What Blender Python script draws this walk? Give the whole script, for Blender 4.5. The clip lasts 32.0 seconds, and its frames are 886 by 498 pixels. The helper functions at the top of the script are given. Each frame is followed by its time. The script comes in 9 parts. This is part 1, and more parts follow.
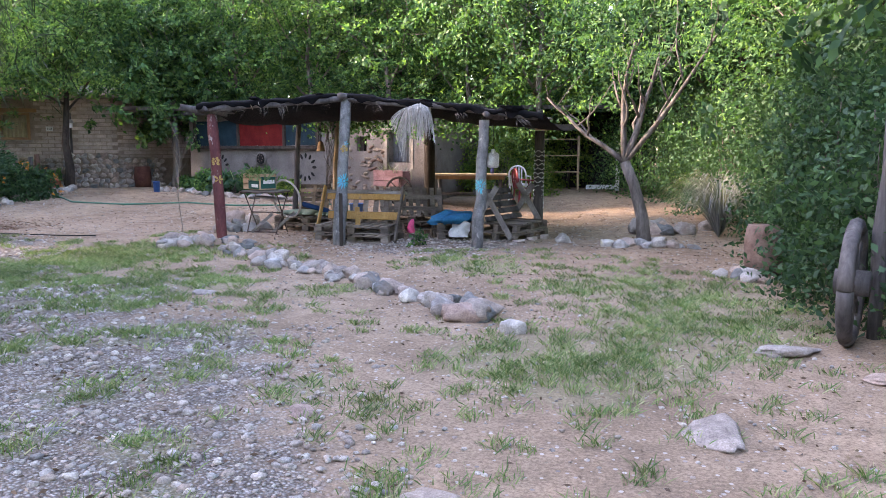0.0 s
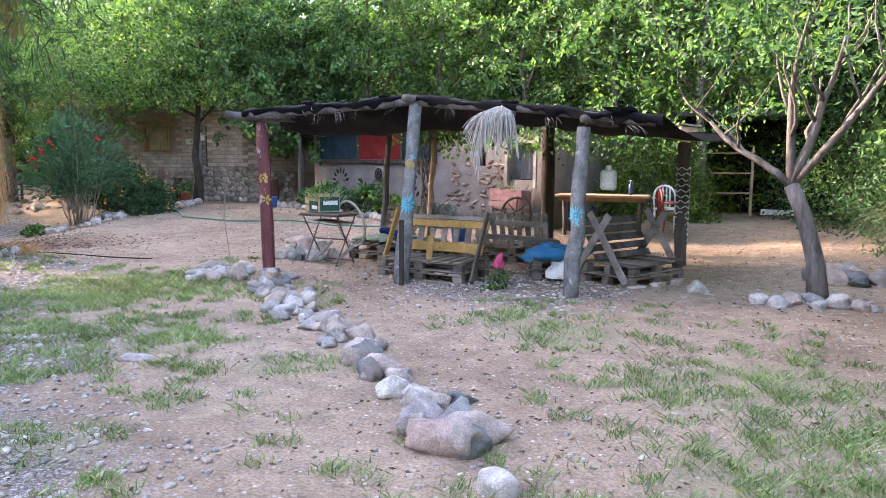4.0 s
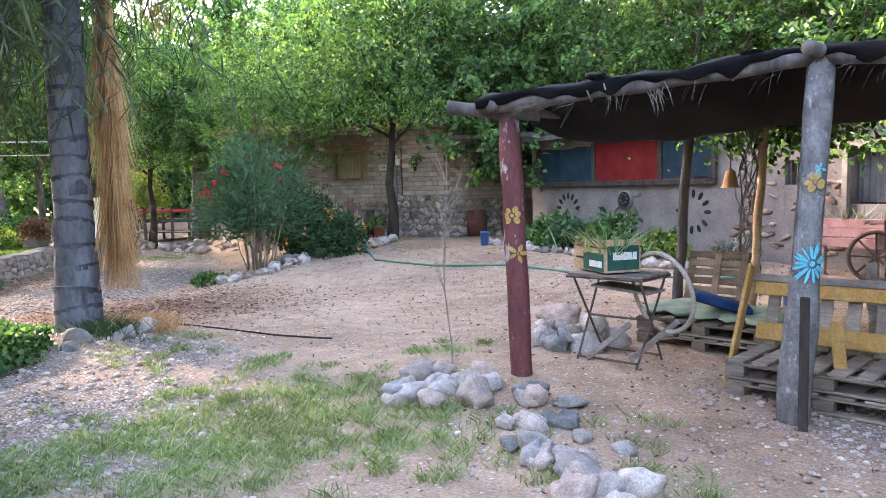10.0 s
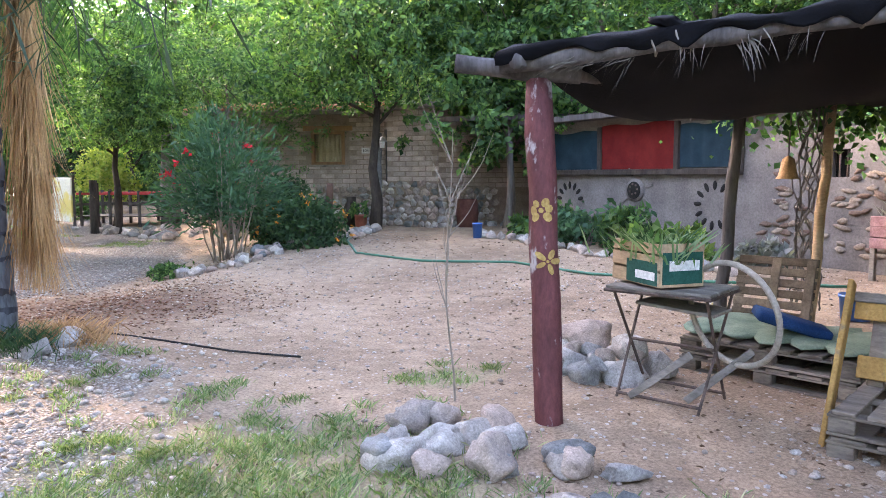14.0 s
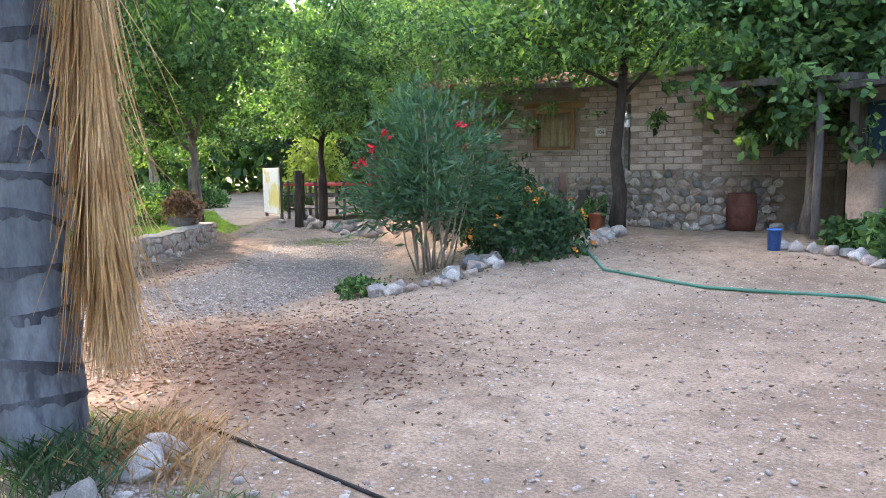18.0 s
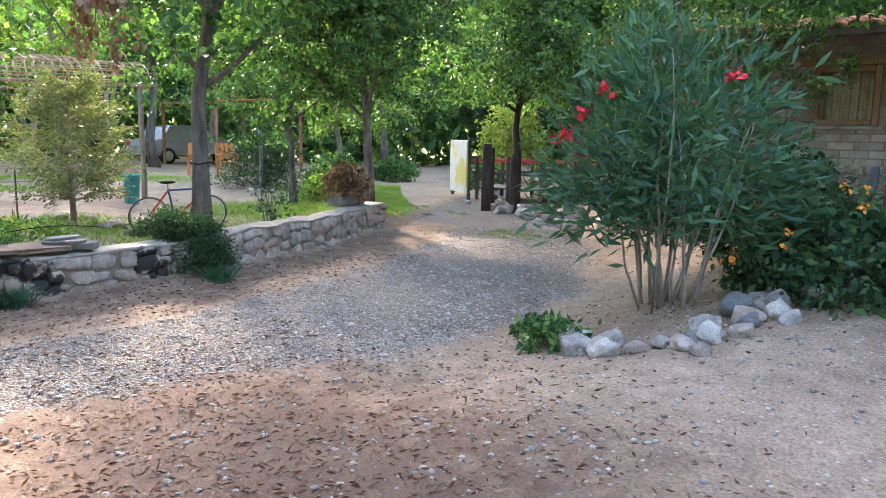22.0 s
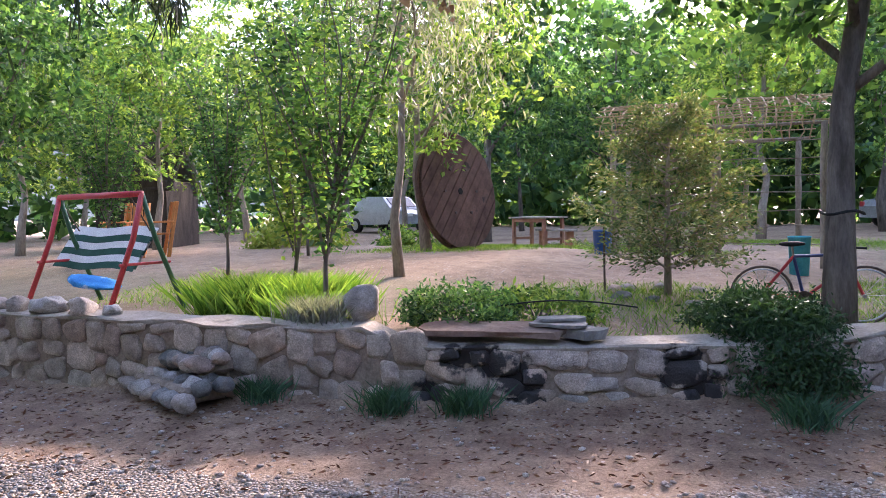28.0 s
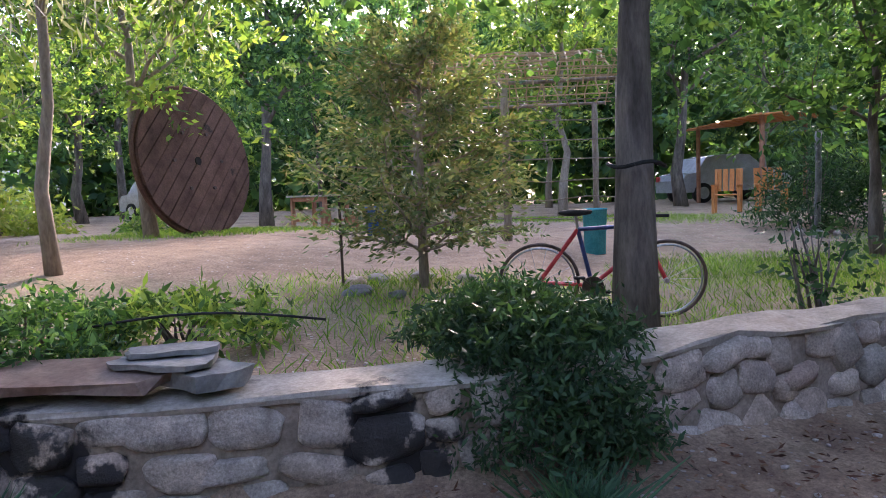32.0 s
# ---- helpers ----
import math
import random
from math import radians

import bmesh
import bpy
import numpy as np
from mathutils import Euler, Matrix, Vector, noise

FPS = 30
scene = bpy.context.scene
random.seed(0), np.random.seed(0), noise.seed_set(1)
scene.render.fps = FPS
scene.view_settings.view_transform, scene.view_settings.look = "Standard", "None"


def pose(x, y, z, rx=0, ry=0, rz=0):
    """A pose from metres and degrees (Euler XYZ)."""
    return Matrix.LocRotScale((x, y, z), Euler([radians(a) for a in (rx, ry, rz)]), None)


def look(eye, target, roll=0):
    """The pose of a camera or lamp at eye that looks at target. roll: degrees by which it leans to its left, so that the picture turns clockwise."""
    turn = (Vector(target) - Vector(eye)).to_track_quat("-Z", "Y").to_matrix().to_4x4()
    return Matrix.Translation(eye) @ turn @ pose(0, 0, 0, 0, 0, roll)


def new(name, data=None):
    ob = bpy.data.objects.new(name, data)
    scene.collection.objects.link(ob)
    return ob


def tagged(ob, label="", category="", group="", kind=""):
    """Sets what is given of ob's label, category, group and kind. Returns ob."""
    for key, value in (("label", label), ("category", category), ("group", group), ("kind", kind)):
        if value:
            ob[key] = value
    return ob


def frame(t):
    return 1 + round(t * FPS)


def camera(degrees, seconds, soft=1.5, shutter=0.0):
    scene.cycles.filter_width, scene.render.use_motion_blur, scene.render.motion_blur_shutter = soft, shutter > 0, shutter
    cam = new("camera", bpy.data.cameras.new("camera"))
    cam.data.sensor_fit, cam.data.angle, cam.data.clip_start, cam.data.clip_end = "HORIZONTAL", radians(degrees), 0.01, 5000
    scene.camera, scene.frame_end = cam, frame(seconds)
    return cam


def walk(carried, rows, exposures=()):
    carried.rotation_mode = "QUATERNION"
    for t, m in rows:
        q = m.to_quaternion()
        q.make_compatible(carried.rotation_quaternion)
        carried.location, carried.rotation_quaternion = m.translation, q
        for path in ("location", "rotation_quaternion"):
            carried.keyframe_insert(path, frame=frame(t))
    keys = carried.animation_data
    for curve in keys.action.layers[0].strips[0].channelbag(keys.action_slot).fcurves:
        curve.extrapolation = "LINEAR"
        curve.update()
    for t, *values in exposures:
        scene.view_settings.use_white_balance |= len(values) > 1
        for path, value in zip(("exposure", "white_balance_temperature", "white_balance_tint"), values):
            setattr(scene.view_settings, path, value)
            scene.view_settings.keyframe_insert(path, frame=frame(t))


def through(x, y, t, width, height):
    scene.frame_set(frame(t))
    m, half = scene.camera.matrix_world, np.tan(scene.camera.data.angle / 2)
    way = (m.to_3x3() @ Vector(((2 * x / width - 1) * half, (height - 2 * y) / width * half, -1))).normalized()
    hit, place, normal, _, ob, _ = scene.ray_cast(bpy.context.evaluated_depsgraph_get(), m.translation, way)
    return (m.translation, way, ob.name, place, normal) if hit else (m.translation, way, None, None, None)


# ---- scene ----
# ---------- camera ----------
cam = camera(62.1, 32.0, 0.8)
PATH = [
    (0.0, (0.754, 2.447, 1.484), (0.133, 7.363, 0.816), 0.13),
    (0.5, (0.878, 2.803, 1.496), (0.137, 7.709, 0.876), 0.25),
    (1.0, (1.000, 3.181, 1.512), (0.175, 8.072, 0.884), 0.70),
    (1.5, (1.218, 3.574, 1.495), (0.180, 8.421, 0.839), 0.82),
    (2.0, (1.401, 3.923, 1.480), (0.040, 8.685, 0.792), 0.19),
    (2.5, (1.466, 4.299, 1.485), (-0.099, 8.988, 0.736), -0.48),
    (4.5, (1.562, 5.655, 1.524), (-0.480, 10.191, 1.017), 0.68),
    (5.0, (1.431, 6.067, 1.519), (-0.939, 10.443, 1.037), 0.33),
    (5.5, (1.225, 6.431, 1.499), (-1.381, 10.658, 0.916), 0.13),
    (6.0, (1.010, 6.758, 1.482), (-1.940, 10.735, 0.787), -0.19),
    (6.5, (0.741, 7.150, 1.473), (-2.630, 10.769, 0.741), -0.17),
    (7.0, (0.354, 7.507, 1.501), (-3.320, 10.805, 0.712), -0.23),
    (7.5, (0.006, 7.803, 1.498), (-3.884, 10.838, 0.691), -0.81),
    (8.0, (-0.382, 8.052, 1.474), (-4.437, 10.890, 0.763), -0.98),
    (8.5, (-0.740, 8.245, 1.466), (-4.749, 11.154, 0.786), -1.08),
    (9.0, (-1.054, 8.438, 1.457), (-4.849, 11.646, 0.899), -1.42),
    (9.5, (-1.233, 8.588, 1.496), (-4.653, 12.209, 1.062), -1.30),
    (10.0, (-1.434, 8.691, 1.513), (-4.344, 12.736, 1.101), -1.28),
    (10.5, (-1.492, 8.751, 1.525), (-3.863, 13.132, 1.100), -1.05),
    (11.0, (-1.479, 8.794, 1.527), (-3.296, 13.432, 1.097), 0.07),
    (11.5, (-1.493, 8.805, 1.525), (-2.960, 13.562, 1.058), 0.89),
    (12.0, (-1.570, 8.820, 1.513), (-3.086, 13.555, 0.975), 1.13),
    (12.5, (-1.686, 8.959, 1.485), (-3.618, 13.535, 0.912), 0.48),
    (13.0, (-1.825, 9.238, 1.489), (-4.188, 13.613, 0.965), 0.36),
    (13.5, (-2.104, 9.500, 1.488), (-4.709, 13.735, 0.958), 0.32),
    (14.0, (-2.360, 9.764, 1.496), (-5.162, 13.874, 0.995), -0.21),
    (14.5, (-2.641, 10.108, 1.531), (-5.711, 14.025, 1.044), -0.33),
    (15.0, (-2.966, 10.376, 1.532), (-6.220, 14.142, 1.048), -0.44),
    (15.5, (-3.259, 10.642, 1.536), (-6.667, 14.272, 1.081), -0.63),
    (17.5, (-4.520, 11.771, 1.481), (-8.279, 15.015, 0.890), -0.35),
    (18.0, (-4.929, 11.909, 1.487), (-8.739, 15.097, 0.919), -0.67),
    (18.5, (-5.303, 12.129, 1.457), (-9.192, 15.214, 0.860), -0.81),
    (19.0, (-5.670, 12.375, 1.451), (-9.673, 15.291, 0.764), -0.63),
    (19.5, (-6.041, 12.606, 1.467), (-10.059, 15.483, 0.707), -0.54),
    (20.0, (-6.356, 12.841, 1.475), (-10.364, 15.745, 0.761), -0.53),
    (20.5, (-6.719, 13.078, 1.498), (-10.740, 15.987, 0.887), -0.52),
    (21.0, (-7.064, 13.290, 1.508), (-11.127, 16.144, 0.918), -0.65),
    (21.5, (-7.425, 13.559, 1.508), (-11.693, 16.084, 0.870), 0.02),
    (22.0, (-7.814, 13.831, 1.477), (-12.308, 15.894, 0.737), 0.99),
    (22.5, (-8.165, 14.091, 1.487), (-12.829, 15.732, 0.746), 0.86),
    (23.0, (-8.444, 14.407, 1.450), (-13.284, 15.485, 0.810), 0.46),
    (23.5, (-8.772, 14.573, 1.421), (-13.693, 15.205, 0.811), 0.39),
    (24.0, (-9.056, 14.686, 1.404), (-14.024, 14.837, 0.868), -0.18),
    (24.5, (-9.434, 14.829, 1.333), (-14.384, 14.312, 0.853), 0.30),
    (25.0, (-9.761, 14.894, 1.304), (-14.646, 13.992, 0.739), 0.10),
    (25.5, (-10.041, 14.955, 1.310), (-14.884, 13.855, 0.732), -0.30),
    (26.0, (-10.349, 15.039, 1.300), (-15.114, 13.647, 0.712), 0.05),
    (26.5, (-10.674, 15.093, 1.253), (-15.352, 13.403, 0.740), 0.10),
    (28.5, (-11.876, 15.465, 1.135), (-16.064, 12.747, 0.867), -1.40),
    (29.0, (-12.178, 15.480, 1.085), (-16.325, 12.703, 0.778), -1.40),
    (29.5, (-12.465, 15.501, 1.072), (-16.533, 12.611, 0.764), -1.30),
    (30.0, (-12.795, 15.516, 1.061), (-16.695, 12.406, 0.716), -1.30),
    (30.5, (-13.093, 15.382, 1.027), (-16.951, 12.224, 0.652), -1.80),
    (31.0, (-13.394, 15.335, 1.003), (-17.374, 12.335, 0.605), -2.70),
    (31.5, (-13.730, 15.370, 0.995), (-18.042, 12.875, 0.573), -2.60),
    (32.0, (-14.145, 15.314, 0.964), (-18.896, 13.807, 0.569), -2.00),
]
walk(cam, [(t, look(eye, target, roll)) for t, eye, target, roll in PATH], [(0.0, 3.55, 7450, 30), (2.0, 3.8, 7450, 30), (5.0, 3.9, 7600, 29), (8.0, 3.98, 7650, 28), (11.0, 4.08, 7450, 28), (15.0, 4.1, 7450, 27), (18.0, 4.13, 7400, 24), (21.0, 4.0, 7250, 20), (24.0, 3.77, 6600, 25), (26.0, 3.5, 6450, 28), (29.0, 3.18, 6800, 37), (31.0, 3.34, 6850, 38), (32.0, 3.18, 6750, 35)])


# ---------- light ----------
SUN_AZ, SUN_EL = radians(-90), radians(23)   # azimuth from +y, towards -x
world = bpy.data.worlds.new("world")
scene.world = world
world.use_nodes = True
wn = world.node_tree.nodes
sky = wn.new("ShaderNodeTexSky")
sky.sky_type, sky.sun_disc = "NISHITA", False
sky.sun_elevation, sky.sun_rotation = SUN_EL, SUN_AZ
wn["Background"].inputs[1].default_value = 0.15
world.node_tree.links.new(sky.outputs[0], wn["Background"].inputs[0])
sun = new("sun", bpy.data.lights.new("sun", "SUN"))
sun.data.energy, sun.data.angle, sun.data.color = 2.4, radians(6), (1.0, 0.92, 0.78)
sun_dir = Vector((math.sin(SUN_AZ) * math.cos(SUN_EL), math.cos(SUN_AZ) * math.cos(SUN_EL), math.sin(SUN_EL)))
sun.matrix_world = look(sun_dir * 60, (0, 0, 0))


# ---------- materials ----------
def node_mat(name):
    m = bpy.data.materials.new(name)
    m.use_nodes = True
    return m, m.node_tree.nodes, m.node_tree.links, m.node_tree.nodes["Principled BSDF"]


def noise_node(n, l, co, scale, detail=4.0, rough=0.55):
    t = n.new("ShaderNodeTexNoise")
    t.inputs["Scale"].default_value, t.inputs["Detail"].default_value, t.inputs["Roughness"].default_value = scale, detail, rough
    l.new(co, t.inputs["Vector"])
    return t.outputs["Fac"]


def ramp(n, l, fac, stops):
    r = n.new("ShaderNodeValToRGB")
    r.color_ramp.elements.remove(r.color_ramp.elements[0])
    for i, (p, c) in enumerate(stops):
        e = r.color_ramp.elements[0] if i == 0 else r.color_ramp.elements.new(p)
        e.position, e.color = p, (*c, 1) if len(c) == 3 else c
    l.new(fac, r.inputs[0])
    return r.outputs[0]


def grey(v):
    return (v, v, v)


def mixc(n, l, fac, a, b, blend="MIX"):
    x = n.new("ShaderNodeMix")
    x.data_type, x.blend_type = "RGBA", blend
    for sock, val in ((x.inputs[0], fac), (x.inputs[6], a), (x.inputs[7], b)):
        if isinstance(val, bpy.types.NodeSocket):
            l.new(val, sock)
        else:
            sock.default_value = val if not isinstance(val, tuple) else (*val, 1)
    return x.outputs[2]


def mathn(n, l, op, a, b=0.5, clamp=False):
    x = n.new("ShaderNodeMath")
    x.operation, x.use_clamp = op, clamp
    for sock, val in zip(x.inputs, (a, b)):
        if isinstance(val, bpy.types.NodeSocket):
            l.new(val, sock)
        else:
            sock.default_value = val
    return x.outputs[0]


def position(n, l, stretch=(1, 1, 1), local=False):
    g = n.new("ShaderNodeTexCoord" if local else "ShaderNodeNewGeometry")
    mp = n.new("ShaderNodeMapping")
    mp.inputs["Scale"].default_value = stretch
    l.new(g.outputs["Object" if local else "Position"], mp.inputs["Vector"])
    return mp.outputs[0]


def add_bump(n, l, bsdf, height, strength, dist=0.01):
    b = n.new("ShaderNodeBump")
    b.inputs["Strength"].default_value, b.inputs["Distance"].default_value = strength, dist
    l.new(height, b.inputs["Height"])
    l.new(b.outputs[0], bsdf.inputs["Normal"])


def surface(name, a, b, scale=6.0, rough=0.85, bump=0.4, fine=60.0, metal=0.0, vary=0.0, stain=None, stain_scale=1.5,
            stain_at=0.6, stretch=(1, 1, 1), local=False, island=False):
    """A two-scale noisy surface: colours a to b, fine grain, an optional stain colour in patches."""
    m, n, l, s = node_mat(name)
    co = position(n, l, stretch, local)
    big, small = noise_node(n, l, co, scale), noise_node(n, l, co, fine, 6.0, 0.7)
    col = ramp(n, l, big, [(0.3, a), (0.7, b)])
    shade = ramp(n, l, small, [(0.25, grey(0.62)), (0.75, grey(1.3))])
    col = mixc(n, l, 1.0, col, shade, "MULTIPLY")
    if stain:
        mask = ramp(n, l, noise_node(n, l, co, stain_scale, 5.0, 0.65), [(stain_at, grey(0)), (stain_at + 0.08, grey(1))])
        col = mixc(n, l, mask, col, stain)
    if vary:
        g = n.new("ShaderNodeNewGeometry" if island else "ShaderNodeObjectInfo")
        v = ramp(n, l, g.outputs["Random Per Island" if island else "Random"], [(0, grey(1 - vary)), (1, grey(1 + vary))])
        col = mixc(n, l, 1.0, col, v, "MULTIPLY")
    l.new(col, s.inputs["Base Color"])
    s.inputs["Roughness"].default_value, s.inputs["Metallic"].default_value = rough, metal
    s.inputs["Specular IOR Level"].default_value = 0.5 if metal or rough < 0.6 else 0.2
    if bump:
        add_bump(n, l, s, mixc(n, l, 0.6, big, small), bump, 0.03 if bump >= 1 else 0.012)
    return m


def stone_mat(name, cols, island=False, speck=1.0):
    """Rounded river stones: one colour a stone, with veins and specks."""
    m, n, l, s = node_mat(name)
    co = position(n, l)
    g = n.new("ShaderNodeNewGeometry" if island else "ShaderNodeObjectInfo")
    k = max(1, len(cols) - 1)
    base = ramp(n, l, g.outputs["Random Per Island" if island else "Random"], [(i / k, c) for i, c in enumerate(cols)])
    mott = ramp(n, l, noise_node(n, l, co, 9, 5, 0.6), [(0.3, grey(0.58)), (0.7, grey(1.35))])
    fine = ramp(n, l, noise_node(n, l, co, 85, 4, 0.7), [(0.3, grey(0.62)), (0.7, grey(1.38))])
    col = mixc(n, l, 1.0, base, mott, "MULTIPLY")
    col = mixc(n, l, speck, col, fine, "MULTIPLY")
    dirt = ramp(n, l, noise_node(n, l, co, 3.1, 5, 0.7), [(0.55, grey(0)), (0.68, grey(0.55))])
    col = mixc(n, l, dirt, col, (0.23, 0.16, 0.115))
    l.new(col, s.inputs["Base Color"])
    s.inputs["Roughness"].default_value = 0.8
    add_bump(n, l, s, mixc(n, l, 0.5, noise_node(n, l, co, 45, 6, 0.7), noise_node(n, l, co, 14, 5, 0.6)), 1.0, 0.03)
    return m


def leaf_mat(name, cols, through=0.45, gloss=0.5):
    m, n, l, s = node_mat(name)
    g = n.new("ShaderNodeNewGeometry")
    k = max(1, len(cols) - 1)
    col = ramp(n, l, g.outputs["Random Per Island"], [(i / k, c) for i, c in enumerate(cols)])
    wide = ramp(n, l, noise_node(n, l, position(n, l), 1.3, 3), [(0.35, grey(0.75)), (0.65, grey(1.25))])
    col = mixc(n, l, 1.0, col, wide, "MULTIPLY")
    l.new(col, s.inputs["Base Color"])
    s.inputs["Roughness"].default_value = gloss
    s.inputs["Specular IOR Level"].default_value = 0.18
    tr = n.new("ShaderNodeBsdfTranslucent")
    l.new(mixc(n, l, 1.0, col, (1.35, 1.5, 0.6), "MULTIPLY"), tr.inputs[0])
    mx = n.new("ShaderNodeMixShader")
    mx.inputs[0].default_value = through
    l.new(s.outputs[0], mx.inputs[1])
    l.new(tr.outputs[0], mx.inputs[2])
    l.new(mx.outputs[0], n["Material Output"].inputs[0])
    return m


def plain(name, c, rough=0.5, metal=0.0, vary=0.12):
    return surface(name, tuple(v * (1 - vary) for v in c), tuple(min(1, v * (1 + vary)) for v in c), 5, rough, 0.1, 40, metal)


def ground_mat():
    m, n, l, s = node_mat("ground_soil")
    co = position(n, l)
    wide, mid, fine = noise_node(n, l, co, 0.55, 4), noise_node(n, l, co, 5, 5), noise_node(n, l, co, 48, 6, 0.75)
    col = ramp(n, l, wide, [(0.3, (0.255, 0.172, 0.118)), (0.52, (0.355, 0.248, 0.172)), (0.75, (0.41, 0.295, 0.208))])
    col = mixc(n, l, 1.0, col, ramp(n, l, mid, [(0.3, grey(0.76)), (0.7, grey(1.18))]), "MULTIPLY")
    col = mixc(n, l, 1.0, col, ramp(n, l, fine, [(0.34, grey(0.55)), (0.64, grey(1.32))]), "MULTIPLY")
    # crumbs of dark humus and pale grit
    crumb = noise_node(n, l, co, 26, 5, 0.8)
    col = mixc(n, l, ramp(n, l, crumb, [(0.62, grey(0)), (0.68, grey(0.7))]), col, (0.1, 0.062, 0.046))
    col = mixc(n, l, ramp(n, l, crumb, [(0.33, grey(0.3)), (0.38, grey(0))]), col, (0.46, 0.37, 0.3))
    # small stones pressed into the soil
    vo = n.new("ShaderNodeTexVoronoi")
    vo.inputs["Scale"].default_value = 26
    l.new(co, vo.inputs["Vector"])
    pick = mathn(n, l, "LESS_THAN", vo.outputs["Distance"], 0.3)
    sep = n.new("ShaderNodeSeparateColor")
    l.new(vo.outputs["Color"], sep.inputs[0])
    rare = mathn(n, l, "GREATER_THAN", sep.outputs[0], 0.8)
    peb = ramp(n, l, sep.outputs[1], [(0, (0.2, 0.17, 0.16)), (0.4, (0.42, 0.35, 0.31)), (1, (0.56, 0.49, 0.43))])
    col = mixc(n, l, mathn(n, l, "MULTIPLY", pick, rare), col, peb)
    # gravel
    gv = n.new("ShaderNodeTexVoronoi")
    gv.inputs["Scale"].default_value = 52
    l.new(co, gv.inputs["Vector"])
    gs = n.new("ShaderNodeSeparateColor")
    l.new(gv.outputs["Color"], gs.inputs[0])
    gcol = ramp(n, l, gs.outputs[0], [(0, (0.15, 0.147, 0.145)), (0.45, (0.34, 0.335, 0.33)), (0.8, (0.5, 0.49, 0.48)), (1, (0.68, 0.66, 0.64))])
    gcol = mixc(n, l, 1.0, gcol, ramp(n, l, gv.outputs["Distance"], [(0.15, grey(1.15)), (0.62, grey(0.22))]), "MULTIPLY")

    def zone(attr, sharp=0.25, sc=2.5):
        a = n.new("ShaderNodeAttribute")
        a.attribute_name = attr
        j = mathn(n, l, "ADD", a.outputs["Fac"], mathn(n, l, "MULTIPLY", mathn(n, l, "SUBTRACT", noise_node(n, l, co, sc, 6, 0.7), 0.5), 1.5))
        return ramp(n, l, j, [(0.5 - sharp / 2, grey(0)), (0.5 + sharp / 2, grey(1))]), a.outputs["Fac"]

    gm, _ = zone("gravel", 0.4)
    lm, _ = zone("litter", 0.5, 3.5)
    tm, _ = zone("turf", 0.4, 3.0)
    needles = noise_node(n, l, position(n, l, (30, 90, 1)), 1.0, 4, 0.8)
    lcol = ramp(n, l, needles, [(0.35, (0.055, 0.026, 0.019)), (0.65, (0.17, 0.086, 0.058))])
    tcol = ramp(n, l, fine, [(0.3, (0.16, 0.16, 0.085)), (0.7, (0.3, 0.28, 0.17))])
    col = mixc(n, l, mathn(n, l, "MULTIPLY", lm, 0.72), col, lcol)
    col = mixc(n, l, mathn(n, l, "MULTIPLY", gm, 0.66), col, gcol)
    col = mixc(n, l, mathn(n, l, "MULTIPLY", tm, 0.4), col, tcol)
    l.new(col, s.inputs["Base Color"])
    s.inputs["Roughness"].default_value = 0.95
    s.inputs["Specular IOR Level"].default_value = 0.2
    h = mixc(n, l, gm, mixc(n, l, 0.5, mid, fine), mathn(n, l, "SUBTRACT", 1.0, gv.outputs["Distance"]))
    add_bump(n, l, s, h, 0.9, 0.03)
    return m


M = {}
M["ground"] = ground_mat()
RIVER = [tuple(v * k for v, k in zip(c, (0.84, 0.82, 0.78))) for c in [(0.15, 0.16, 0.16), (0.22, 0.225, 0.23), (0.42, 0.37, 0.34), (0.52, 0.39, 0.33), (0.32, 0.32, 0.325), (0.6, 0.54, 0.5), (0.4, 0.28, 0.24), (0.5, 0.49, 0.48), (0.36, 0.3, 0.27), (0.66, 0.62, 0.58)]]
M["river"] = stone_mat("river_stone", RIVER)
M["pebble"] = stone_mat("pebble", RIVER[2:] + [(0.3, 0.23, 0.18), (0.5, 0.44, 0.39), (0.42, 0.35, 0.29), (0.56, 0.5, 0.44), (0.24, 0.2, 0.17)], True)
M["wallstone"] = stone_mat("wall_stone", [(0.27, 0.225, 0.185), (0.4, 0.315, 0.25), (0.46, 0.345, 0.27), (0.31, 0.275, 0.235), (0.5, 0.4, 0.325), (0.4, 0.345, 0.295), (0.34, 0.235, 0.185)])
M["mortar"] = surface("mortar", (0.19, 0.145, 0.11), (0.33, 0.265, 0.212), 5, 0.95, 0.6, 40)
M["cap"] = surface("cement_cap", (0.27, 0.235, 0.195), (0.42, 0.37, 0.315), 6, 0.95, 0.9, 45, stain=(0.17, 0.15, 0.13), stain_scale=4)


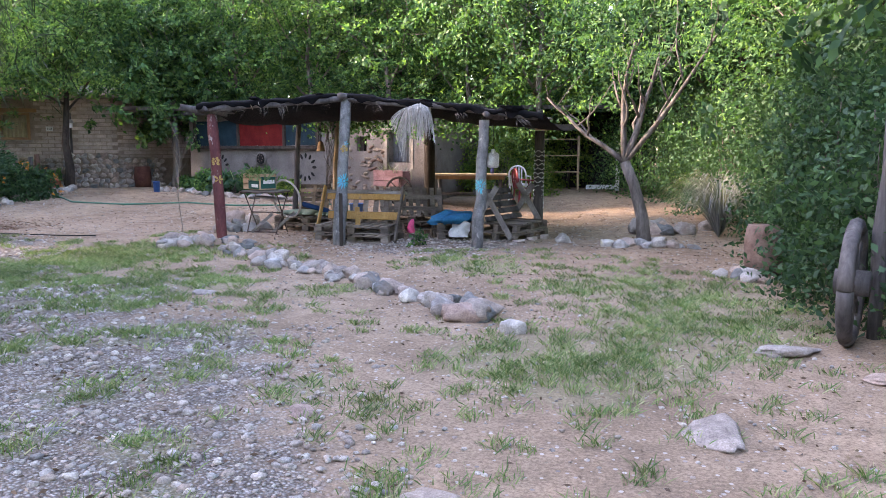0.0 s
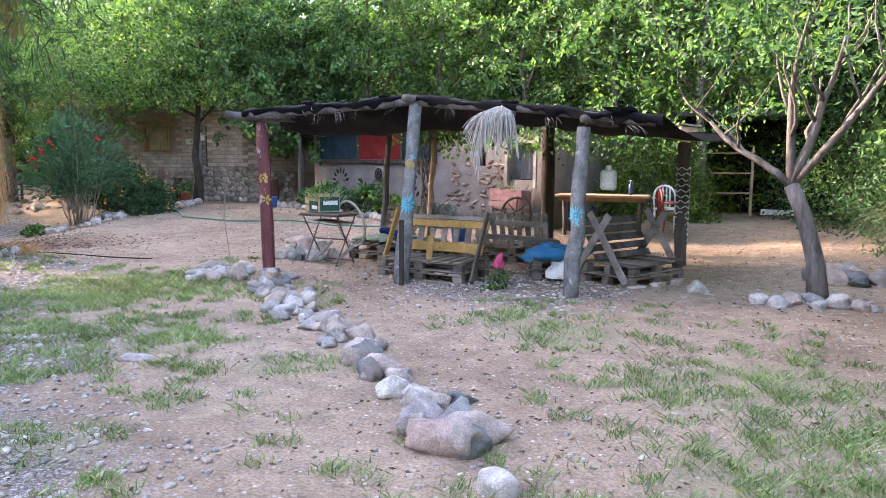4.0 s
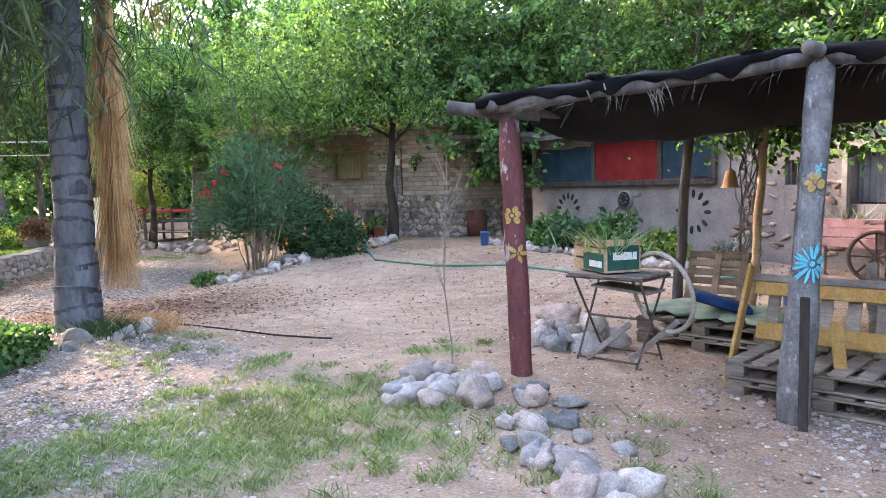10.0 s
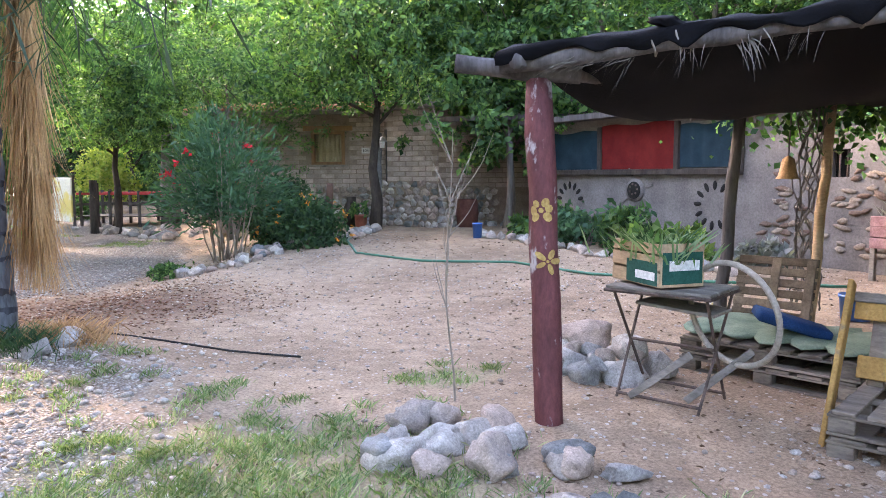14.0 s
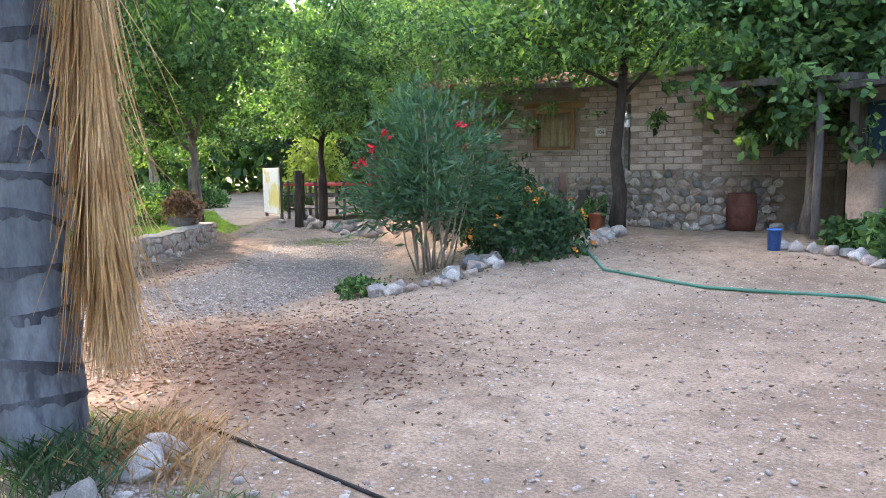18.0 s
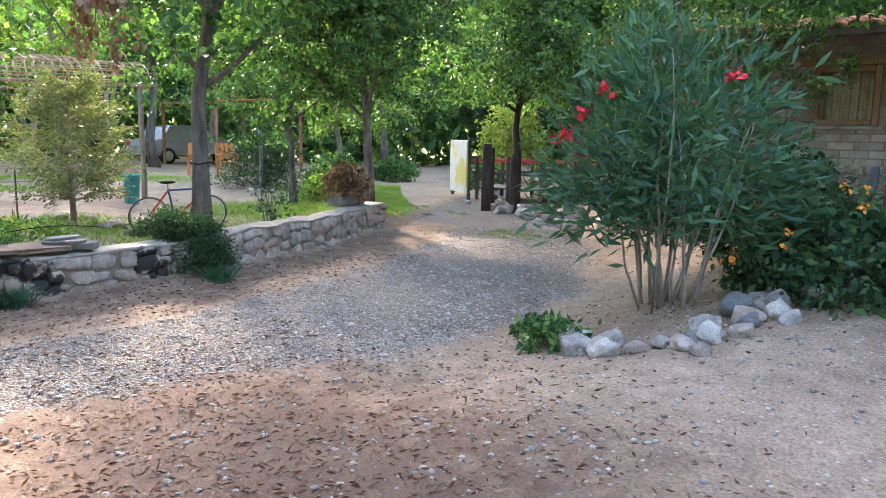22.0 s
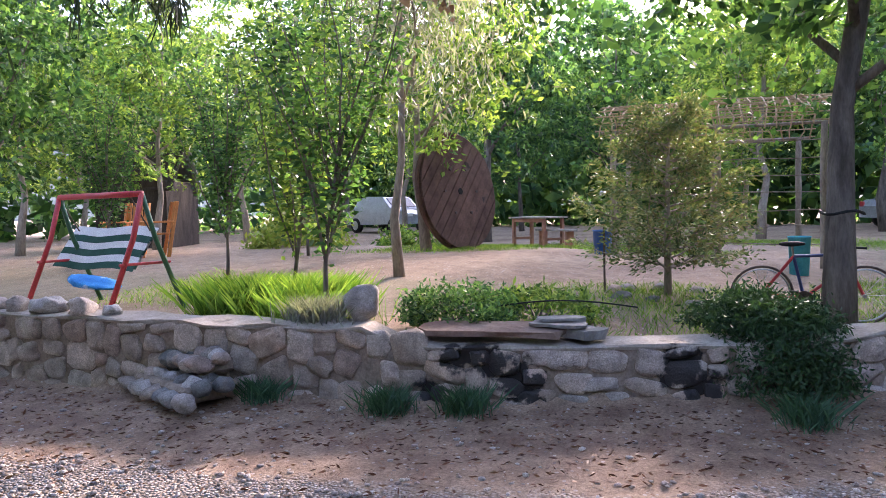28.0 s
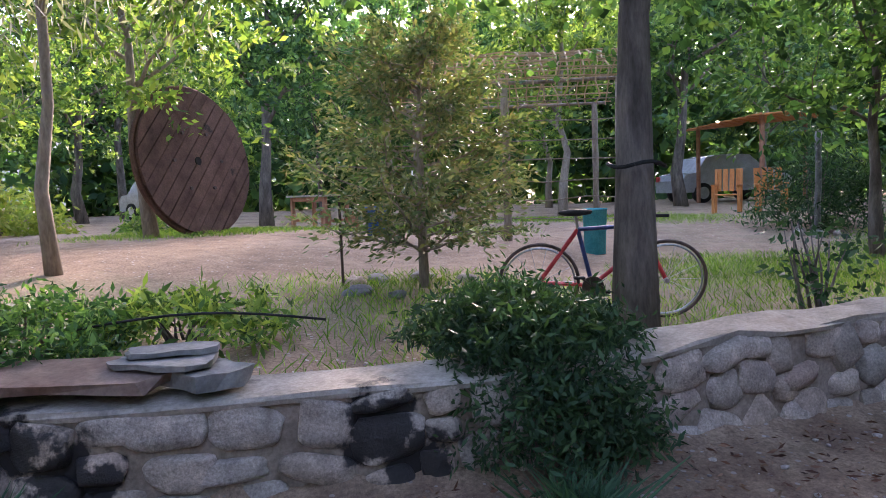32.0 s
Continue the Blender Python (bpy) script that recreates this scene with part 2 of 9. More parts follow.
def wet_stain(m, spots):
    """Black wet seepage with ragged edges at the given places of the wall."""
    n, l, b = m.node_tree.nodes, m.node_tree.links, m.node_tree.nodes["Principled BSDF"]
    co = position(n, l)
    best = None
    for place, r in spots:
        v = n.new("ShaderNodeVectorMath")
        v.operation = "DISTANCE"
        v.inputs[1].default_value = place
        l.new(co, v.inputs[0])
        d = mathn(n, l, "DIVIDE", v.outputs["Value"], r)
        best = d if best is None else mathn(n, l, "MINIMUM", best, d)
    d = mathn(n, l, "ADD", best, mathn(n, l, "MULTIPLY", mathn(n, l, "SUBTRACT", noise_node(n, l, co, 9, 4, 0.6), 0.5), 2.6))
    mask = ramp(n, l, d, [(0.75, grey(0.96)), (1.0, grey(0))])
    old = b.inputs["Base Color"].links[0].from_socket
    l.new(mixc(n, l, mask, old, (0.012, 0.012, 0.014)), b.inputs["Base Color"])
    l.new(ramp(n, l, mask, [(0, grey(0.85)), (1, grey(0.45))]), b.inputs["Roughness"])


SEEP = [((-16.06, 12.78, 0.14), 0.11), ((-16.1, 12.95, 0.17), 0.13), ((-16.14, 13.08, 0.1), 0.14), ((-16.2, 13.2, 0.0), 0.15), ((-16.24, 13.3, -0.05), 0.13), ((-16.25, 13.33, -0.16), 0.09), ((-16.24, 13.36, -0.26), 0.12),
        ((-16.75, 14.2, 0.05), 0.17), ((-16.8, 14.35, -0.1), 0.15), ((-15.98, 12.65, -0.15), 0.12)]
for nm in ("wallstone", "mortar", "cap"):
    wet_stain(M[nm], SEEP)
M["bark"] = surface("bark", (0.075, 0.064, 0.057), (0.24, 0.205, 0.18), 9, 0.95, 1.0, 45, stretch=(1, 1, 0.25))
M["bark_pale"] = surface("pale_bark", (0.2, 0.16, 0.125), (0.36, 0.3, 0.25), 5, 0.9, 0.7, 40, stretch=(1, 1, 0.3))
M["bark_dark"] = surface("dark_bark", (0.03, 0.024, 0.02), (0.085, 0.068, 0.058), 7, 0.95, 1.0, 40, stretch=(1, 1, 0.25))
M["palm_trunk"] = surface("palm_trunk", (0.075, 0.085, 0.1), (0.175, 0.192, 0.215), 3.5, 0.8, 0.6, 30, stain=(0.05, 0.054, 0.066), stain_scale=3.2, stain_at=0.56, stretch=(1, 1, 0.35))
M["palm_base"] = surface("old_leaf_base", (0.035, 0.037, 0.045), (0.12, 0.128, 0.15), 6, 0.85, 0.7, 40, stretch=(1, 1, 0.3))
M["dry_frond"] = surface("dry_frond", (0.33, 0.165, 0.068), (0.54, 0.335, 0.17), 3, 0.8, 0.2, 60, vary=0.3, island=True)
M["grey_frond"] = surface("grey_dry_frond", (0.3, 0.275, 0.25), (0.56, 0.54, 0.51), 3, 0.85, 0.2, 60, vary=0.4, island=True)
M["bleached_frond"] = surface("bleached_frond", (0.17, 0.16, 0.145), (0.46, 0.44, 0.41), 38, 0.9, 0.2, 90, stretch=(1, 1, 0.12))
M["thatch"] = surface("dry_thatch", (0.06, 0.052, 0.044), (0.22, 0.2, 0.175), 20, 0.9, 0.2, 60)
M["leaf"] = leaf_mat("leaf_green", [(0.022, 0.06, 0.03), (0.045, 0.115, 0.05), (0.085, 0.185, 0.07), (0.17, 0.29, 0.1)], 0.4)
M["leaf_light"] = leaf_mat("leaf_light", [(0.045, 0.095, 0.035), (0.1, 0.19, 0.055), (0.19, 0.29, 0.08), (0.32, 0.39, 0.12)], 0.45)
M["leaf_dark"] = leaf_mat("leaf_dark", [(0.018, 0.048, 0.026), (0.035, 0.085, 0.042), (0.07, 0.14, 0.06)], 0.3)
M["leaf_grey"] = leaf_mat("leaf_greygreen", [(0.129, 0.14, 0.146), (0.192, 0.2, 0.199), (0.279, 0.27, 0.286)], 0.35)
M["leaf_blue"] = leaf_mat("leaf_oleander", [(0.035, 0.095, 0.06), (0.055, 0.135, 0.08), (0.085, 0.18, 0.1)], 0.3)
M["leaf_yellow"] = leaf_mat("leaf_yellow", [(0.17, 0.24, 0.06), (0.27, 0.33, 0.08), (0.38, 0.38, 0.13)], 0.45)
M["leaf_strap"] = leaf_mat("leaf_strap", [(0.05, 0.12, 0.06), (0.11, 0.2, 0.1), (0.26, 0.33, 0.21)], 0.3)
M["leaf_brown"] = leaf_mat("leaf_brown", [(0.14, 0.07, 0.045), (0.28, 0.15, 0.095), (0.36, 0.24, 0.16)], 0.2)
M["needle"] = leaf_mat("casuarina", [(0.018, 0.032, 0.02), (0.04, 0.065, 0.038), (0.085, 0.12, 0.065)], 0.25)
M["grass"] = leaf_mat("grass_blade", [(0.075, 0.14, 0.055), (0.13, 0.21, 0.08), (0.215, 0.275, 0.12), (0.4, 0.37, 0.245)], 0.3)
M["conifer"] = leaf_mat("conifer_spray", [(0.07, 0.115, 0.06), (0.13, 0.18, 0.09), (0.22, 0.25, 0.13), (0.24, 0.2, 0.12)], 0.3)
M["litter"] = leaf_mat("dry_litter", [(0.07, 0.04, 0.026), (0.16, 0.1, 0.066), (0.1, 0.06, 0.04), (0.34, 0.26, 0.19), (0.12, 0.07, 0.048)], 0.1)
M["litter_red"] = leaf_mat("red_brown_litter", [(0.055, 0.024, 0.017), (0.12, 0.05, 0.032), (0.2, 0.09, 0.056), (0.3, 0.17, 0.11)], 0.1)
M["grass_lush"] = leaf_mat("lush_grass", [(0.06, 0.14, 0.035), (0.15, 0.28, 0.055), (0.32, 0.42, 0.1)], 0.45)
M["flower_red"] = plain("red_petal", (0.75, 0.035, 0.05), 0.6)
M["flower_orange"] = plain("orange_petal", (0.9, 0.33, 0.05), 0.6)
M["old_wood"] = surface("weathered_wood", (0.13, 0.115, 0.1), (0.3, 0.265, 0.23), 5, 0.9, 0.7, 55, vary=0.18, stretch=(0.4, 1, 1), local=True)
M["pallet"] = surface("pallet_wood", (0.1, 0.082, 0.068), (0.25, 0.205, 0.165), 6, 0.9, 0.7, 60, vary=0.38, stretch=(0.3, 1, 1), local=True)
M["pallet_yellow"] = surface("yellow_painted_wood", (0.3, 0.165, 0.05), (0.45, 0.265, 0.09), 5, 0.75, 0.5, 50, stain=(0.2, 0.15, 0.1), stain_scale=5, stain_at=0.62, local=True)
M["log"] = surface("grey_log", (0.12, 0.122, 0.122), (0.27, 0.27, 0.265), 11, 0.9, 1.0, 60, stain=(0.42, 0.41, 0.39), stain_scale=16, stain_at=0.6, stretch=(1, 1, 0.7))
M["log_dark"] = surface("dark_log", (0.05, 0.045, 0.045), (0.16, 0.145, 0.14), 6, 0.9, 0.8, 40, stretch=(1, 1, 0.2))
M["maroon"] = surface("flaking_maroon_paint", (0.085, 0.03, 0.032), (0.17, 0.055, 0.055), 6, 0.75, 0.7, 40, stain=(0.38, 0.33, 0.33), stain_scale=11, stain_at=0.58, stretch=(1, 1, 0.4))
M["cloth_black"] = surface("black_shade_cloth", (0.0015, 0.0015, 0.002), (0.005, 0.005, 0.006), 3, 0.7, 0.5, 90)
M["adobe"] = surface("adobe_plaster", (0.14, 0.122, 0.112), (0.215, 0.192, 0.178), 2.5, 0.95, 0.6, 35, stain=(0.105, 0.09, 0.08), stain_scale=1.2)
M["brick"] = surface("adobe_brick", (0.4, 0.31, 0.26), (0.58, 0.48, 0.42), 5, 0.95, 0.6, 50, vary=0.2)
M["brick_joint"] = surface("brick_joint", (0.27, 0.2, 0.16), (0.38, 0.3, 0.25), 6, 0.95, 0.5, 50)
M["tile"] = surface("roof_tile", (0.45, 0.16, 0.09), (0.62, 0.3, 0.2), 4, 0.85, 0.4, 40, vary=0.2)
M["brick_dark"] = surface("brown_inset_stone", (0.1, 0.066, 0.05), (0.2, 0.135, 0.105), 6, 0.95, 0.6, 40)
M["navy"] = surface("navy_cloth", (0.007, 0.022, 0.033), (0.015, 0.04, 0.055), 4, 0.9, 0.4, 60)
M["red_cloth"] = surface("red_cloth", (0.11, 0.006, 0.006), (0.17, 0.014, 0.012), 4, 0.85, 0.4, 60)
# Near black: stands for unlit rooms, holes and recesses, shade as base colour.
M["dark"] = surface("dark_and_unlit", (0.012, 0.011, 0.01), (0.03, 0.027, 0.025), 4, 0.95, 0.2)
M["door"] = surface("door_wood", (0.22, 0.1, 0.04), (0.36, 0.19, 0.08), 4, 0.55, 0.4, 50, stretch=(1, 1, 0.2))
M["curtain"] = surface("curtain", (0.36, 0.28, 0.17), (0.5, 0.42, 0.28), 4, 0.9, 0.3, 60)
M["iron"] = surface("rusty_iron", (0.06, 0.045, 0.04), (0.16, 0.11, 0.09), 9, 0.65, 0.5, 60, 0.5)
M["steel"] = surface("dull_steel", (0.35, 0.35, 0.36), (0.5, 0.5, 0.5), 6, 0.4, 0.2, 60, 0.85)
M["white_plastic"] = plain("white_plastic", (0.74, 0.74, 0.72), 0.35)
M["red_paint"] = surface("red_paint", (0.5, 0.03, 0.04), (0.66, 0.07, 0.07), 6, 0.4, 0.2, 50)
M["green_paint"] = plain("dark_green_paint", (0.02, 0.12, 0.06), 0.45)
M["black"] = surface("black_rubber", (0.012, 0.012, 0.013), (0.03, 0.03, 0.03), 6, 0.7, 0.3)
M["blue_cloth"] = surface("blue_fabric", (0.01, 0.13, 0.26), (0.02, 0.2, 0.36), 5, 0.85, 0.5, 60)
M["blue_plastic"] = plain("blue_plastic", (0.03, 0.13, 0.42), 0.4)
M["cyan_paint"] = surface("cyan_paint", (0.03, 0.38, 0.5), (0.08, 0.5, 0.6), 9, 0.6, 0.2)
M["yellow_paint"] = surface("ochre_paint", (0.3, 0.18, 0.06), (0.5, 0.34, 0.12), 20, 0.8, 0.3, 60)
M["orange_wood"] = surface("orange_wood", (0.5, 0.17, 0.05), (0.66, 0.28, 0.1), 6, 0.6, 0.3, 50, stretch=(1, 1, 0.3))
M["table_red"] = surface("reddish_table_wood", (0.3, 0.13, 0.08), (0.45, 0.22, 0.14), 6, 0.7, 0.3, 50)
M["plank"] = surface("raw_plank", (0.38, 0.25, 0.15), (0.55, 0.4, 0.26), 5, 0.8, 0.4, 55, stretch=(0.3, 1, 1), local=True)
M["drum"] = surface("weathered_drum_wood", (0.075, 0.04, 0.03), (0.17, 0.095, 0.07), 4, 0.9, 0.6, 45, vary=0.2, stain=(0.04, 0.03, 0.025), stain_scale=2)
M["slate"] = surface("slate_slab", (0.154, 0.154, 0.147), (0.280, 0.266, 0.245), 4, 0.8, 0.5, 30)
M["red_slab"] = surface("reddish_slab", (0.144, 0.084, 0.060), (0.252, 0.180, 0.144), 4, 0.8, 0.5, 30)
M["glass"] = plain("window_glass", (0.03, 0.035, 0.04), 0.08)
M["rubber_green"] = plain("green_hose", (0.03, 0.17, 0.11), 0.45)
M["car_paint"] = plain("grey_car_paint", (0.42, 0.44, 0.47), 0.25, 0.3)
M["terracotta"] = surface("terracotta", (0.4, 0.12, 0.08), (0.52, 0.2, 0.13), 6, 0.8, 0.3)
M["pink_cloth"] = surface("pink_fabric", (0.75, 0.07, 0.2), (0.9, 0.15, 0.3), 6, 0.8, 0.3)
M["hill"] = surface("hill_scrub", (0.16, 0.17, 0.14), (0.28, 0.27, 0.22), 0.05, 0.95, 0.2, 0.6)

M["cloth_black"].node_tree.nodes["Principled BSDF"].inputs["Specular IOR Level"].default_value = 0.06

M["rust_dark"] = surface("dark_rust", (0.09, 0.03, 0.025), (0.17, 0.07, 0.055), 6, 0.8, 0.4)
M["rust"] = surface("brown_rust", (0.14, 0.085, 0.065), (0.27, 0.185, 0.15), 7, 0.85, 0.5, 50)


# ---------- building helpers ----------
class Geo:
    """Collects vertices and faces of one mesh."""

    def __init__(self):
        self.v, self.f = [], []

    def add(self, v, f):
        k = len(self.v)
        self.v += [tuple(p) for p in v]
        self.f += [tuple(i + k for i in q) for q in f]
        return self

    def box(self, c, s, rot=None, bev=0.006):
        hx, hy, hz = s[0] / 2, s[1] / 2, s[2] / 2
        b = min(bev, hx * 0.45, hy * 0.45, hz * 0.45)
        v, idx = [], {}
        for sx in (-1, 1):
            for sy in (-1, 1):
                for sz in (-1, 1):
                    for ax in range(3):
                        p = [sx * (hx - b), sy * (hy - b), sz * (hz - b)]
                        p[ax] = (sx, sy, sz)[ax] * (hx, hy, hz)[ax]
                        idx[sx, sy, sz, ax] = len(v)
                        v.append(Vector(p))
        f = []
        for ax in range(3):
            o1, o2 = (ax + 1) % 3, (ax + 2) % 3
            for s1 in (-1, 1):
                q = []
                for a, d in ((-1, -1), (1, -1), (1, 1), (-1, 1)):
                    k = [0, 0, 0]
                    k[ax], k[o1], k[o2] = s1, a, d
                    q.append(idx[(*k, ax)])
                f.append(q if s1 > 0 else q[::-1])
                for s2 in (-1, 1):
                    e = []
                    for d in (-1, 1):
                        k = [0, 0, 0]
                        k[ax], k[o1], k[o2] = s1, s2, d
                        e.append((idx[(*k, ax)], idx[(*k, o1)]))
                    q = [e[0][0], e[0][1], e[1][1], e[1][0]]
                    f.append(q if s1 * s2 > 0 else q[::-1])
        for sx in (-1, 1):
            for sy in (-1, 1):
                for sz in (-1, 1):
                    q = [idx[sx, sy, sz, a] for a in range(3)]
                    f.append(q if sx * sy * sz > 0 else q[::-1])
        c = Vector(c)
        if rot is not None:
            v = [rot @ p for p in v]
        return self.add([p + c for p in v], f)

    def tube(self, pts, radii, seg=8, cap=True):
        pts = [Vector(p) for p in pts]
        if not hasattr(radii, "__len__"):
            radii = [radii] * len(pts)
        v, f, side = [], [], None
        for i, p in enumerate(pts):
            d = (pts[min(i + 1, len(pts) - 1)] - pts[max(i - 1, 0)]).normalized()
            if side is None:
                side = d.orthogonal().normalized()
            side = (side - d * side.dot(d)).normalized()
            up = d.cross(side)
            for k in range(seg):
                a = 2 * math.pi * k / seg
                v.append(p + (side * math.cos(a) + up * math.sin(a)) * radii[i])
        for i in range(len(pts) - 1):
            for k in range(seg):
                a, b = i * seg + k, i * seg + (k + 1) % seg
                f.append((a, b, b + seg, a + seg))
        if cap:
            f += [tuple(range(seg))[::-1], tuple(range((len(pts) - 1) * seg, len(pts) * seg))]
        return self.add(v, f)

    def blob(self, c, s, rot=None, seed=0, rough=0.25, sub=2, flat=0.0, cuts=0):
        v0, f0 = ICO[sub]
        off = Vector((seed * 3.7 + 11, seed * 1.9, seed * 2.3))
        out = []
        rg = np.random.default_rng(seed + 900)
        planes = [(Vector(rg.normal(size=3)).normalized(), 0.6 + 0.28 * rg.random()) for _ in range(cuts)]
        for p in v0:
            q = p * (1 + rough * noise.noise(p * 1.3 + off) + rough * 0.4 * noise.noise(p * 3 + off) + rough * 0.16 * noise.noise(p * 8 + off))
            for n_c, d_c in planes:
                over = q.dot(n_c) - d_c
                if over > 0:
                    q = q - n_c * over * 0.88
            if flat and q.z < -flat:
                q = Vector((q.x, q.y, -flat))
            q = Vector((q.x * s[0], q.y * s[1], q.z * s[2]))
            out.append((rot @ q if rot is not None else q) + Vector(c))
        return self.add(out, f0)

    def mesh(self, name, smooth=False):
        me = bpy.data.meshes.new(name)
        me.from_pydata(self.v, [], self.f)
        if smooth:
            me.polygons.foreach_set("use_smooth", [True] * len(me.polygons))
        return me


def ico(sub):
    b = bmesh.new()
    bmesh.ops.create_icosphere(b, subdivisions=sub, radius=1)
    r = ([v.co.copy() for v in b.verts], [tuple(v.index for v in q.verts) for q in b.faces])
    b.free()
    return r


ICO = {1: ico(1), 2: ico(2), 3: ico(3)}


def rot(x=0, y=0, z=0):
    return Euler((radians(x), radians(y), radians(z))).to_matrix()


def thing(name, loc, label, category, group="", rz=0.0, kind=""):
    ob = new(name)
    ob.empty_display_size = 0.1
    ob.matrix_basis = pose(*loc, 0, 0, rz)
    return tagged(ob, label, category, group, kind)


def part(name, geo, material, parent=None, label="", smooth=False):
    me = geo if isinstance(geo, bpy.types.Mesh) else geo.mesh(name, smooth)
    if not me.materials:
        me.materials.append(M[material] if isinstance(material, str) else material)
    ob = new(name, me)
    if parent:
        ob.parent = parent
    return tagged(ob, label)


def single(name, geo, material, label, category, group="", kind="", loc=(0, 0, 0), rz=0.0, smooth=False):
    ob = part(name, geo, material, None, "", smooth)
    ob.matrix_basis = pose(*loc, 0, 0, rz)
    return tagged(ob, label, category, group, kind)


def quads_mesh(name, verts, material):
    """A mesh of separate quads: verts is an (n, 4, 3) array."""
    n = len(verts)
    me = bpy.data.meshes.new(name)
    me.vertices.add(4 * n)
    me.vertices.foreach_set("co", np.ascontiguousarray(verts, dtype=np.float32).ravel())
    me.loops.add(4 * n)
    me.loops.foreach_set("vertex_index", np.arange(4 * n, dtype=np.int32))
    me.polygons.add(n)
    me.polygons.foreach_set("loop_start", np.arange(n, dtype=np.int32) * 4)
    me.update()
    me.materials.append(M[material])
    return me


def leaf_quads(rng, centres, size, aspect=0.5, droop=0.3, jitter=0.35, along=None):
    """Pointed leaves at the centres; along: the way they point, else at random."""
    n = len(centres)
    d = rng.normal(size=(n, 3)) if along is None else along + rng.normal(size=(n, 3)) * jitter
    d[:, 2] -= droop
    d /= np.linalg.norm(d, axis=1, keepdims=True) + 1e-9
    w = np.cross(d, rng.normal(size=(n, 3)))
    w /= np.linalg.norm(w, axis=1, keepdims=True) + 1e-9
    up = np.cross(w, d)
    ln = size * (0.6 + 0.8 * rng.random((n, 1)))
    wd = ln * aspect * 0.5
    mid = centres + d * ln * 0.45
    return np.stack([centres, mid + w * wd + up * wd * 0.35, centres + d * ln, mid - w * wd + up * wd * 0.35], 1)


def blades(rng, xy, z, height, width, lean=0.5):
    n = len(xy)
    a = rng.random(n) * 2 * np.pi
    h = height * (0.45 + 0.75 * rng.random(n))
    d = np.stack([np.cos(a), np.sin(a)], 1)
    s = np.stack([-d[:, 1], d[:, 0]], 1) * width * 0.5
    out = d * (h * lean * rng.random(n))[:, None]
    b = np.column_stack([xy, z - 0.01])
    m = np.column_stack([xy + out * 0.56, z + h * 0.62])
    t = np.column_stack([xy + out, z + h])
    s3 = np.column_stack([s, np.zeros(n)])
    return np.stack([b - s3, b + s3, m + s3 * 0.8, t], 1)


# ---------- ground ----------
WALL = [(-14.7, 3.0), (-14.85, 7.0), (-15.05, 9.1), (-15.3, 10.4), (-15.65, 11.6), (-16.15, 13.2), (-17.0, 14.7), (-18.8, 16.9), (-21.1, 18.7)]
ROAD = [(-12.2, -8.0), (-12.6, 6.0), (-13.1, 10.5), (-13.65, 12.9), (-14.3, 15.0), (-15.7, 17.1), (-18.4, 19.4), (-22.5, 21.4), (-27.5, 23.0), (-34.0, 25.5), (-46.0, 30.0)]


def sstep(x, a, b):
    t = np.clip((np.asarray(x, float) - a) / (b - a), 0, 1)
    return t * t * (3 - 2 * t)


def poly_dist(x, y, line):
    """Distance to a polyline, with a sign: positive on the right of its way."""
    x, y = np.asarray(x, float), np.asarray(y, float)
    best, sign = np.full(x.shape, 1e9), np.ones(x.shape)
    for (ax, ay), (bx, by) in zip(line, line[1:]):
        dx, dy = bx - ax, by - ay
        t = np.clip(((x - ax) * dx + (y - ay) * dy) / (dx * dx + dy * dy), 0, 1)
        d = np.hypot(x - ax - t * dx, y - ay - t * dy)
        s = np.where((x - ax) * dy - (y - ay) * dx > 0, 1.0, -1.0)
        sign = np.where(d < best, s, sign)
        best = np.minimum(best, d)
    return best * sign


def height(x, y):
    x, y = np.asarray(x, float), np.asarray(y, float)
    d = poly_dist(x, y, WALL)
    yard = 0.36 * sstep(y, 15.0, 22.5) * sstep(x, -24, -14) + 0.12 * np.exp(-((x + 8.4) ** 2 + (y - 12.0) ** 2) / 3.0)
    yard = yard + 0.06 * np.sin(x * 0.7 + 1) * np.sin(y * 0.6) * sstep(y, 2, 6) * 0.6
    yard = yard + 0.15 * np.exp(-((x + 4.1) ** 2 + (y - 13.7) ** 2) / 2.2) - 0.1 * np.exp(-((x - 1.0) ** 2 + (y - 17.0) ** 2) / 5.0)
    road = -0.24 + 0.26 * sstep(-x, 22, 34)
    r = np.abs(poly_dist(x, y, ROAD))
    east = yard + (road - yard) * (1 - sstep(r, 1.6, 4.2))
    north = sstep(y, 13.3, 14.6)         # the lawn behind the maple lies lower
    garden = 0.2 * (1 - north) + 0.26 * sstep(-d, 1.5, 5.0) * (1 - sstep(y, 9.8, 13.0)) * (1 - 0.9 * sstep(-x, 23.6, 27.5)) + 0.26 * sstep(-d, 4, 9) * north
    past = sstep(y, 18.9, 19.6)          # the wall ends here
    west = garden * (1 - past) + (-0.12 + 0.2 * sstep(r, 1.5, 4)) * past
    inside = sstep(-d, 0.06, 0.32) * (1 - past) + sstep(-d, 0.2, 1.6) * past
    return east * (1 - inside) + west * inside


def h1(x, y):
    return float(height(np.array([x]), np.array([y]))[0])


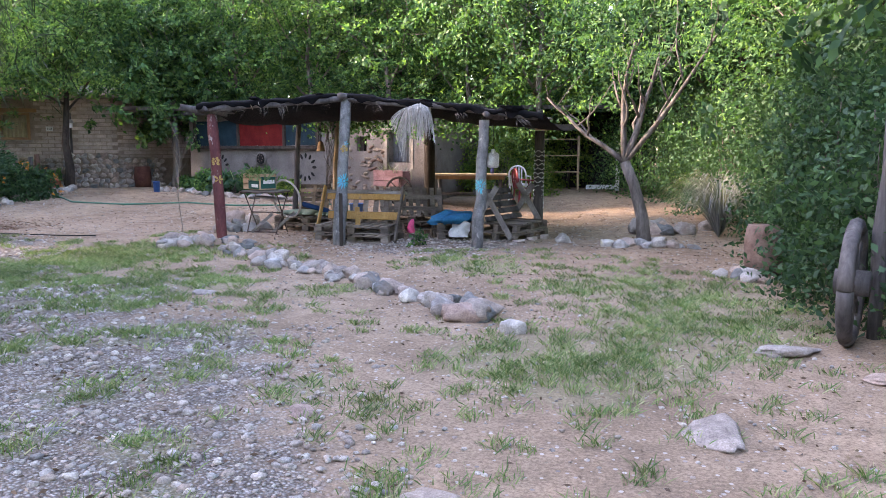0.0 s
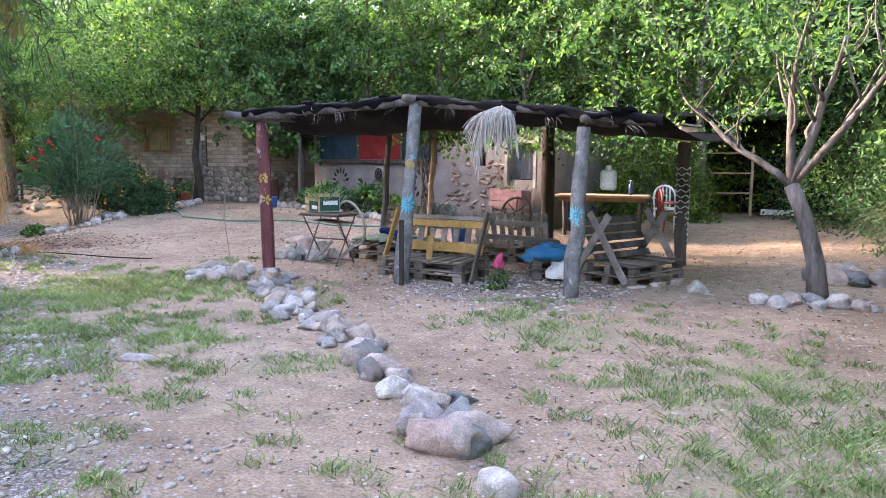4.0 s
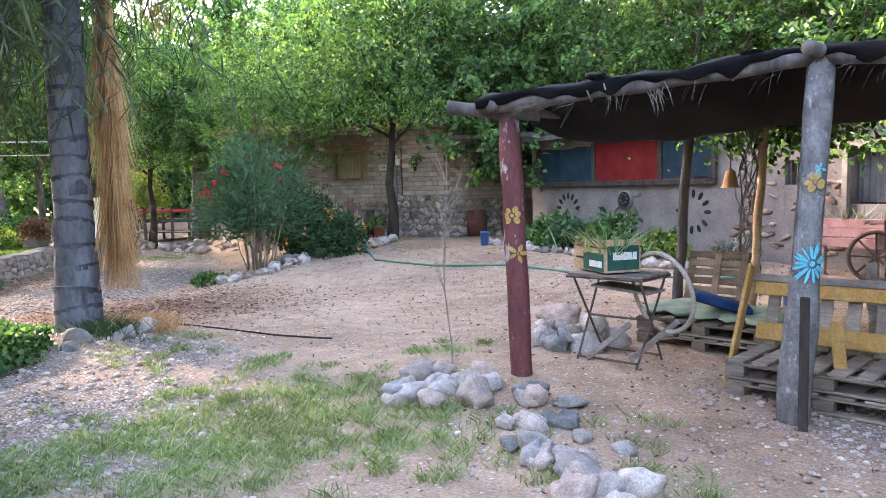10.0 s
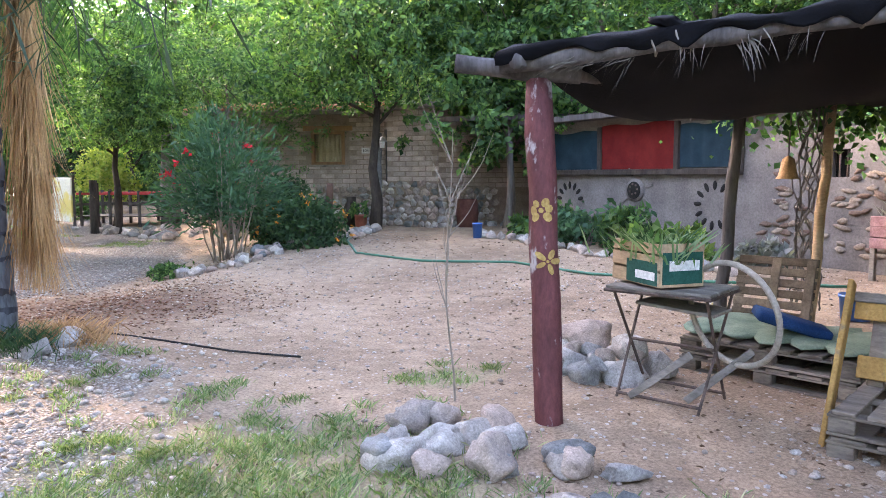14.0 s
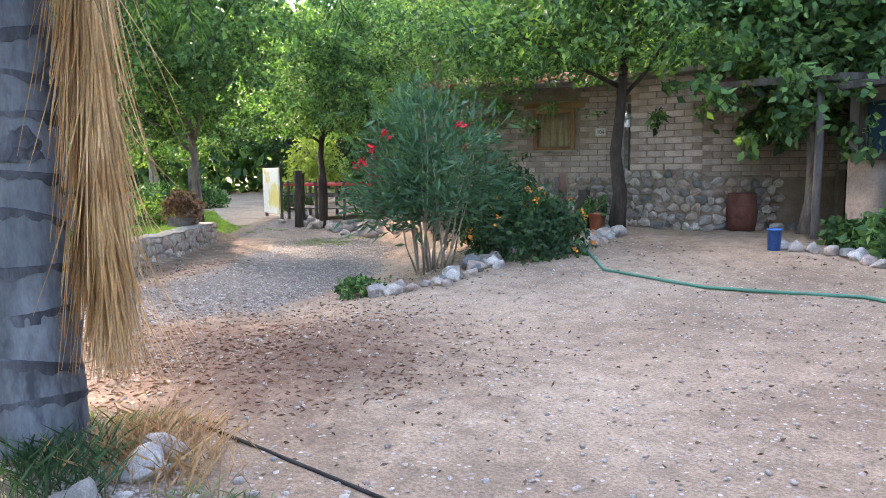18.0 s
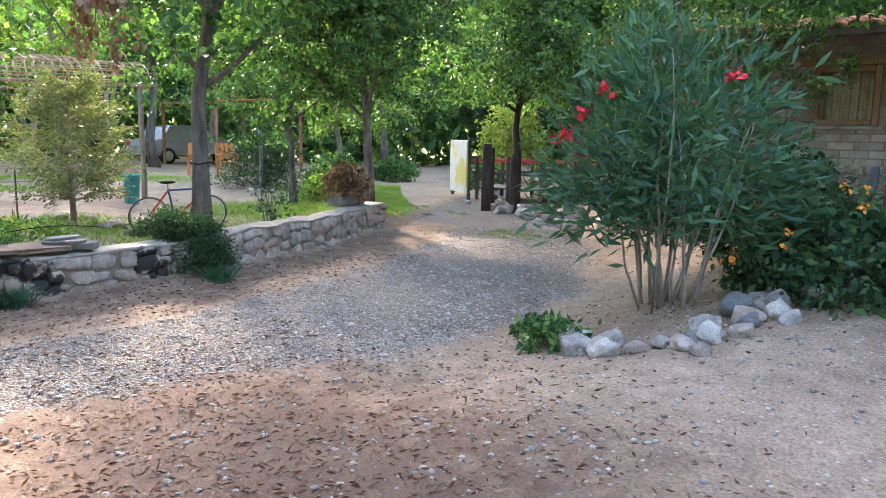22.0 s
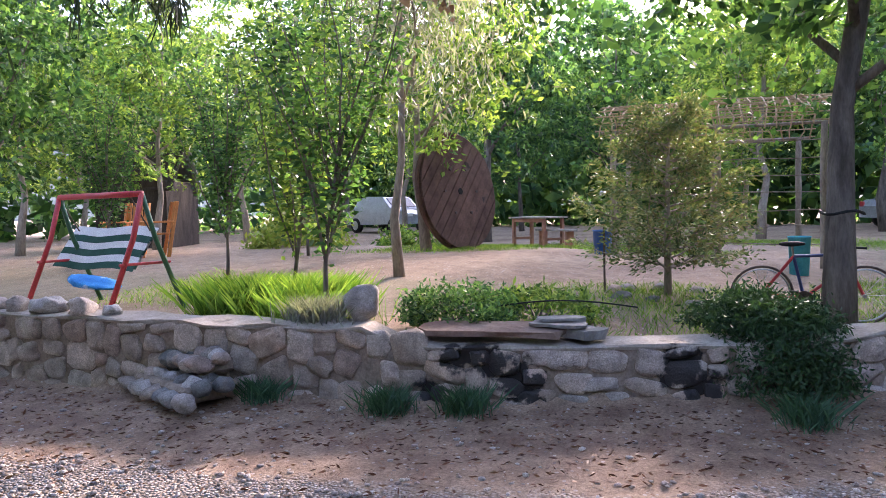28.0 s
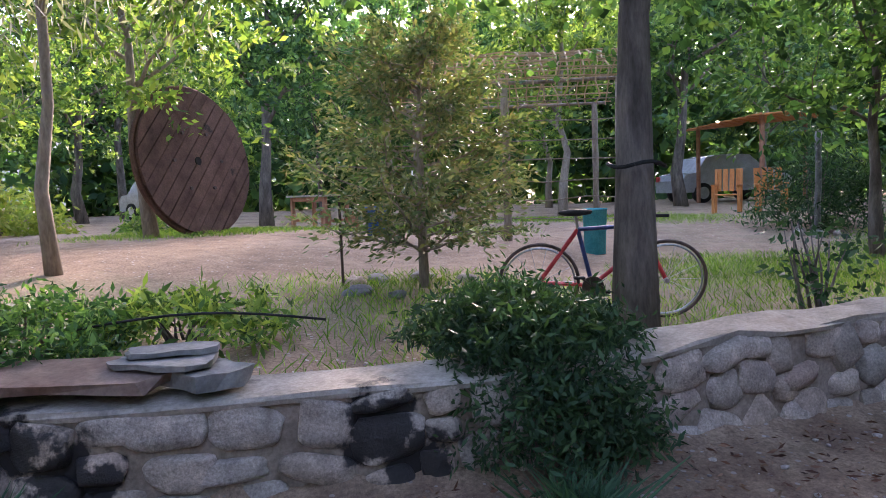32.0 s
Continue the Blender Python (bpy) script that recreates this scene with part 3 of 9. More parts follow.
def zones(x, y):
    d, r = poly_dist(x, y, WALL), np.abs(poly_dist(x, y, ROAD))
    wide = sstep(y, 14.0, 17.5)
    gravel = 1 - sstep(r, 0.6 + 0.7 * wide, 1.2 + 1.1 * wide)
    for cx, cy, rr, k in ((-2.6, 6.6, 2.0, 0.75), (-1.2, 5.2, 1.3, 0.7), (-6.2, 11.0, 1.5, 0.7), (-7.6, 12.0, 1.3, 0.6), (-0.9, 14.3, 1.9, 0.62), (-4.0, 8.6, 1.6, 0.62)):
        gravel = np.maximum(gravel, k * (1 - sstep(np.hypot(x - cx, y - cy), rr * 0.5, rr * 1.4)))
    gravel = gravel * sstep(d, 0.9, 1.9)
    litter = 0.92 * (1 - sstep(np.hypot((x + 11.2) / 1.7, y - 14.3), 0.1, 3.0))
    litter = np.maximum(litter, 0.55 * (1 - sstep(d, 0.8, 2.2)) * (d > 0))
    turf = np.zeros_like(gravel)
    for cx, cy, rr in PATCHES:
        turf = np.maximum(turf, 1 - sstep(np.hypot(x - cx, y - cy), rr * 0.45, rr * 1.15))
    turf = np.maximum(turf, 0.5 * (d < -0.3) * sstep(y, 13, 15.5))
    turf = np.maximum(turf, 0.7 * (d < -0.3) * (1 - sstep(np.abs(-d - 2.5), 0.6, 2.0)))
    return gravel, litter, turf


# where grass grows on the yard: x, y, radius
PATCHES = [(-5.1, 11.6, 0.9), (-3.0, 10.0, 0.7), (-3.3, 8.9, 0.6), (-2.5, 7.8, 0.5), (-1.7, 8.0, 0.3), (-1.6, 9.8, 0.3), (-1.2, 10.0, 0.3), (-1.6, 6.9, 0.3),
           (-0.7, 6.8, 0.3), (-0.2, 6.5, 0.2), (0.4, 7.7, 0.5), (0.8, 7.8, 0.8), (1.3, 7.6, 0.8), (1.1, 7.2, 0.6), (1.6, 8.1, 0.8), (2.1, 8.4, 0.9),
           (1.6, 10.6, 0.8), (2.1, 10.5, 1.0), (2.5, 9.7, 1.0), (2.7, 9.2, 1.0), (0.2, 11.6, 0.6), (-0.4, 12.0, 0.5), (1.8, 9.0, 0.6), (-5.6, 11.8, 0.8),
           (-4.9, 12.0, 0.9), (-4.4, 12.2, 0.7), (-5.5, 12.3, 0.6), (-5.6, 10.5, 0.7), (-5.2, 9.7, 0.6), (-5.6, 9.2, 0.5), (-3.8, 10.1, 0.5), (-4.1, 9.8, 0.5),
           (-3.4, 10.7, 0.4), (-5.2, 14.0, 0.4), (-3.5, 11.1, 0.1), (-4.8, 11.1, 0.6), (-5.5, 10.9, 0.5), (-5.4, 10.0, 0.5), (-4.7, 9.3, 0.4), (-2.6, 12.3, 0.3),
           (-9.0, 13.1, 0.4), (-19.5, 20.6, 0.6), (-24.0, 19.4, 1.4), (-1.7, 4.6, 0.4), (-0.9, 5.2, 0.3), (0.2, 5.2, 0.3), (-2.8, 6.0, 0.4), (-3.4, 7.0, 0.4),
           (-2.0, 6.4, 0.3), (-2.9, 7.4, 0.35), (-1.6, 7.2, 0.25), (-1.2, 5.8, 0.3), (-4.6, 9.9, 0.4), (-1.9, 5.7, 0.3), (-3.9, 8.6, 0.4)]


def build_ground():
    def axis(lo, hi, step, far):
        core = np.arange(lo, hi + step / 2, step)
        out = [hi + step * 1.6 ** k for k in range(2, 30) if step * 1.6 ** k < far]
        low = [lo - step * 1.6 ** k for k in range(2, 30) if step * 1.6 ** k < far]
        return np.array(low[::-1] + list(core) + out)

    xs, ys = axis(-34, 9, 0.2, 900), axis(-2, 32, 0.2, 900)
    gx, gy = np.meshgrid(xs, ys)
    z = height(gx.ravel(), gy.ravel()).reshape(gx.shape)
    rng = np.random.default_rng(4)
    z += rng.normal(size=z.shape) * 0.006
    nx, ny = len(xs), len(ys)
    me = bpy.data.meshes.new("ground")
    i = (np.arange(ny - 1)[:, None] * nx + np.arange(nx - 1)[None]).ravel()
    faces = np.stack([i, i + 1, i + nx + 1, i + nx], 1)
    me.from_pydata(np.stack([gx.ravel(), gy.ravel(), z.ravel()], 1).tolist(), [], faces.tolist())
    me.polygons.foreach_set("use_smooth", [True] * len(me.polygons))
    for name, val in zip(("gravel", "litter", "turf"), zones(gx.ravel(), gy.ravel())):
        at = me.attributes.new(name, "FLOAT", "POINT")
        at.data.foreach_set("value", val.astype(np.float32))
    ob = part("ground", me, "ground")
    tagged(ob, "reddish brown trodden soil with grey gravel and thin grass", "ground", "", "structure")


build_ground()


# ---------- plants ----------
def limb(rng, p, d, length, r, bend=0.25, n=5, rise=0.1):
    pts, rad = [Vector(p)], [r]
    d = Vector(d).normalized()
    for k in range(n):
        d = (d + Vector(rng.normal(size=3)) * bend + Vector((0, 0, rise))).normalized()
        pts.append(pts[-1] + d * (length / n))
        rad.append(r * (1 - 0.75 * (k + 1) / n))
    return pts, rad


def tree_parts(seed, tall, r, first, crown_r, leaf="leaf", bark="bark", n_limbs=8, leaves=9000, size=0.12, aspect=0.5, lean=(0, 0), squash=0.8, weep=0.0, bare=False, low=0.0, floor=0.8, wob=0.05):
    """Trunk and crown meshes of one tree; first: the height of the first limbs."""
    rng = np.random.default_rng(seed)
    g = Geo()
    pts = [Vector((0, 0, -0.1))]
    k = 8
    for i in range(1, k + 1):
        t = i / k
        pts.append(Vector((lean[0] * t + rng.normal() * wob, lean[1] * t + rng.normal() * wob, tall * 0.8 * t)))
    rad = [r * 1.35] + [r * (1 - 0.8 * i / k) for i in range(1, k + 1)]
    rad[1] = r
    g.tube(pts, rad, 12)
    tips = []
    for i in range(n_limbs):
        z = first + (tall * 0.8 - first) * (i / max(1, n_limbs - 1)) ** 1.1
        t = z / (tall * 0.8) * k
        a = min(int(t), k - 1)
        p = pts[a].lerp(pts[a + 1], t - a)
        az = i * 2.4 + rng.random() * 0.8
        up = 0.45 + 0.5 * rng.random()
        ln = crown_r * (0.65 + 0.45 * rng.random()) * (1 - 0.35 * (z / tall))
        lp, lr = limb(rng, p, (math.cos(az), math.sin(az), up), ln, max(0.012, rad[a] * 0.5), 0.18)
        g.tube(lp, lr, 6)
        tips += lp[2:]
        for j in range(3):
            b = lp[2 + j % 3]
            sp, sr = limb(rng, b, (math.cos(az + rng.normal()), math.sin(az + rng.normal()), 0.4 + 0.5 * rng.random()), ln * 0.5, lr[2] * 0.55, 0.25, 4)
            g.tube(sp, sr, 5)
            tips += sp[1:]
    tips.append(pts[-1])
    tips = np.array([tuple(p) for p in tips])
    k_c = leaves // (22 if weep else 48)
    c = tips[rng.integers(0, len(tips), k_c)] + rng.normal(size=(k_c, 3)) * crown_r * np.array([0.2, 0.2, 0.16 * squash])
    if low:
        extra = rng.normal(size=(k_c // 3, 3)) * np.array([crown_r * 0.45, crown_r * 0.45, tall * 0.18]) + np.array([lean[0], lean[1], tall * low])
        c = np.vstack([c, extra])
    pick = rng.integers(0, len(c), leaves)
    way = None
    if weep:
        pos = c[pick] + rng.normal(size=(leaves, 3)) * np.array([0.19, 0.19, 0.13]) * (crown_r / 2.2) ** 0.5
    else:
        # leafy sprays: leaves strung along short twigs, pointing outwards
        twig = rng.normal(size=(len(c), 3)) * np.array([1, 1, 0.4]) + np.array([0, 0, -0.15])
        twig /= np.linalg.norm(twig, axis=1, keepdims=True)
        way = twig[pick]
        pos = c[pick] + way * (rng.random((leaves, 1)) - 0.5) * 0.62 * (crown_r / 3) ** 0.5 + rng.normal(size=(leaves, 3)) * 0.06
    if weep:
        pos[:, 2] -= rng.random(leaves) ** 2 * weep
    dip = pos[:, 2] < first * floor
    pos[dip, 2] = first * floor + rng.random(dip.sum()) * 1.2
    q = leaf_quads(rng, pos, size, aspect, 0.35 + weep, 0.6, way)
    return g.mesh("trunk", True), (None if bare else quads_mesh("crown", q, leaf)), bark


def plant_tree(tp, loc, label, rz=0.0, scale=1.0, name="tree", group="", category="tree", zs=None):
    ob = thing(name, (loc[0], loc[1], h1(loc[0], loc[1]) if len(loc) < 3 else loc[2]), label, category, group)
    ob.matrix_basis = pose(*ob.location, 0, 0, rz)
    for nm, me, mt in (("trunk", tp[0], tp[2]), ("crown", tp[1], "leaf")):
        if me:
            o = part(nm, me, mt, ob)
            o.scale = (scale, scale, zs or scale)
    return ob


def shrub_mesh(seed, rx, ry, rz, n, size, aspect=0.5, leaf="leaf", base=0.0, hollow=0.5, droop=0.2, along=False):
    rng = np.random.default_rng(seed)
    k = max(12, n // 40)
    d = rng.normal(size=(k, 3))
    d /= np.linalg.norm(d, axis=1, keepdims=True)
    d[:, 2] = np.abs(d[:, 2]) * 1.0
    rad = hollow + (1.08 - hollow) * rng.random((k, 1)) ** 0.6
    c = d * rad * np.array([rx, ry, rz]) + np.array([0, 0, base])
    i = rng.integers(0, k, n)
    pos = c[i] + rng.normal(size=(n, 3)) * min(rx, ry, max(rz, 0.2)) * 0.16
    pos[:, 2] = np.maximum(pos[:, 2], base * 0.3 + 0.01)
    q = leaf_quads(rng, pos, size, aspect, droop, 0.6, d[i].copy() if along else None)
    return quads_mesh("foliage", q, leaf)


def stems(seed, n, spread, tall, r=0.012, foot=0.12):
    rng = np.random.default_rng(seed)
    out = []
    for i in range(n):
        a = rng.random() * 6.28
        p, q = limb(rng, (math.cos(a) * foot * rng.random(), math.sin(a) * foot * rng.random(), -0.03), (math.cos(a) * spread, math.sin(a) * spread, 1), tall * (0.7 + 0.4 * rng.random()), r * (0.7 + 0.6 * rng.random()), 0.1, 5)
        out.append(Geo().tube(p, q, 5).mesh("stem", True))
    return out


def shrub(name, loc, label, dims, n, size, leaf="leaf", seed=1, aspect=0.5, base=0.0, stem=8, category="bush", group="", hollow=0.5, along=False, droop=0.2, bark="bark", foot=0.12):
    z = h1(loc[0], loc[1]) if len(loc) < 3 else loc[2]
    ob = thing(name, (loc[0], loc[1], z), label, category, group)
    for me in stems(seed, stem, 0.45 * dims[0] / max(dims[2], 0.2), dims[2] * 0.8 + base, 0.012 + 0.004 * dims[2], foot):
        part("stem", me, bark, ob)
    part("foliage", shrub_mesh(seed, *dims, n, size, aspect, leaf, base, hollow, droop, along), leaf, ob)
    return ob


# ---------- stones ----------
STONES = []
for s_i in range(10):
    me_s = Geo().blob((0, 0, 0), (1, 0.85, 0.78), None, s_i + 1, 0.6, 3, 0.5, 13).mesh("stone", True)
    me_s.materials.append(M["river"])
    STONES.append(me_s)


def stone(name, x, y, size, label, rng, group="", z=None, flat=1.0, parent=None, category="stone"):
    ob = new(name, STONES[int(rng.integers(0, 10))])
    s = size * 0.5
    sz = s * flat * (0.8 + 0.4 * rng.random())
    ob.matrix_basis = Matrix.LocRotScale((x, y, (h1(x, y) if z is None else z) + sz * 0.3), Euler((rng.normal() * 0.12, rng.normal() * 0.12, rng.random() * 6.28)), (s * (0.9 + 0.4 * rng.random()), s, sz))
    if parent:
        ob.parent = parent
        return ob
    return tagged(ob, label, category, group)


# ---------- stone retaining wall ----------
def along_line(line, s):
    for (ax, ay), (bx, by) in zip(line, line[1:]):
        d = math.hypot(bx - ax, by - ay)
        if s <= d:
            return ax + (bx - ax) * s / d, ay + (by - ay) * s / d, math.degrees(math.atan2(by - ay, bx - ax))
        s -= d
    return *line[-1], math.degrees(math.atan2(line[-1][1] - line[-2][1], line[-1][0] - line[-2][0]))


def line_length(line):
    return sum(math.hypot(b[0] - a[0], b[1] - a[1]) for a, b in zip(line, line[1:]))


def wall_top(s):
    """Top of the retaining wall, by the distance along it."""
    return 0.37 - 0.04 * float(sstep(s, 6.5, 9.0)) if s < 9.5 else 0.215 + 0.045 * float(sstep(s, 12.5, 13.2))


def retaining_wall():
    total = line_length(WALL)
    core, cap = Geo(), Geo()
    step = 0.25
    n = int(total / step)
    prof, capp = [], []
    for i in range(n + 1):
        x, y, a = along_line(WALL, i * step)
        c, s = math.cos(radians(a)), math.sin(radians(a))
        t = wall_top(i * step)
        w = lambda o, z: (x - s * o, y + c * o, z)
        prof.append([w(0.03, -0.5), w(0.03, t - 0.03), w(0.34, t - 0.03), w(0.34, -0.5)])
        j = 0.016 * math.sin(i * 1.7) + 0.01 * math.sin(i * 4.3)
        capp.append([w(0.012 + j, t - 0.035), w(0.005 + j, t - 0.015), w(0.02, t + 0.0 + j * 0.6), w(0.33, t + 0.01 - j * 0.5), w(0.37, t - 0.02), w(0.36, t - 0.07)])
    for g, p in ((core, prof), (cap, capp)):
        k = len(p[0])
        g.v = [q for r in p for q in r]
        for i in range(len(p) - 1):
            for e in range(k):
                a, b = i * k + e, i * k + (e + 1) % k
                g.f.append((a, a + k, b + k, b))
        g.f += [tuple(range(k)), tuple(range((len(p) - 1) * k, len(p) * k))[::-1]]
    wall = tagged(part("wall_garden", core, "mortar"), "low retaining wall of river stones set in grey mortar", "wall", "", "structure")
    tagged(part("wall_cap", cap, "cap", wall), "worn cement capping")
    return wall


garden_wall = retaining_wall()

# ---------- house of adobe brick ----------
HZ = 0.36


def wall_slab(name, a, b, z0, z1, thick, material, label, openings=(), kind="structure", category="wall"):
    """A wall from a to b, its face on the right of the way; openings: (from, to, bottom, top) along it."""
    L = math.hypot(b[0] - a[0], b[1] - a[1])
    ang = math.degrees(math.atan2(b[1] - a[1], b[0] - a[0]))
    g = Geo()
    xs = sorted({0, L, *[o[0] for o in openings], *[o[1] for o in openings]})
    for u, v in zip(xs, xs[1:]):
        zs = [(z0, z1)]
        for o in openings:
            if o[0] <= u + 1e-6 and v <= o[1] + 1e-6:
                zs = [(z0, o[2]), (o[3], z1)]
        for p, q in zs:
            if q - p > 0.01:
                g.box(((u + v) / 2, thick / 2, (p + q) / 2), (v - u, thick, q - p), None, 0.002)
    ob = single(name, g, material, label, category, "", kind, (*a, 0), ang)
    return ob, L


def courses(wall, L, z0, z1, openings, bl, bh, proud, mesh, skip=None, seed=1, every=1):
    """Bricks set over the wall's face, as parts of it."""
    rng = np.random.default_rng(seed)
    k = 0
    z = z0
    while z + bh * 0.6 < z1:
        u = -bl * 0.5 * (k % 2)
        while u < L:
            c = (u + bl / 2, z + bh / 2)
            ok = all(not (o[0] - bl * 0.45 < c[0] < o[1] + bl * 0.45 and o[2] - bh * 0.4 < c[1] < o[3] + bh * 0.4) for o in openings)
            if ok and 0.03 < c[0] < L - 0.03 and not (skip and skip(*c)):
                ob = new("brick", mesh)
                ob.parent = wall
                ob.matrix_basis = Matrix.LocRotScale((c[0], -proud / 2 + 0.004 * rng.normal(), c[1]), Euler((0, rng.normal() * 0.008, 0)), ((bl - 0.022) * (1 - 0.05 * rng.random()), proud, bh - 0.02))
            u += bl
        z += bh
        k += 1


brick_me = Geo().box((0, 0, 0), (1, 1, 1), None, 0.06).mesh("brick")
brick_me.materials.append(M["brick"])
W1A, W1B = (-17.6, 21.95), (-13.75, 24.15)
WIN = (2.48, 3.32, 1.76, 2.58)
w1, L1 = wall_slab("wall_house_window", W1A, W1B, HZ - 0.3, 3.0, 0.35, "brick_joint", "adobe brick house wall with a curtained window", [WIN])
w2, L2 = wall_slab("wall_house_door", W1B, (-13.15, 23.3), HZ - 0.3, 3.0, 0.3, "brick_joint", "adobe brick house wall with a carved door", [(0.1, 0.95, 0.4, 2.45)])
w3, L3 = wall_slab("wall_house_front", (-13.15, 23.3), (-11.75, 23.35), HZ - 0.3, 3.0, 0.35, "brick_joint", "adobe brick wall over a river stone plinth")
w4, L4 = wall_slab("wall_house_side", (-11.75, 23.35), (-9.6, 26.8), HZ - 0.3, 3.0, 0.35, "brick_joint", "shaded adobe brick side wall of the house", [(2.7, 3.4, 0.4, 2.4)])
wall_slab("wall_house_back", (-9.6, 26.8), (-16.0, 29.5), HZ - 0.3, 3.0, 0.3, "brick_joint", "plain back wall of the house")
wall_slab("wall_house_left", (-16.0, 29.5), (-17.6, 21.95), HZ - 0.3, 3.0, 0.3, "brick_joint", "plain far wall of the house")


def roof_house():
    roof = thing("roof", (0, 0, 0), "sloping house roof of red clay tiles", "roof", "", 0, "structure")
    g = Geo()
    f = [(-18.1, 21.4, 2.98), (-13.4, 23.9, 2.98), (-13.2, 23.0, 2.98), (-11.4, 23.0, 2.98), (-9.2, 26.9, 2.98), (-16.2, 30.0, 3.9)]
    g.v = [*f, *[(x, y, z + 0.08) for x, y, z in f]]
    k = len(f)
    g.f = [tuple(range(k))[::-1], tuple(range(k, 2 * k))] + [(i, (i + 1) % k, (i + 1) % k + k, i + k) for i in range(k)]
    part("roof_deck", g, "old_wood", roof)
    t = Geo()
    for k in range(9):
        a = math.pi * k / 8
        for z in (0, 1):
            t.v.append((math.cos(a) * (0.095 - 0.015 * z), z * 0.45, math.sin(a) * (0.075 - 0.01 * z)))
    for k in range(9):
        a = math.pi * k / 8
        for z in (0, 1):
            t.v.append((math.cos(a) * (0.075 - 0.015 * z), z * 0.45, math.sin(a) * (0.055 - 0.01 * z)))
    for k in range(8):
        t.f += [(2 * k, 2 * k + 1, 2 * k + 3, 2 * k + 2), (18 + 2 * k, 20 + 2 * k, 21 + 2 * k, 19 + 2 * k), (2 * k, 2 * k + 2, 20 + 2 * k, 18 + 2 * k), (2 * k + 1, 19 + 2 * k, 21 + 2 * k, 2 * k + 3)]
    me = t.mesh("tile", True)
    me.materials.append(M["tile"])
    ang = math.atan2(2.5, 4.7)
    for i in range(25):
        for j in range(3):
            ob = new("tile", me)
            ob.parent = roof
            u, v = i * 0.21, j * 0.36 - 0.08
            ob.matrix_basis = Matrix.LocRotScale((-18.0 + u * math.cos(ang) - v * math.sin(ang), 21.45 + u * math.sin(ang) + v * math.cos(ang), 3.08 + v * 0.22 + 0.02 * (i % 2)), Euler((radians(12), 0, ang)), None)


roof_house()


def window_house():
    ob = thing("window_1", (W1A[0], W1A[1], 0), "wooden framed window with beige curtains", "window", "", math.degrees(math.atan2(W1B[1] - W1A[1], W1B[0] - W1A[0])), "structure")
    u0, u1, z0, z1 = WIN
    for nm, c, s in (("frame_side", (u0 + 0.04, 0.0, (z0 + z1) / 2), (0.08, 0.12, z1 - z0)), ("frame_side", (u1 - 0.04, 0.0, (z0 + z1) / 2), (0.08, 0.12, z1 - z0)),
                     ("frame_top", ((u0 + u1) / 2, 0.0, z1 - 0.04), (u1 - u0 - 0.17, 0.12, 0.08)), ("frame_bottom", ((u0 + u1) / 2, 0.0, z0 + 0.035), (u1 - u0 - 0.17, 0.12, 0.07)),
                     ("lintel", ((u0 + u1) / 2, -0.01, z1 + 0.07), (u1 - u0 + 0.4, 0.1, 0.12)), ("sill", ((u0 + u1) / 2, -0.03, z0 - 0.03), (u1 - u0 + 0.15, 0.2, 0.05))):
        part(nm, Geo().box(c, s), "door" if nm != "sill" else "cap", ob)
    g = Geo()
    n = 26
    for i in range(n + 1):
        u = u0 + 0.08 + (u1 - u0 - 0.16) * i / n
        y = 0.12 + 0.025 * math.sin(i * 1.7)
        g.v += [(u, y, z0 + 0.07), (u, y, z1 - 0.08)]
    g.f = [(2 * i, 2 * i + 2, 2 * i + 3, 2 * i + 1) for i in range(n)]
    part("curtain", g, "curtain", ob, "pleated beige curtain")
    # Near-black sheet behind the curtain puts the unlit room's shade into colour.
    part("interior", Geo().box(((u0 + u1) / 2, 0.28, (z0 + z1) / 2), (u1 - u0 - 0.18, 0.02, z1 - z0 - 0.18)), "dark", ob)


window_house()


def door_house():
    ob = thing("door_1", (*W1B, 0), "carved brown wooden panel door", "door", "", math.degrees(math.atan2(23.3 - W1B[1], -13.15 - W1B[0])), "structure")
    part("leaf", Geo().box((0.525, 0.06, 1.42), (0.72, 0.05, 2.02)), "door", ob)
    for i in range(2):
        for j in range(4):
            part("panel", Geo().box((0.36 + 0.33 * i, 0.025, 0.68 + 0.5 * j), (0.25, 0.025, 0.38), None, 0.012), "door", ob)
    for x in (0.13, 0.92):
        part("jamb", Geo().box((x, 0.03, 1.42), (0.06, 0.14, 2.05)), "log_dark", ob)
    part("lintel", Geo().box((0.525, 0.02, 2.5), (1.0, 0.16, 0.1)), "log_dark", ob)
    part("handle", Geo().tube([(0.8, 0.03, 1.4), (0.8, -0.03, 1.4), (0.8, -0.03, 1.5)], 0.012, 6), "iron", ob)


door_house()
# Near-black sheet fills the side doorway, painting the shade indoors.
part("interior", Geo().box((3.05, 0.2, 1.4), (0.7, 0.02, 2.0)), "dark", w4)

porch = Geo()
porch.v = [(-11.6, 22.7, 2.62), (-9.3, 22.3, 2.55), (-7.9, 25.6, 2.7), (-9.4, 27.2, 2.85), (-11.6, 22.7, 2.72), (-9.3, 22.3, 2.65), (-7.9, 25.6, 2.8), (-9.4, 27.2, 2.95)]
porch.f = [(3, 2, 1, 0), (4, 5, 6, 7), (0, 1, 5, 4), (1, 2, 6, 5), (2, 3, 7, 6), (3, 0, 4, 7)]
single("roof_porch", porch, "log_dark", "dark lean-to roof over the passage beside the house", "roof", "", "structure")
part("post", Geo().tube([(-9.55, 22.7, 0.1), (-9.52, 22.66, 1.4), (-9.5, 22.6, 2.6)], [0.06, 0.058, 0.05], 9), "log_dark", bpy.data.objects["roof_porch"], "", True)

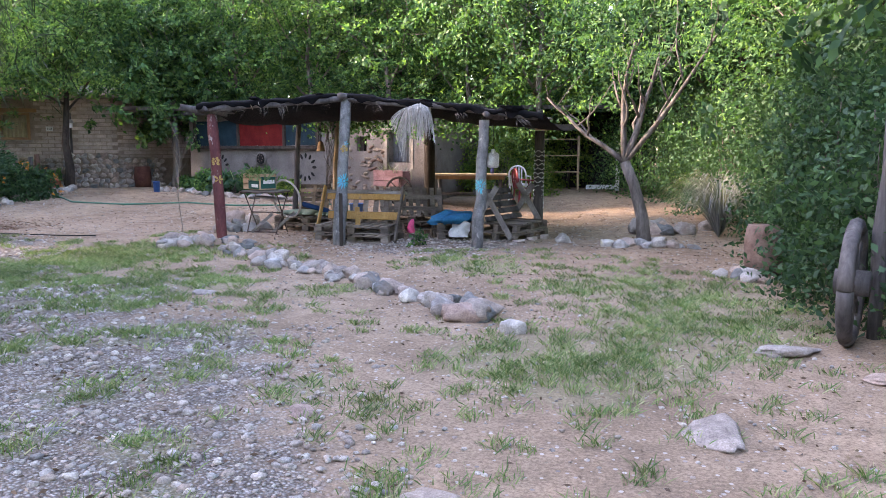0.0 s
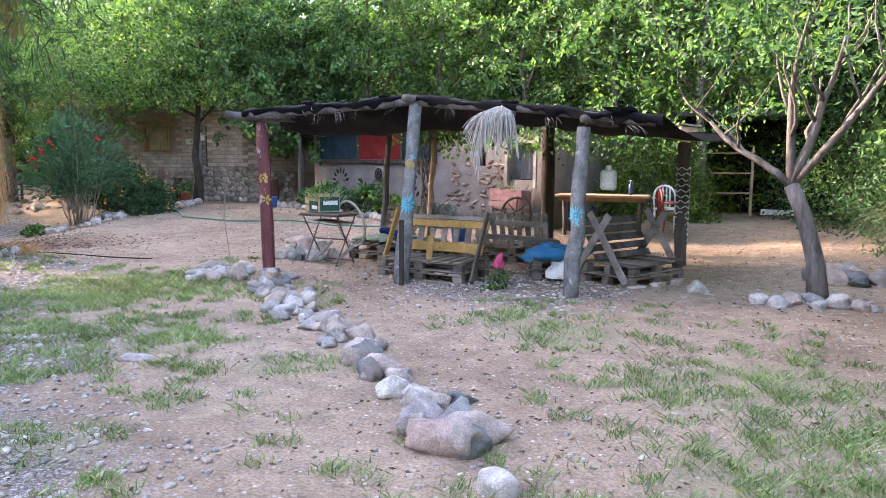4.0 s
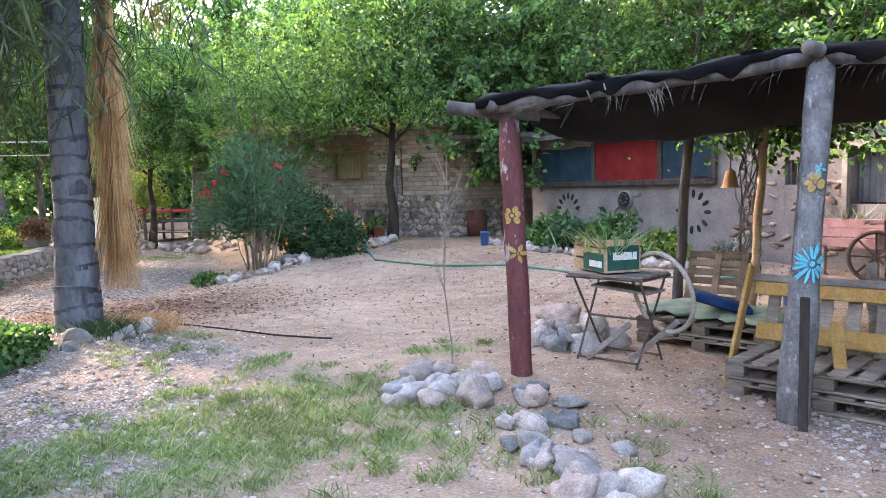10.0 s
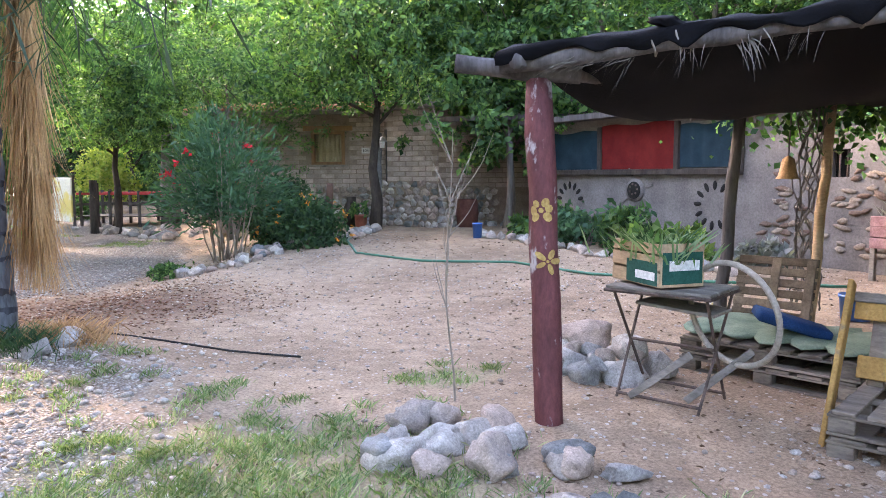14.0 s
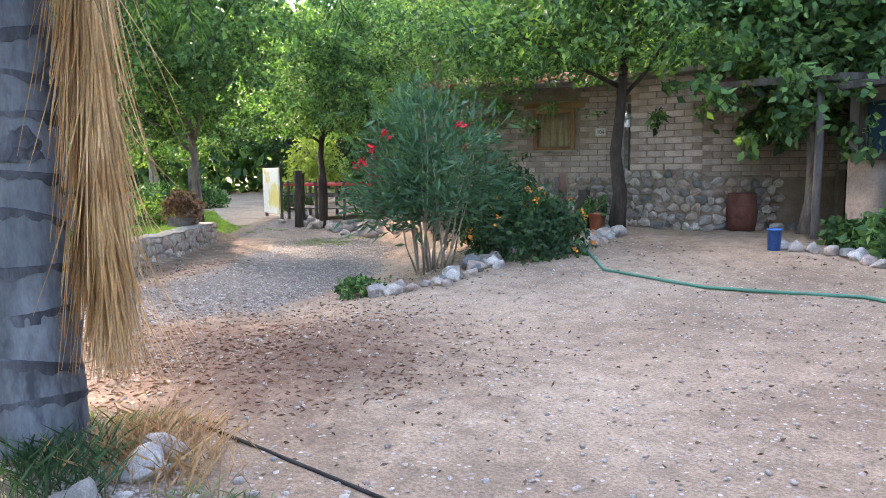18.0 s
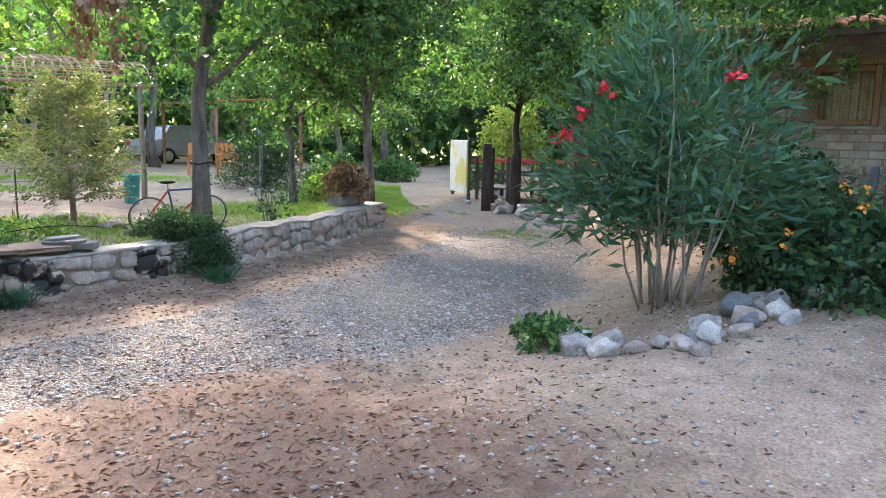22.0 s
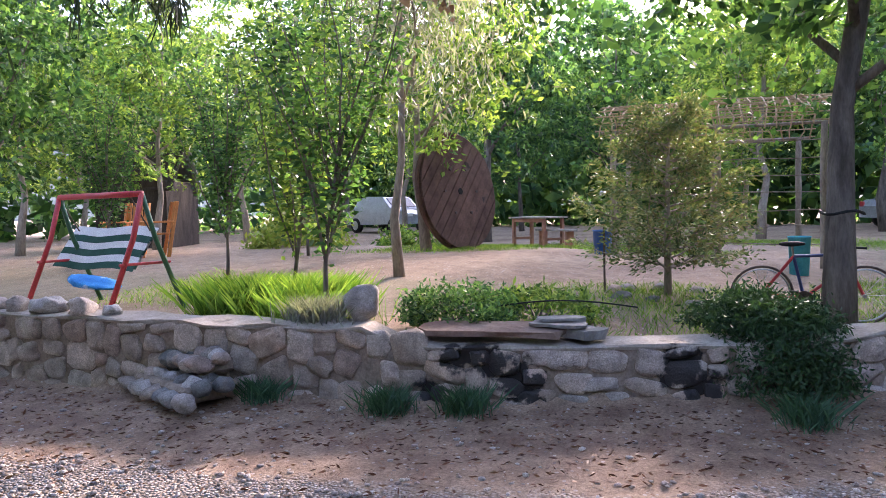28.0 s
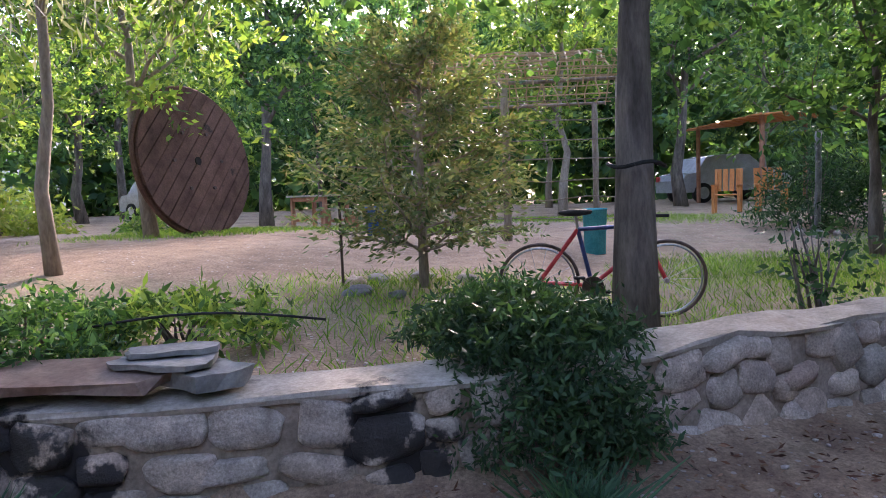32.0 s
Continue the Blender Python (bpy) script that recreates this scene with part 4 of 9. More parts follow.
# ---------- painted adobe building ----------
ADA, ADB = (-9.25, 22.95), (-1.75, 19.4)
ad_len = math.hypot(ADB[0] - ADA[0], ADB[1] - ADA[1])
ad_ang = math.degrees(math.atan2(ADB[1] - ADA[1], ADB[0] - ADA[0]))
adobe, _ = wall_slab("wall_adobe", ADA, ADB, 0.0, 2.45, 0.4, "adobe", "grey mud-plastered wall with sun reliefs and inset stones", [(6.2, 6.52, 1.45, 1.8), (7.18, 7.86, 1.18, 1.92)])
wall_slab("wall_adobe_side", (ADA[0] + 1.2, ADA[1] + 3.5), ADA, 0.0, 2.45, 0.4, "adobe", "side of the mud-plastered building")
wall_slab("wall_adobe_end", ADB, (ADB[0] + 1.0, ADB[1] + 3.5), 0.0, 2.45, 0.4, "adobe", "end of the mud-plastered building")
wall_slab("wall_adobe_back", (ADB[0] + 1.0, ADB[1] + 3.5), (ADA[0] + 1.2, ADA[1] + 3.5), 0.0, 2.45, 0.3, "adobe", "back of the mud-plastered building")
g_r = Geo().box((ad_len / 2, 1.9, 2.56), (ad_len + 0.5, 4.6, 0.1), rot(2, 0, 0))
single("roof_adobe", g_r, "log_dark", "low flat mud and timber roof", "roof", "", "structure", (*ADA, 0), ad_ang)


def on_adobe(u, out, z):
    c, s = math.cos(radians(ad_ang)), math.sin(radians(ad_ang))
    return (ADA[0] + c * u + s * out, ADA[1] + s * u - c * out, z)


# ---------- pergola ----------
def wobbly(p, q, r0, r1, seed, n=7, amp=0.008, seg=10):
    rng = np.random.default_rng(seed)
    p, q = Vector(p), Vector(q)
    pts = [p.lerp(q, i / n) + Vector(rng.normal(size=3)) * amp * (0 < i < n) for i in range(n + 1)]
    return Geo().tube(pts, [r0 + (r1 - r0) * i / n + rng.normal() * r0 * 0.04 for i in range(n + 1)], seg)


pergola = thing("pergola", (0, 0, 0), "rustic log pergola roofed with black shade cloth and dry palm thatch", "pergola")
PA, PB, PC, PD = (-4.12, 13.42), (-2.3, 13.6), (-0.12, 13.45), (0.8, 17.25)
part("post", wobbly((*PA, -0.1), (-4.27, 13.52, 2.02), 0.092, 0.078, 1), "maroon", pergola, "flaking maroon log post with ochre painted flowers", True)
part("post", wobbly((*PB, -0.1), (-2.22, 13.88, 2.28), 0.1, 0.08, 2), "log", pergola, "grey log post with a cyan painted sun", True)
part("post", wobbly((*PC, -0.1), (-0.03, 13.5, 1.92), 0.088, 0.078, 3), "log", pergola, "grey log post with cyan paint", True)
part("post", wobbly((*PD, -0.1), (0.8, 17.32, 1.85), 0.1, 0.095, 4), "log_dark", pergola, "dark post painted with white zigzags", True)
part("post", wobbly((-4.0, 16.5, -0.1), (-3.85, 16.5, 2.0), 0.06, 0.05, 5), "log_dark", pergola, "thin dark post", True)
part("post", wobbly((-3.3, 16.8, -0.1), (-3.2, 16.9, 2.1), 0.045, 0.04, 6), "plank", pergola, "thin pale peeled pole", True)
part("post", wobbly((-1.5, 18.0, -0.1), (-1.5, 18.0, 2.3), 0.13, 0.11, 7), "bark_dark", pergola, "thick dark trunk post", True)
for i_b, (p_b, q_b, r_b) in enumerate((((-4.42, 13.36, 2.1), (-2.16, 13.88, 2.28), 0.056), ((-2.26, 13.87, 2.285), (0.75, 13.3, 1.95), 0.052), ((-4.3, 16.6, 2.02), (-1.4, 18.0, 2.3), 0.05),
                                       ((-1.5, 18.0, 2.32), (1.3, 17.3, 1.9), 0.05), ((-4.3, 13.3, 2.1), (-3.9, 16.9, 2.03), 0.045), ((-2.25, 13.6, 2.3), (-1.4, 18.3, 2.3), 0.05), ((0.0, 13.3, 2.0), (0.9, 17.6, 1.92), 0.05))):
    part("beam", wobbly(p_b, q_b, r_b, r_b * 0.85, 20 + i_b, 8, 0.015), "log_dark", pergola, "", True)


part("beam", wobbly((-4.68, 13.3, 2.12), (-4.05, 13.6, 2.04), 0.054, 0.056, 27, 5, 0.008), "log_dark", pergola, "grey pole end", True)


def front_edge(x):
    """Where the cloth lies over the front beams: y and z of the beam's axis."""
    rise = 1 / (1 + math.exp((x + 2.2) / 0.12))
    y = (13.36 + (x + 4.42) * 0.23) * rise + (13.87 - (x + 2.26) * 0.189) * (1 - rise)
    z = (2.1 + (x + 4.42) * 0.08) * rise + (2.285 - (x + 2.26) * 0.111) * (1 - rise)
    return y, z


def pergola_roof():
    nu = 150
    vs = [0.0, 0.012, 0.025, 0.04, 0.06, 0.085, 0.115] + [0.15 + 0.85 * k / 20 for k in range(21)]
    g = Geo()
    rows = len(vs) + 3
    for i in range(nu + 1):
        u = i / nu
        fx = -4.42 + 5.25 * u
        fy, fz = front_edge(fx)
        fz += 0.068 + 0.02 * math.sin(u * 31) * math.sin(u * 12 + 1)
        bx, by = -4.3 + 5.9 * u, 17.0 + 0.9 * math.sin(u * math.pi)
        bz = 2.08 + 0.2 * math.exp(-((u - 0.5) / 0.25) ** 2) - 0.1 * u
        drop = 0.03 + 0.03 * math.sin(u * 19 + 2) ** 2 + 0.05 * max(0.0, math.sin(u * 43)) ** 6 + 0.015 * math.sin(u * 140)
        g.v += [(fx + 0.01 * math.sin(u * 90), fy - 0.068 - 0.01 * math.sin(u * 77), fz - 0.02 - drop), (fx, fy - 0.075 - 0.012 * math.sin(u * 60), fz - 0.018 - drop * 0.4), (fx, fy - 0.055, fz - 0.008)]
        for j, v in enumerate(vs):
            fold = 0.022 * math.sin(v * 190 + 3 * math.sin(u * 14) + 2 * math.sin(u * 37)) * math.exp(-v * 14)
            tent = -0.2 * math.sin(math.pi * v) * (1 - 0.25 * math.sin(u * 9) ** 2) + 0.025 * math.sin(u * 23 + v * 4) * math.sin(v * 9 + 1) + 0.012 * math.sin(u * 61 + v * 17)
            g.v.append((fx + (bx - fx) * v, fy + (by - fy) * v, fz + (bz - fz) * v + fold + tent * min(1, v * 6)))
    n0 = len(g.v)
    g.v += [(x, y + 0.004, z - 0.008) for x, y, z in g.v]
    for i in range(nu):
        for j in range(rows - 1):
            a = i * rows + j
            b = a + rows
            g.f += [(a, b, b + 1, a + 1), (a + n0, a + 1 + n0, b + 1 + n0, b + n0)]
    part("shade_cloth", g, "cloth_black", pergola, "sagging black shade cloth folded over the front poles", True)
    # a crumpled lump of cloth and knotted ties on the front pole
    for k, (x, sz) in enumerate(((0.42, 0.1), (-0.9, 0.045), (-3.55, 0.05), (-2.6, 0.04))):
        y, z = front_edge(x)
        part("cloth_fold", Geo().blob((x, y - 0.02, z + 0.075), (sz * 1.9, sz * 0.9, sz * 0.8), rot(0, 8, 20), 30 + k, 0.9, 3, 0.5, 6), "cloth_black", pergola, "", True)
    for k, x in enumerate((-3.62, -3.5, -2.72, -0.85, 0.3)):
        y, z = front_edge(x)
        part("tie_cord", Geo().tube([(x + 0.012 * math.sin(a * 2), y + 0.068 * math.cos(a), z + 0.068 * math.sin(a)) for a in [0.3 * e for e in range(22)]], 0.006, 5), "old_wood", pergola, "grey cord knotted round the pole", True)
    # dry thatch that sticks out from under the poles in loose bunches
    rng = np.random.default_rng(8)
    for x, n, lean, reach in ((-4.0, 26, -0.9, 0.24), (-3.78, 16, -0.7, 0.26), (-3.45, 14, -0.2, 0.18), (-3.2, 16, 0.35, 0.2), (-2.95, 12, -0.35, 0.2), (-2.5, 12, -0.6, 0.22), (-2.05, 14, -0.7, 0.2),
                              (-1.8, 10, -0.5, 0.2), (-1.62, 10, -0.15, 0.22), (-0.4, 12, 0.4, 0.2), (0.05, 14, -0.3, 0.22), (0.5, 12, 0.5, 0.2)):
        y, z = front_edge(x)
        st = []
        for i in range(n):
            p = np.array([x + rng.normal() * 0.05, y - 0.03 + rng.normal() * 0.02, z - 0.05 + rng.normal() * 0.015])
            d = np.array([lean + rng.normal() * 0.3, -0.45 + rng.normal() * 0.2, -0.28 + rng.normal() * 0.2])
            L = reach * (0.5 + 0.7 * rng.random())
            w = np.array([0.0025, 0.001, 0.003])
            q0 = p
            for k in range(3):
                d = d + np.array([0, 0, -0.3])
                q1 = q0 + d / np.linalg.norm(d) * L / 3
                w1 = w * (1 - (k + 1) / 3.3)
                st.append([q0 - w, q0 + w, q1 + w1, q1 - w1])
                q0, w = q1, w1
        tagged(part("thatch_bunch", quads_mesh("thatch", np.array(st), "thatch"), "thatch", pergola), "loose bunch of dry palm thatch", "", "", "stuff")


pergola_roof()


def hanging_frond(loc, length, spread, n, seed, mat, label, name="dry_palm_frond", width=0.016, turn=0.0, flat=0.35):
    """A bundle of dry palm leaflets that hang from a bent stalk."""
    rng = np.random.default_rng(seed)
    ob = thing(name, loc, label, "palm frond", "hanging dry fronds")
    q = []
    segs = 5
    packs = [(rng.random() * 6.28, spread * (0.1 + 0.9 * rng.random()), rng.normal() * 0.05, rng.normal() * 0.04, rng.random() * 6.28) for _ in range(max(6, n // 22))]
    for i in range(n):
        pk = packs[i % len(packs)]
        a = pk[0] + rng.normal() * 0.12
        r = pk[1] * (0.9 + 0.2 * rng.random())
        top = np.array([math.cos(a) * r * 0.3, math.sin(a) * r * flat * 0.3, -rng.random() ** 1.5 * length * 0.75])
        L = length * (0.25 + 0.45 * rng.random())
        L = min(L, length + top[2])
        end = np.array([math.cos(a) * r, math.sin(a) * r * flat, 0])
        cu, cv = pk[2] + rng.normal() * 0.035, pk[3] + rng.normal() * 0.03
        pts = [top + end * (k / segs) ** 0.8 * (0.35 + 0.65 * abs(top[2]) / length) + np.array([0.035 * math.sin(k * 1.3 + pk[4]) + 0.01 * math.sin(k * 2.1 + i) + cu * (k / segs) ** 2 * 2, cv * (k / segs) ** 2 * 2, -L * k / segs]) for k in range(segs + 1)]
        s = np.array([math.cos(a + 1.2), math.sin(a + 1.2), 0]) * width * 0.5
        for k in range(segs):
            w0, w1 = s * (1 - k / segs * 0.8), s * (1 - (k + 1) / segs * 0.8)
            q.append([pts[k] - w0, pts[k] + w0, pts[k + 1] + w1, pts[k + 1] - w1])
    part("foliage", quads_mesh("foliage", np.array(q), mat), mat, ob)
    part("stalk", Geo().tube([(0, 0, 0.08), (0.01, 0, 0), (0.03, 0.0, -length * 0.4), (0.02, 0, -length * 0.75)], [0.025, 0.02, 0.014, 0.006], 6), mat, ob)
    ob.matrix_basis = pose(*loc, 0, 0, turn)
    return ob


def fan_frond(loc, label):
    """A bleached fan leaf bent over the pole, its leaflets hanging in a dense sheaf, some blown aside."""
    rng = np.random.default_rng(3)
    ob = thing("dry_palm_frond", loc, label, "palm frond", "hanging dry fronds")
    q = []

    def strand(fn, width, segs=7):
        pts = [np.array(fn(k / segs)) for k in range(segs + 1)]
        a = rng.random() * 1.2 - 0.6
        sd = np.array([math.cos(a), math.sin(a), 0]) * width * 0.5
        for k in range(segs):
            w0, w1 = sd * (1 - 0.6 * (k / segs) ** 2), sd * (1 - 0.6 * ((k + 1) / segs) ** 2)
            q.append([pts[k] - w0, pts[k] + w0, pts[k + 1] + w1, pts[k + 1] - w1])

    for i in range(130):
        s, r, L, c = rng.uniform(-1, 1), rng.random(), 0.3 + 0.42 * rng.random() ** 1.3, rng.normal(size=3)
        L *= 1.0 - 0.25 * abs(s)
        strand(lambda f: (s * 0.12 + s * 0.07 * f ** 0.6 + c[0] * 0.035 * f * f, -0.02 - (0.05 + 0.09 * r) * min(1, 2.2 * f) + c[1] * 0.02 * f, 0.05 - 0.05 * s * s + 0.03 * math.sin(3 * min(f, 0.5)) - L * f ** 1.35), 0.01 + 0.005 * r)
    for i in range(46):
        r, r2, c = rng.random(), rng.random(), rng.normal(size=3)
        strand(lambda f: (-0.12 - (0.08 + 0.22 * r) * f ** 0.7, -0.03 - 0.08 * f + c[1] * 0.03 * f, 0.0 - (0.04 + 0.14 * r2) * f - (0.6 * (1 - r) + 0.12) * f * f + c[2] * 0.012), 0.011)
    for i in range(14):
        r, c = rng.random(), rng.normal(size=3)
        strand(lambda f: (0.14 + (0.04 + 0.08 * r) * f ** 0.7, -0.04 - 0.05 * f, -0.02 - (0.3 + 0.25 * r) * f ** 1.4 + c[2] * 0.01), 0.011)
    part("foliage", quads_mesh("foliage", np.array(q), "bleached_frond"), "bleached_frond", ob)
    part("stalk", Geo().tube([(-0.05, 0.12, 0.02), (0.0, 0.03, 0.07), (0.03, -0.03, 0.05)], [0.012, 0.014, 0.008], 6), "grey_frond", ob)
    return ob


fan_frond((-1.02, 13.57, 2.12), "bleached dry palm frond hung over the pergola's front pole")

# ---------- palm ----------
PALM = (-8.96, 12.63)


def palm():
    ob = thing("palm", (*PALM, h1(*PALM)), "tall ringed blue-grey palm trunk with old leaf bases", "palm")
    rng = np.random.default_rng(6)
    n = 60
    pts, rad = [], []
    for i in range(n + 1):
        t = i / n
        z = -0.1 + 5.8 * t
        pts.append((0.05 * math.sin(t * 2) - 0.35 * t * t * 0.4, 0.02 * t, z))
        ring = 0.008 if i % 4 == 0 else 0
        rad.append(0.245 - 0.055 * min(1, t * 5) - 0.02 * t + ring)
    part("trunk", Geo().tube(pts, rad, 18), "palm_trunk", ob, "", True)
    # ragged ring scars
    for i in range(24):
        z = 0.22 + i * 0.225 + rng.normal() * 0.02
        t = (z + 0.1) / 5.8
        cx, r = 0.05 * math.sin(t * 2) - 0.14 * t * t, 0.245 - 0.055 * min(1, t * 5) - 0.02 * t
        tilt, m = rng.normal() * 0.03, 40
        g = Geo()
        for k in range(m):
            a = 2 * math.pi * k / m
            top = z + tilt * math.cos(a + i)
            low = top - 0.014 - 0.03 * rng.random() ** 2 - 0.012 * (1 + math.sin(a * 3 + i))
            for rr, zz in ((r - 0.004, top + 0.006), (r + 0.009, top - 0.002), (r + 0.006, low), (r - 0.006, low)):
                g.v.append((cx + math.cos(a) * rr, math.sin(a) * rr + 0.02 * t, zz))
        for k in range(m):
            for e in range(4):
                p, q = k * 4 + e, ((k + 1) % m) * 4 + e
                p2, q2 = k * 4 + (e + 1) % 4, ((k + 1) % m) * 4 + (e + 1) % 4
                g.f.append((p, q, q2, p2))
        part("ring_scar", g, "palm_base", ob)
    # crumpled remains of old leaf sheaths
    for i in range(30):
        z = 0.55 + i * 0.17
        a = rng.random() * 6.28
        g = Geo()
        t = (z + 0.2) / 5.8
        r = 0.245 - 0.055 * min(1, t * 5) - 0.02 * t
        w0, hh, up = 0.35 + 0.5 * rng.random(), 0.14 + 0.22 * rng.random(), rng.random() < 0.6
        for k in range(7):
            for e in range(7):
                w = w0 * ((1 - (k / 6) ** 1.4 * 0.85) if up else (0.6 + 0.4 * math.sin(k * 1.1)))
                b = a + (e / 3 - 1) * w + 0.06 * rng.normal()
                rr = r + 0.006 + 0.014 * rng.random() * (0 < e < 6)
                g.v.append((0.05 * math.sin(t * 2) - 0.14 * t * t + math.cos(b) * rr, math.sin(b) * rr, z + k * hh / 6 + 0.012 * rng.normal()))
        for k in range(6):
            for e in range(6):
                p = k * 7 + e
                g.f.append((p, p + 1, p + 8, p + 7))
        part("leaf_base", g, "palm_base", ob)
    # feathery drooping fronds
    for i in range(26):
        az = i * 2.4
        dead = i % 4 == 3
        q = []
        L = (3.4 if not dead else 1.8) * (0.85 + 0.3 * rng.random())
        low = abs((az % 6.283) - 2.2) < 0.75
        prev = np.array([0.0, 0, 4.4 if low else 5.5])
        d = np.array([math.cos(az), math.sin(az), 0.5 if low else 1.1 - 1.0 * (i / 26)])
        stalk = [tuple(prev)]
        side = np.array([-math.sin(az), math.cos(az), 0])
        for k in range(34):
            d = d + np.array([0, 0, -0.082])
            d /= np.linalg.norm(d)
            prev = prev + d * L / 34
            stalk.append(tuple(prev))
            if k < 4:
                continue
            for e in (-1, 1):
                for j in range(2):
                    ld = side * e * (0.7 + 0.2 * rng.random()) + d * 0.55 + np.array([0, 0, -0.5 - 0.3 * rng.random()])
                    ln = 0.46 * math.sin(math.pi * (0.15 + 0.75 * k / 34))
                    p0 = prev - d * L / 68 * j
                    w = d * 0.012
                    mid = p0 + ld * ln * 0.5 + np.array([0, 0, 0.03])
                    q.append([p0 - w * 0.5, p0 + w * 0.5, mid + w, mid - w])
                    q.append([mid - w, mid + w, p0 + ld * ln + w * 0.1, p0 + ld * ln - w * 0.1])
        fr = part("frond", quads_mesh("frond", np.array(q), "dry_frond" if dead else "leaf"), "leaf", ob)
        part("midrib", Geo().tube(stalk, [0.022 * (1 - 0.8 * k / len(stalk)) for k in range(len(stalk))], 5), "palm_base", fr)


palm()
hanging_frond((-8.55, 12.86, 3.7), 3.15, 0.34, 1100, 11, "dry_frond", "long golden bundle of dead palm leaves beside the palm trunk", width=0.014)
hanging_frond((-9.3, 11.2, 3.5), 2.45, 0.22, 420, 12, "grey_frond", "narrow greyish dead palm leaf bundle", width=0.014)
hanging_frond((-9.0, 10.3, 3.15), 1.25, 0.42, 620, 13, "dry_frond", "golden dead palm leaf bundle by the clothesline", width=0.014)

# ---------- trees ----------
T_BROAD = tree_parts(1, 7.0, 0.1, 2.1, 3.2, "leaf", "bark", 10, 13000, 0.16, 0.5, (0.1, 0.1), low=0.55)
T_LIGHT = tree_parts(2, 7.5, 0.1, 2.0, 3.2, "leaf_light", "bark_pale", 10, 13000, 0.14, 0.45, (0.4, -0.2), low=0.5)
T_TALL = tree_parts(3, 9.5, 0.16, 2.6, 3.0, "leaf", "bark", 12, 13000, 0.17, 0.55, (0.2, 0.3), low=0.5)
T_DARK = tree_parts(4, 7.0, 0.16, 1.6, 3.0, "leaf_dark", "bark_dark", 10, 13000, 0.15, 0.5, low=0.45)
T_WEEP = tree_parts(5, 7.5, 0.06, 2.2, 2.4, "leaf_grey", "bark_pale", 9, 12000, 0.12, 0.18, (0.2, 0.1), weep=1.3)
T_CASU = tree_parts(6, 8.0, 0.112, 2.0, 2.9, "needle", "bark_dark", 15, 90000, 0.24, 0.05, (0.0, 0.0), weep=1.0, wob=0.02, floor=0.85)
rng_f = np.random.default_rng(21)


def grove(kinds, spots, label, group):
    for k, (x, y) in enumerate(spots):
        s = 0.85 + 0.35 * rng_f.random()
        plant_tree(kinds[k % len(kinds)], (x, y), label, rng_f.random() * 360, s, "tree", group)


T_FINE = tree_parts(16, 7.0, 0.1, 2.1, 3.2, "leaf", "bark", 11, 24000, 0.1, 0.5, (0.1, 0.1), low=0.55)
# behind the pergola and the adobe house
grove([T_FINE], [(-8.6, 25.0), (-6.2, 24.6), (-3.6, 23.6), (-1.2, 23.0), (0.8, 22.2)], "fine-leaved green tree behind the mud-walled house", "trees behind the house")
grove([T_BROAD, T_DARK, T_LIGHT], [(-7.0, 28.5), (-3.5, 27.5), (0.8, 27.0), (-0.5, 31.0), (-10.5, 30.0), (-5.0, 33.0), (-13.5, 32.5), (3.5, 31.5)],
      "leafy green tree behind the mud-walled house", "trees behind the house")
grove([T_DARK, T_FINE, T_DARK], [(5.9, 12.2), (6.0, 16.5), (5.4, 20.5), (4.4, 24.0), (7.5, 22.5), (8.5, 14.5), (7.2, 9.4), (7.5, 27.5), (8.5, 18.5)],
      "green tree in the hedge beside the yard", "trees beside the yard")
grove([T_BROAD, T_TALL, T_DARK, T_LIGHT], [(-18.2, 26.4), (-22.5, 28.5), (-26.5, 29.5), (-20.0, 32.0), (-30.5, 30.5), (-25.0, 34.0), (-36.0, 31.5), (-31.5, 36.0), (-17.0, 35.0), (-41.0, 26.0), (-44.0, 33.0), (-38.0, 37.0)],
      "tall green tree along the gravel road", "trees along the road")
grove([T_LIGHT, T_TALL, T_LIGHT, T_BROAD], [(-33.5, 12.5), (-30.5, 5.5), (-33.0, 1.0), (-36.5, 7.5), (-29.5, -3.0), (-35.5, -5.0), (-25.5, -6.0), (-39.5, 2.5), (-40.5, 11.0), (-37.0, 15.5), (-43.5, 18.5), (-32.0, -10.0), (-26.0, -12.0), (-40.0, -7.0), (-47.0, 5.0), (-47.5, 13.5)],
      "sunlit yellow-green garden tree", "garden trees")
grove([T_TALL, T_DARK], [(-20.5, -3.5), (-17.0, -5.5), (-22.5, -9.0), (-13.5, -9.0), (-18.5, -11.5)],
      "dense tree closing the far side of the plot", "boundary trees")
# single trees
plant_tree(T_CASU, (-9.95, 9.5), "casuarina with a dark furrowed trunk and drooping needles", 10, 1.35, "tree", "casuarinas")
plant_tree(T_CASU, (-10.72, 10.47), "casuarina with a dark furrowed trunk and a tyre on it", 200, 1.4, "tree", "casuarinas")
plant_tree(T_CASU, (-10.4, 6.2), "casuarina shading the gravel road", 90, 1.4, "tree", "casuarinas")
MAPLE = tree_parts(9, 10.0, 0.118, 2.1, 3.9, "leaf", "bark", 19, 60000, 0.105, 0.75, (0.25, 0.2), low=0.62, floor=1.0)
T_HOUSE = tree_parts(14, 6.5, 0.12, 2.2, 3.5, "leaf", "bark_dark", 14, 46000, 0.11, 0.5, (0.15, -0.1), floor=1.18, low=0.5)
T_FIG = tree_parts(15, 5.2, 0.1, 1.3, 2.4, "leaf", "bark", 11, 16000, 0.15, 0.6, (0.1, -0.2), low=0.5, floor=0.9)
plant_tree(T_HOUSE, (-12.55, 22.1), "slim tree with a dark trunk in front of the brick house", 40, 1.0, "tree")
